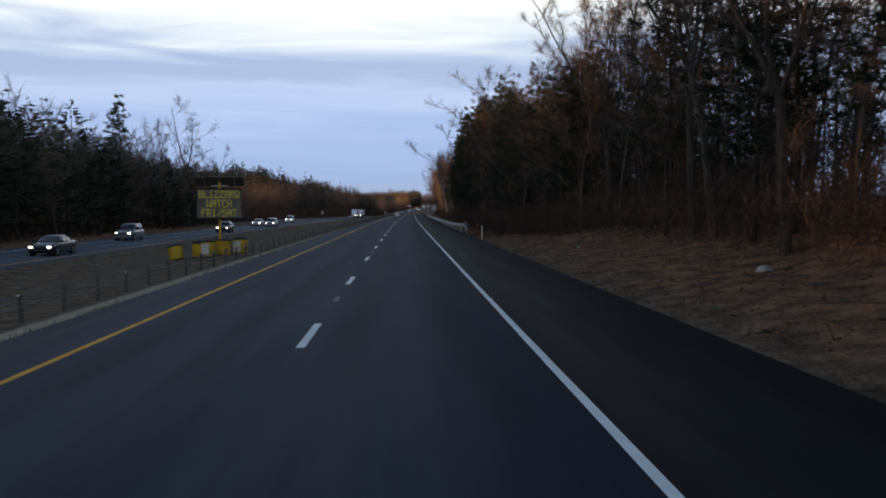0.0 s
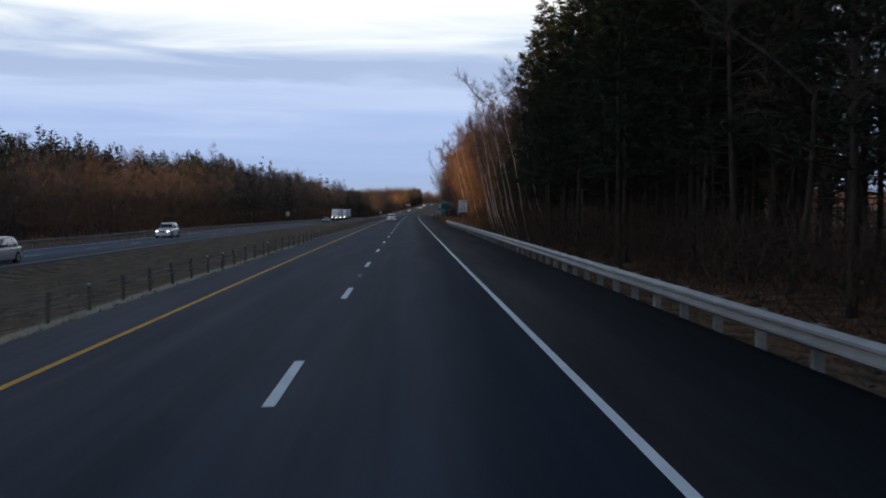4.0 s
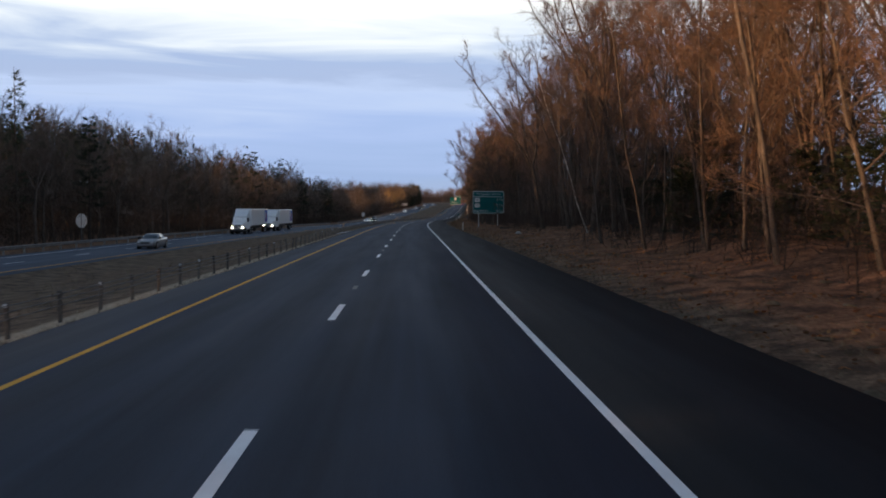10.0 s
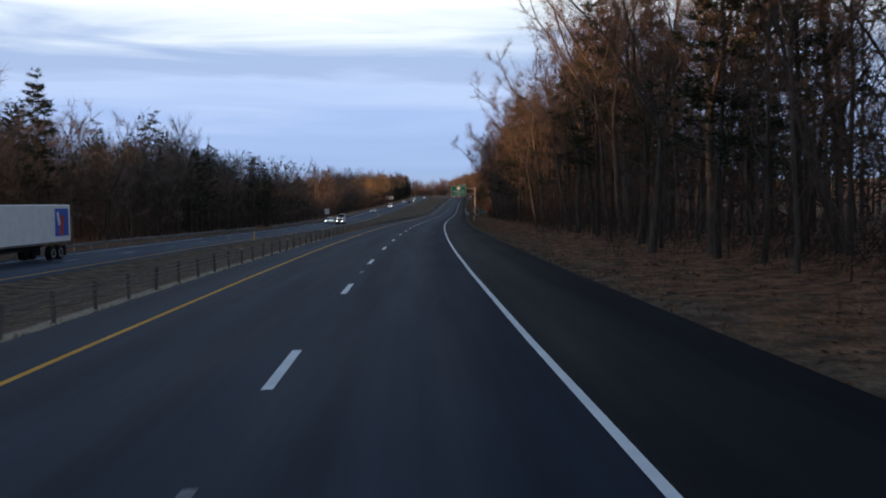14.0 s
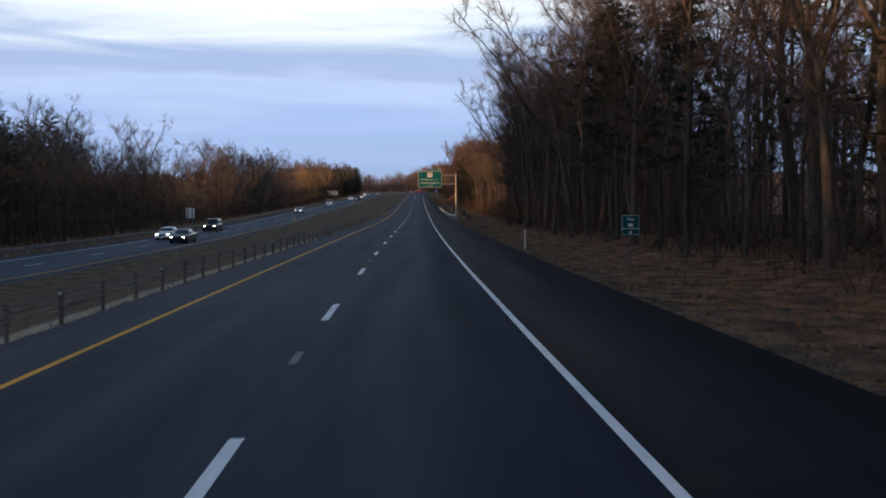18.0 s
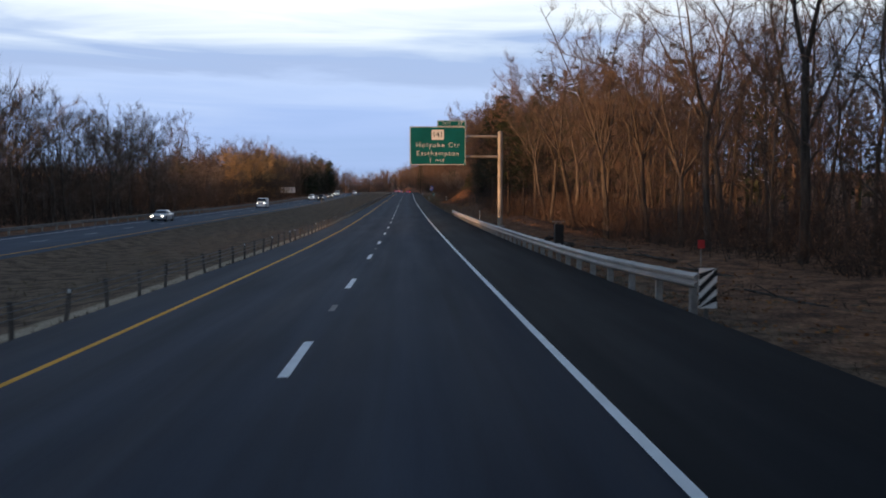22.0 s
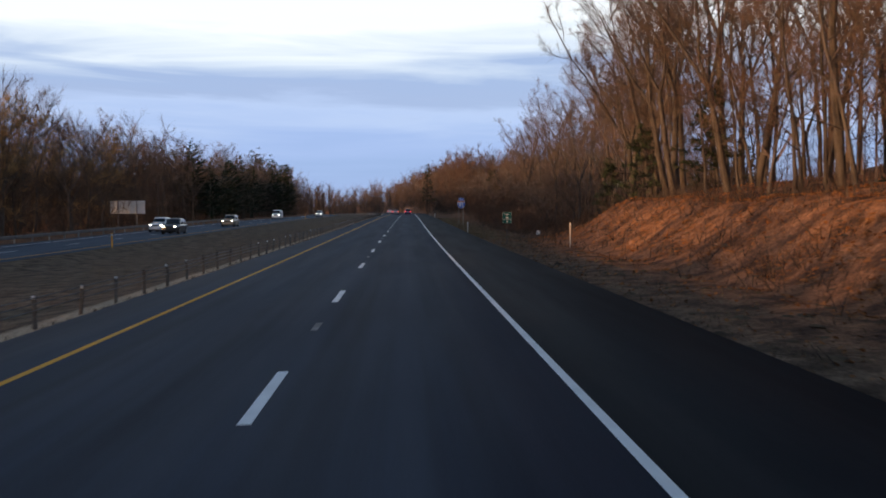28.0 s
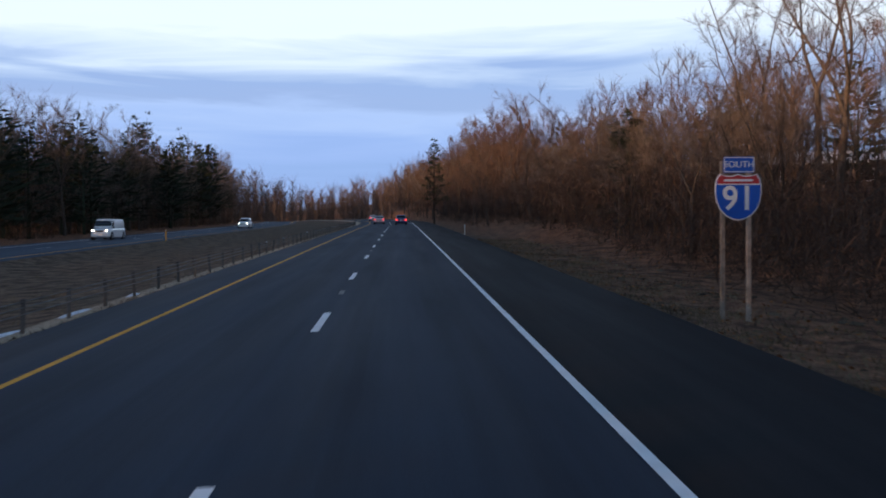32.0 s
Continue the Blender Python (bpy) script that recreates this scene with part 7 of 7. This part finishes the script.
        for dy in (0.05, -0.85):
            part("door_handle", Shape().box((sx * (hw + 0.005), (f0 + r0) / 2 + dy, belt - 0.14), (0.03, 0.17, 0.045), 0.01), M_LID, t)
        part("side_moulding", Shape().box((sx * (hw + 0.004), 0.1, 0.60), (0.02, L * 0.42, 0.035), 0.006), body, t)
    R = 0.32 if kind in ("sedan", "hatch", "wagon") else 0.36
    for sx in (-1, 1):
        for wy in (-a + 0.92, a - 0.88):
            cx = sx * (hw - 0.11)
            part("wheel_arch", Shape().rod((sx * (hw - 0.22), wy, R), (sx * (hw + 0.004), wy, R), R + 0.065, n=20), M_BLACK, t)
            wh = part("wheel", Shape().loft([[(cx + sx * dx, wy + rr * math.cos(6.2832 * i / 20), R + rr * math.sin(6.2832 * i / 20)) for i in range(20)] for dx, rr in ((-0.10, R - 0.04), (-0.08, R - 0.005), (0.09, R - 0.005), (0.12, R - 0.04))]), M_TYRE, t)
            part("rim", Shape().loft([[(cx + sx * dx, wy + rr * math.cos(6.2832 * i / 14), R + rr * math.sin(6.2832 * i / 14)) for i in range(14)] for dx, rr in ((0.115, R * 0.66), (0.135, R * 0.62), (0.118, R * 0.18))]), M_RIM, wh)
    for sx in (-1, 1):
        tl = M_TAIL if not (lights and not toward) else M_TAILON
        e = 0.085
        tail = Shape().loft([[(sx * hw * 0.56, -a - e + 0.02, deck - 0.36), (sx * hw * 0.90, -a - e + 0.06, deck - 0.36), (sx * hw * 0.93, -a - e + 0.12, deck - 0.12), (sx * hw * 0.64, -a - e + 0.06, deck - 0.09)],
                             [(sx * hw * 0.56, -a + 0.12, deck - 0.36), (sx * hw * 0.99, -a + 0.30, deck - 0.36), (sx * hw * 0.99, -a + 0.34, deck - 0.12), (sx * hw * 0.64, -a + 0.16, deck - 0.09)]])
        part("tail_lamp", tail, tl, t)
        for kz in (0.27, 0.31) if kind == "sedan" and not toward else ():
            part("lamp_bar", Shape().box((sx * hw * 0.74, -a - 0.06, deck - kz), (hw * 0.37, 0.06, 0.02), 0.0, pose(0, 0, 0, 0, 0, sx * 8)), M_SWHITE, t)
        part("head_lamp", Shape().box((sx * hw * 0.68, a - 0.075, hood - 0.26), (0.24, 0.14, 0.11), 0.03), M_HEAD if (lights and toward) else M_LENS, t)
    part("grille", Shape().box((0, a - 0.01, hood - 0.32), (hw * 0.8, 0.06, 0.13), 0.015), M_LID, t)
    part("front_bumper", Shape().box((0, a - 0.03, 0.38), (W * 0.84, 0.16, 0.2), 0.05), body, t)
    part("rear_bumper", Shape().box((0, -a + 0.02, 0.44), (W * 0.86, 0.20, 0.24), 0.06), body, t)
    part("number_plate", Shape().box((0, -a - 0.085, 0.50 if kind == "sedan" else 0.62), (0.31, 0.012, 0.155), 0.004), M_BACK, t)
    part("plate_recess", Shape().box((0, -a - 0.081, 0.50 if kind == "sedan" else 0.62), (0.42, 0.008, 0.22), 0.002), M_STEEL, t)
    part("plate_bar", Shape().box((0, -a - 0.093, 0.50 if kind == "sedan" else 0.62), (0.20, 0.006, 0.05), 0.0), P_BAR, t)
    part("sill", Shape().box((0, 0, 0.20), (W * 0.93, L * 0.62, 0.06), 0.02), M_LID, t)
    if kind == "sedan":
        part("boot_line", Shape().box((0, -a - 0.002, deck - 0.36), (W * 0.72, 0.012, 0.012)), M_LID, t)
        part("brake_light", Shape().box((0, -a + 0.06, deck - 0.075), (0.24, 0.05, 0.03), 0.008), M_LID, t)
    return t


P_WHITE = paint("white_car_paint", (0.90, 0.90, 0.90))
P_DARK = paint("near_black_car_paint", (0.015, 0.017, 0.020))
P_GREY = paint("grey_car_paint", (0.16, 0.17, 0.18))
P_SILVER = paint("silver_car_paint", (0.48, 0.49, 0.50))
P_BLUE = paint("dark_blue_car_paint", (0.018, 0.035, 0.16))
P_TAN = paint("tan_car_paint", (0.34, 0.28, 0.20))


def near(y):
    return float(opp(y)) - 1.83


def far(y):
    return float(opp(y)) - 5.5


for lb, pt, y, lane, kd in (("dark sedan with lit headlamps on the oncoming road", P_DARK, 65, near, "sedan"), ("dark grey SUV with lit headlamps on the oncoming road", P_GREY, 95, far, "suv"),
                            ("dark hatchback with lit headlamps on the oncoming road", P_DARK, 126, near, "hatch"), ("silver wagon with lit headlamps on the oncoming road", P_SILVER, 169, near, "wagon"),
                            ("silver sedan with lit headlamps on the oncoming road", P_SILVER, 176, far, "sedan"), ("white SUV with lit headlamps on the oncoming road", P_WHITE, 223, far, "suv"),
                            ("grey sedan driving on the oncoming road", P_GREY, 375, near, "sedan"), ("dark sedan with lit headlamps on the oncoming road", P_DARK, 613, near, "sedan"),
                            ("white sedan with lit headlamps on the oncoming road", P_WHITE, 621, far, "sedan"), ("dark SUV with lit headlamps on the oncoming road", P_DARK, 644, far, "suv"),
                            ("silver sedan with lit headlamps on the oncoming road", P_SILVER, 747, far, "sedan"), ("white van with lit headlamps on the oncoming road", P_WHITE, 824, far, "van"),
                            ("dark SUV with lit headlamps on the oncoming road", P_DARK, 911, near, "suv"), ("white SUV with lit headlamps on the oncoming road", P_WHITE, 919, far, "suv"),
                            ("tan SUV with lit headlamps on the oncoming road", P_TAN, 943, near, "suv"),
                            ("white work van with lit headlamps on the oncoming road", P_WHITE, 1016, far, "van"), ("white SUV with lit headlamps on the oncoming road", P_WHITE, 1076, near, "suv")):
    vehicle(lb, pt, y, lane(y), True, kd, lights="driving" not in lb)
vehicle("white four-door sedan in the passing lane", P_WHITE, 283.6, -3.32, False, "sedan", lights=False)
vehicle("silver sedan with lit tail lamps in the passing lane", P_SILVER, 1076, -3.5, False, "sedan")
vehicle("dark blue hatchback with lit tail lamps in the near lane", P_BLUE, 1062, 0.1, False, "hatch")
vehicle("white sedan far ahead in the passing lane", P_WHITE, 1150, -3.5, False, "sedan")


def truck(y, l):
    """A white tractor with a long box trailer, facing the camera."""
    x, yy = (float(k) for k in at(y, l))
    t = thing("semi_truck", "white lorry with a long white box trailer on the oncoming road", "truck", "lorries")
    t.matrix_basis = Matrix.Translation((x, yy, float(plane_z(y, l)) + 0.004)) @ pose(0, 0, 0, 0, 0, heading(y) + 180)
    # local +y is the front, at y = 0
    part("bonnet", Shape().loft([[(-0.75, -0.05, 0.75), (0.75, -0.05, 0.75), (0.72, -0.05, 1.55), (-0.72, -0.05, 1.55)], [(-0.95, -0.5, 0.65), (0.95, -0.5, 0.65), (0.88, -0.5, 1.72), (-0.88, -0.5, 1.72)], [(-1.02, -1.9, 0.65), (1.02, -1.9, 0.65), (1.0, -1.9, 1.95), (-1.0, -1.9, 1.95)]]), P_WHITE, t)
    part("cab", Shape().loft([[(-1.08, -1.9, 0.8), (1.08, -1.9, 0.8), (1.08, -1.9, 1.95), (-1.08, -1.9, 1.95)], [(-1.08, -2.05, 0.8), (1.08, -2.05, 0.8), (1.05, -2.35, 2.75), (-1.05, -2.35, 2.75)], [(-1.15, -4.6, 0.8), (1.15, -4.6, 0.8), (1.12, -4.6, 2.8), (-1.12, -4.6, 2.8)]]), P_WHITE, t)
    part("windscreen", Shape().loft([[(-0.98, -1.93, 1.98), (0.98, -1.93, 1.98), (0.95, -2.31, 2.68), (-0.95, -2.31, 2.68)], [(-0.98, -2.1, 1.98), (0.98, -2.1, 1.98), (0.95, -2.45, 2.68), (-0.95, -2.45, 2.68)]]), M_GLASS, t)
    part("wind_deflector", Shape().loft([[(-1.0, -2.5, 2.78), (1.0, -2.5, 2.78), (1.0, -2.6, 2.85), (-1.0, -2.6, 2.85)], [(-1.1, -4.5, 2.78), (1.1, -4.5, 2.78), (1.1, -4.2, 3.85), (-1.1, -4.2, 3.85)]]), P_WHITE, t)
    for sx in (-1, 1):
        part("side_window", Shape().box((sx * 1.09, -2.75, 2.25), (0.04, 0.75, 0.62), 0.01), M_GLASS, t)
        part("mirror", Shape().box((sx * 1.32, -2.1, 2.25), (0.16, 0.12, 0.65), 0.03), M_LID, t)
        part("head_lamp", Shape().box((sx * 0.78, -0.1, 1.08), (0.28, 0.14, 0.24), 0.03), M_HEAD, t)
        part("fender", Shape().box((sx * 1.02, -1.0, 1.12), (0.34, 1.25, 0.16), 0.06), P_WHITE, t)
    part("grille", Shape().box((0, -0.03, 1.18), (1.0, 0.08, 0.62), 0.04), M_CHROME, t)
    part("bumper", Shape().box((0, 0.02, 0.62), (2.25, 0.24, 0.36), 0.06), M_LID, t)
    tr = part("trailer", Shape().box((0, -12.3, 2.62), (2.55, 14.6, 2.78), 0.05), P_WHITE, t)
    for sx in (-1, 1):
        part("side_panel", Shape().box((sx * 1.28, -18.0, 2.72), (0.02, 2.4, 2.0), 0.0), M_BLUE, tr, "faded blue emblem panel")
        part("emblem_stripe", Shape().box((sx * 1.293, -18.0, 2.5), (0.01, 0.7, 1.5), 0.0, pose(0, 0, 0, 18, 0, 0)), M_RED, tr)
        part("emblem_stripe", Shape().box((sx * 1.293, -17.4, 3.0), (0.01, 0.35, 1.0), 0.0, pose(0, 0, 0, -20, 0, 0)), M_SWHITE, tr)
        part("side_rail", Shape().box((sx * 1.27, -12.3, 1.27), (0.05, 14.5, 0.14), 0.01), M_DULL, tr)
    part("chassis", Shape().box((0, -8.5, 0.95), (1.0, 14.5, 0.28), 0.02), M_LID, t)
    for wy in (-1.0, -4.6, -5.9, -16.6, -17.9):
        for sx in (-1, 1):
            wh = part("wheel", Shape().loft([[(sx * (1.05 + dx), wy + rr * math.cos(6.2832 * i / 20), 0.52 + rr * math.sin(6.2832 * i / 20)) for i in range(20)] for dx, rr in ((-0.30, 0.48), (-0.28, 0.515), (0.12, 0.515), (0.15, 0.47))]), M_TYRE, t)
            part("rim", Shape().loft([[(sx * (1.05 + dx), wy + rr * math.cos(6.2832 * i / 14), 0.52 + rr * math.sin(6.2832 * i / 14)) for i in range(14)] for dx, rr in ((0.145, 0.32), (0.165, 0.30), (0.10, 0.12))]), M_RIM, wh)
    for sx in (-1, 1):
        part("mud_flap", Shape().box((sx * 0.95, -18.7, 0.62), (0.6, 0.03, 0.75)), M_LID, t)


truck(430, far(439))
truck(454.5, far(463))
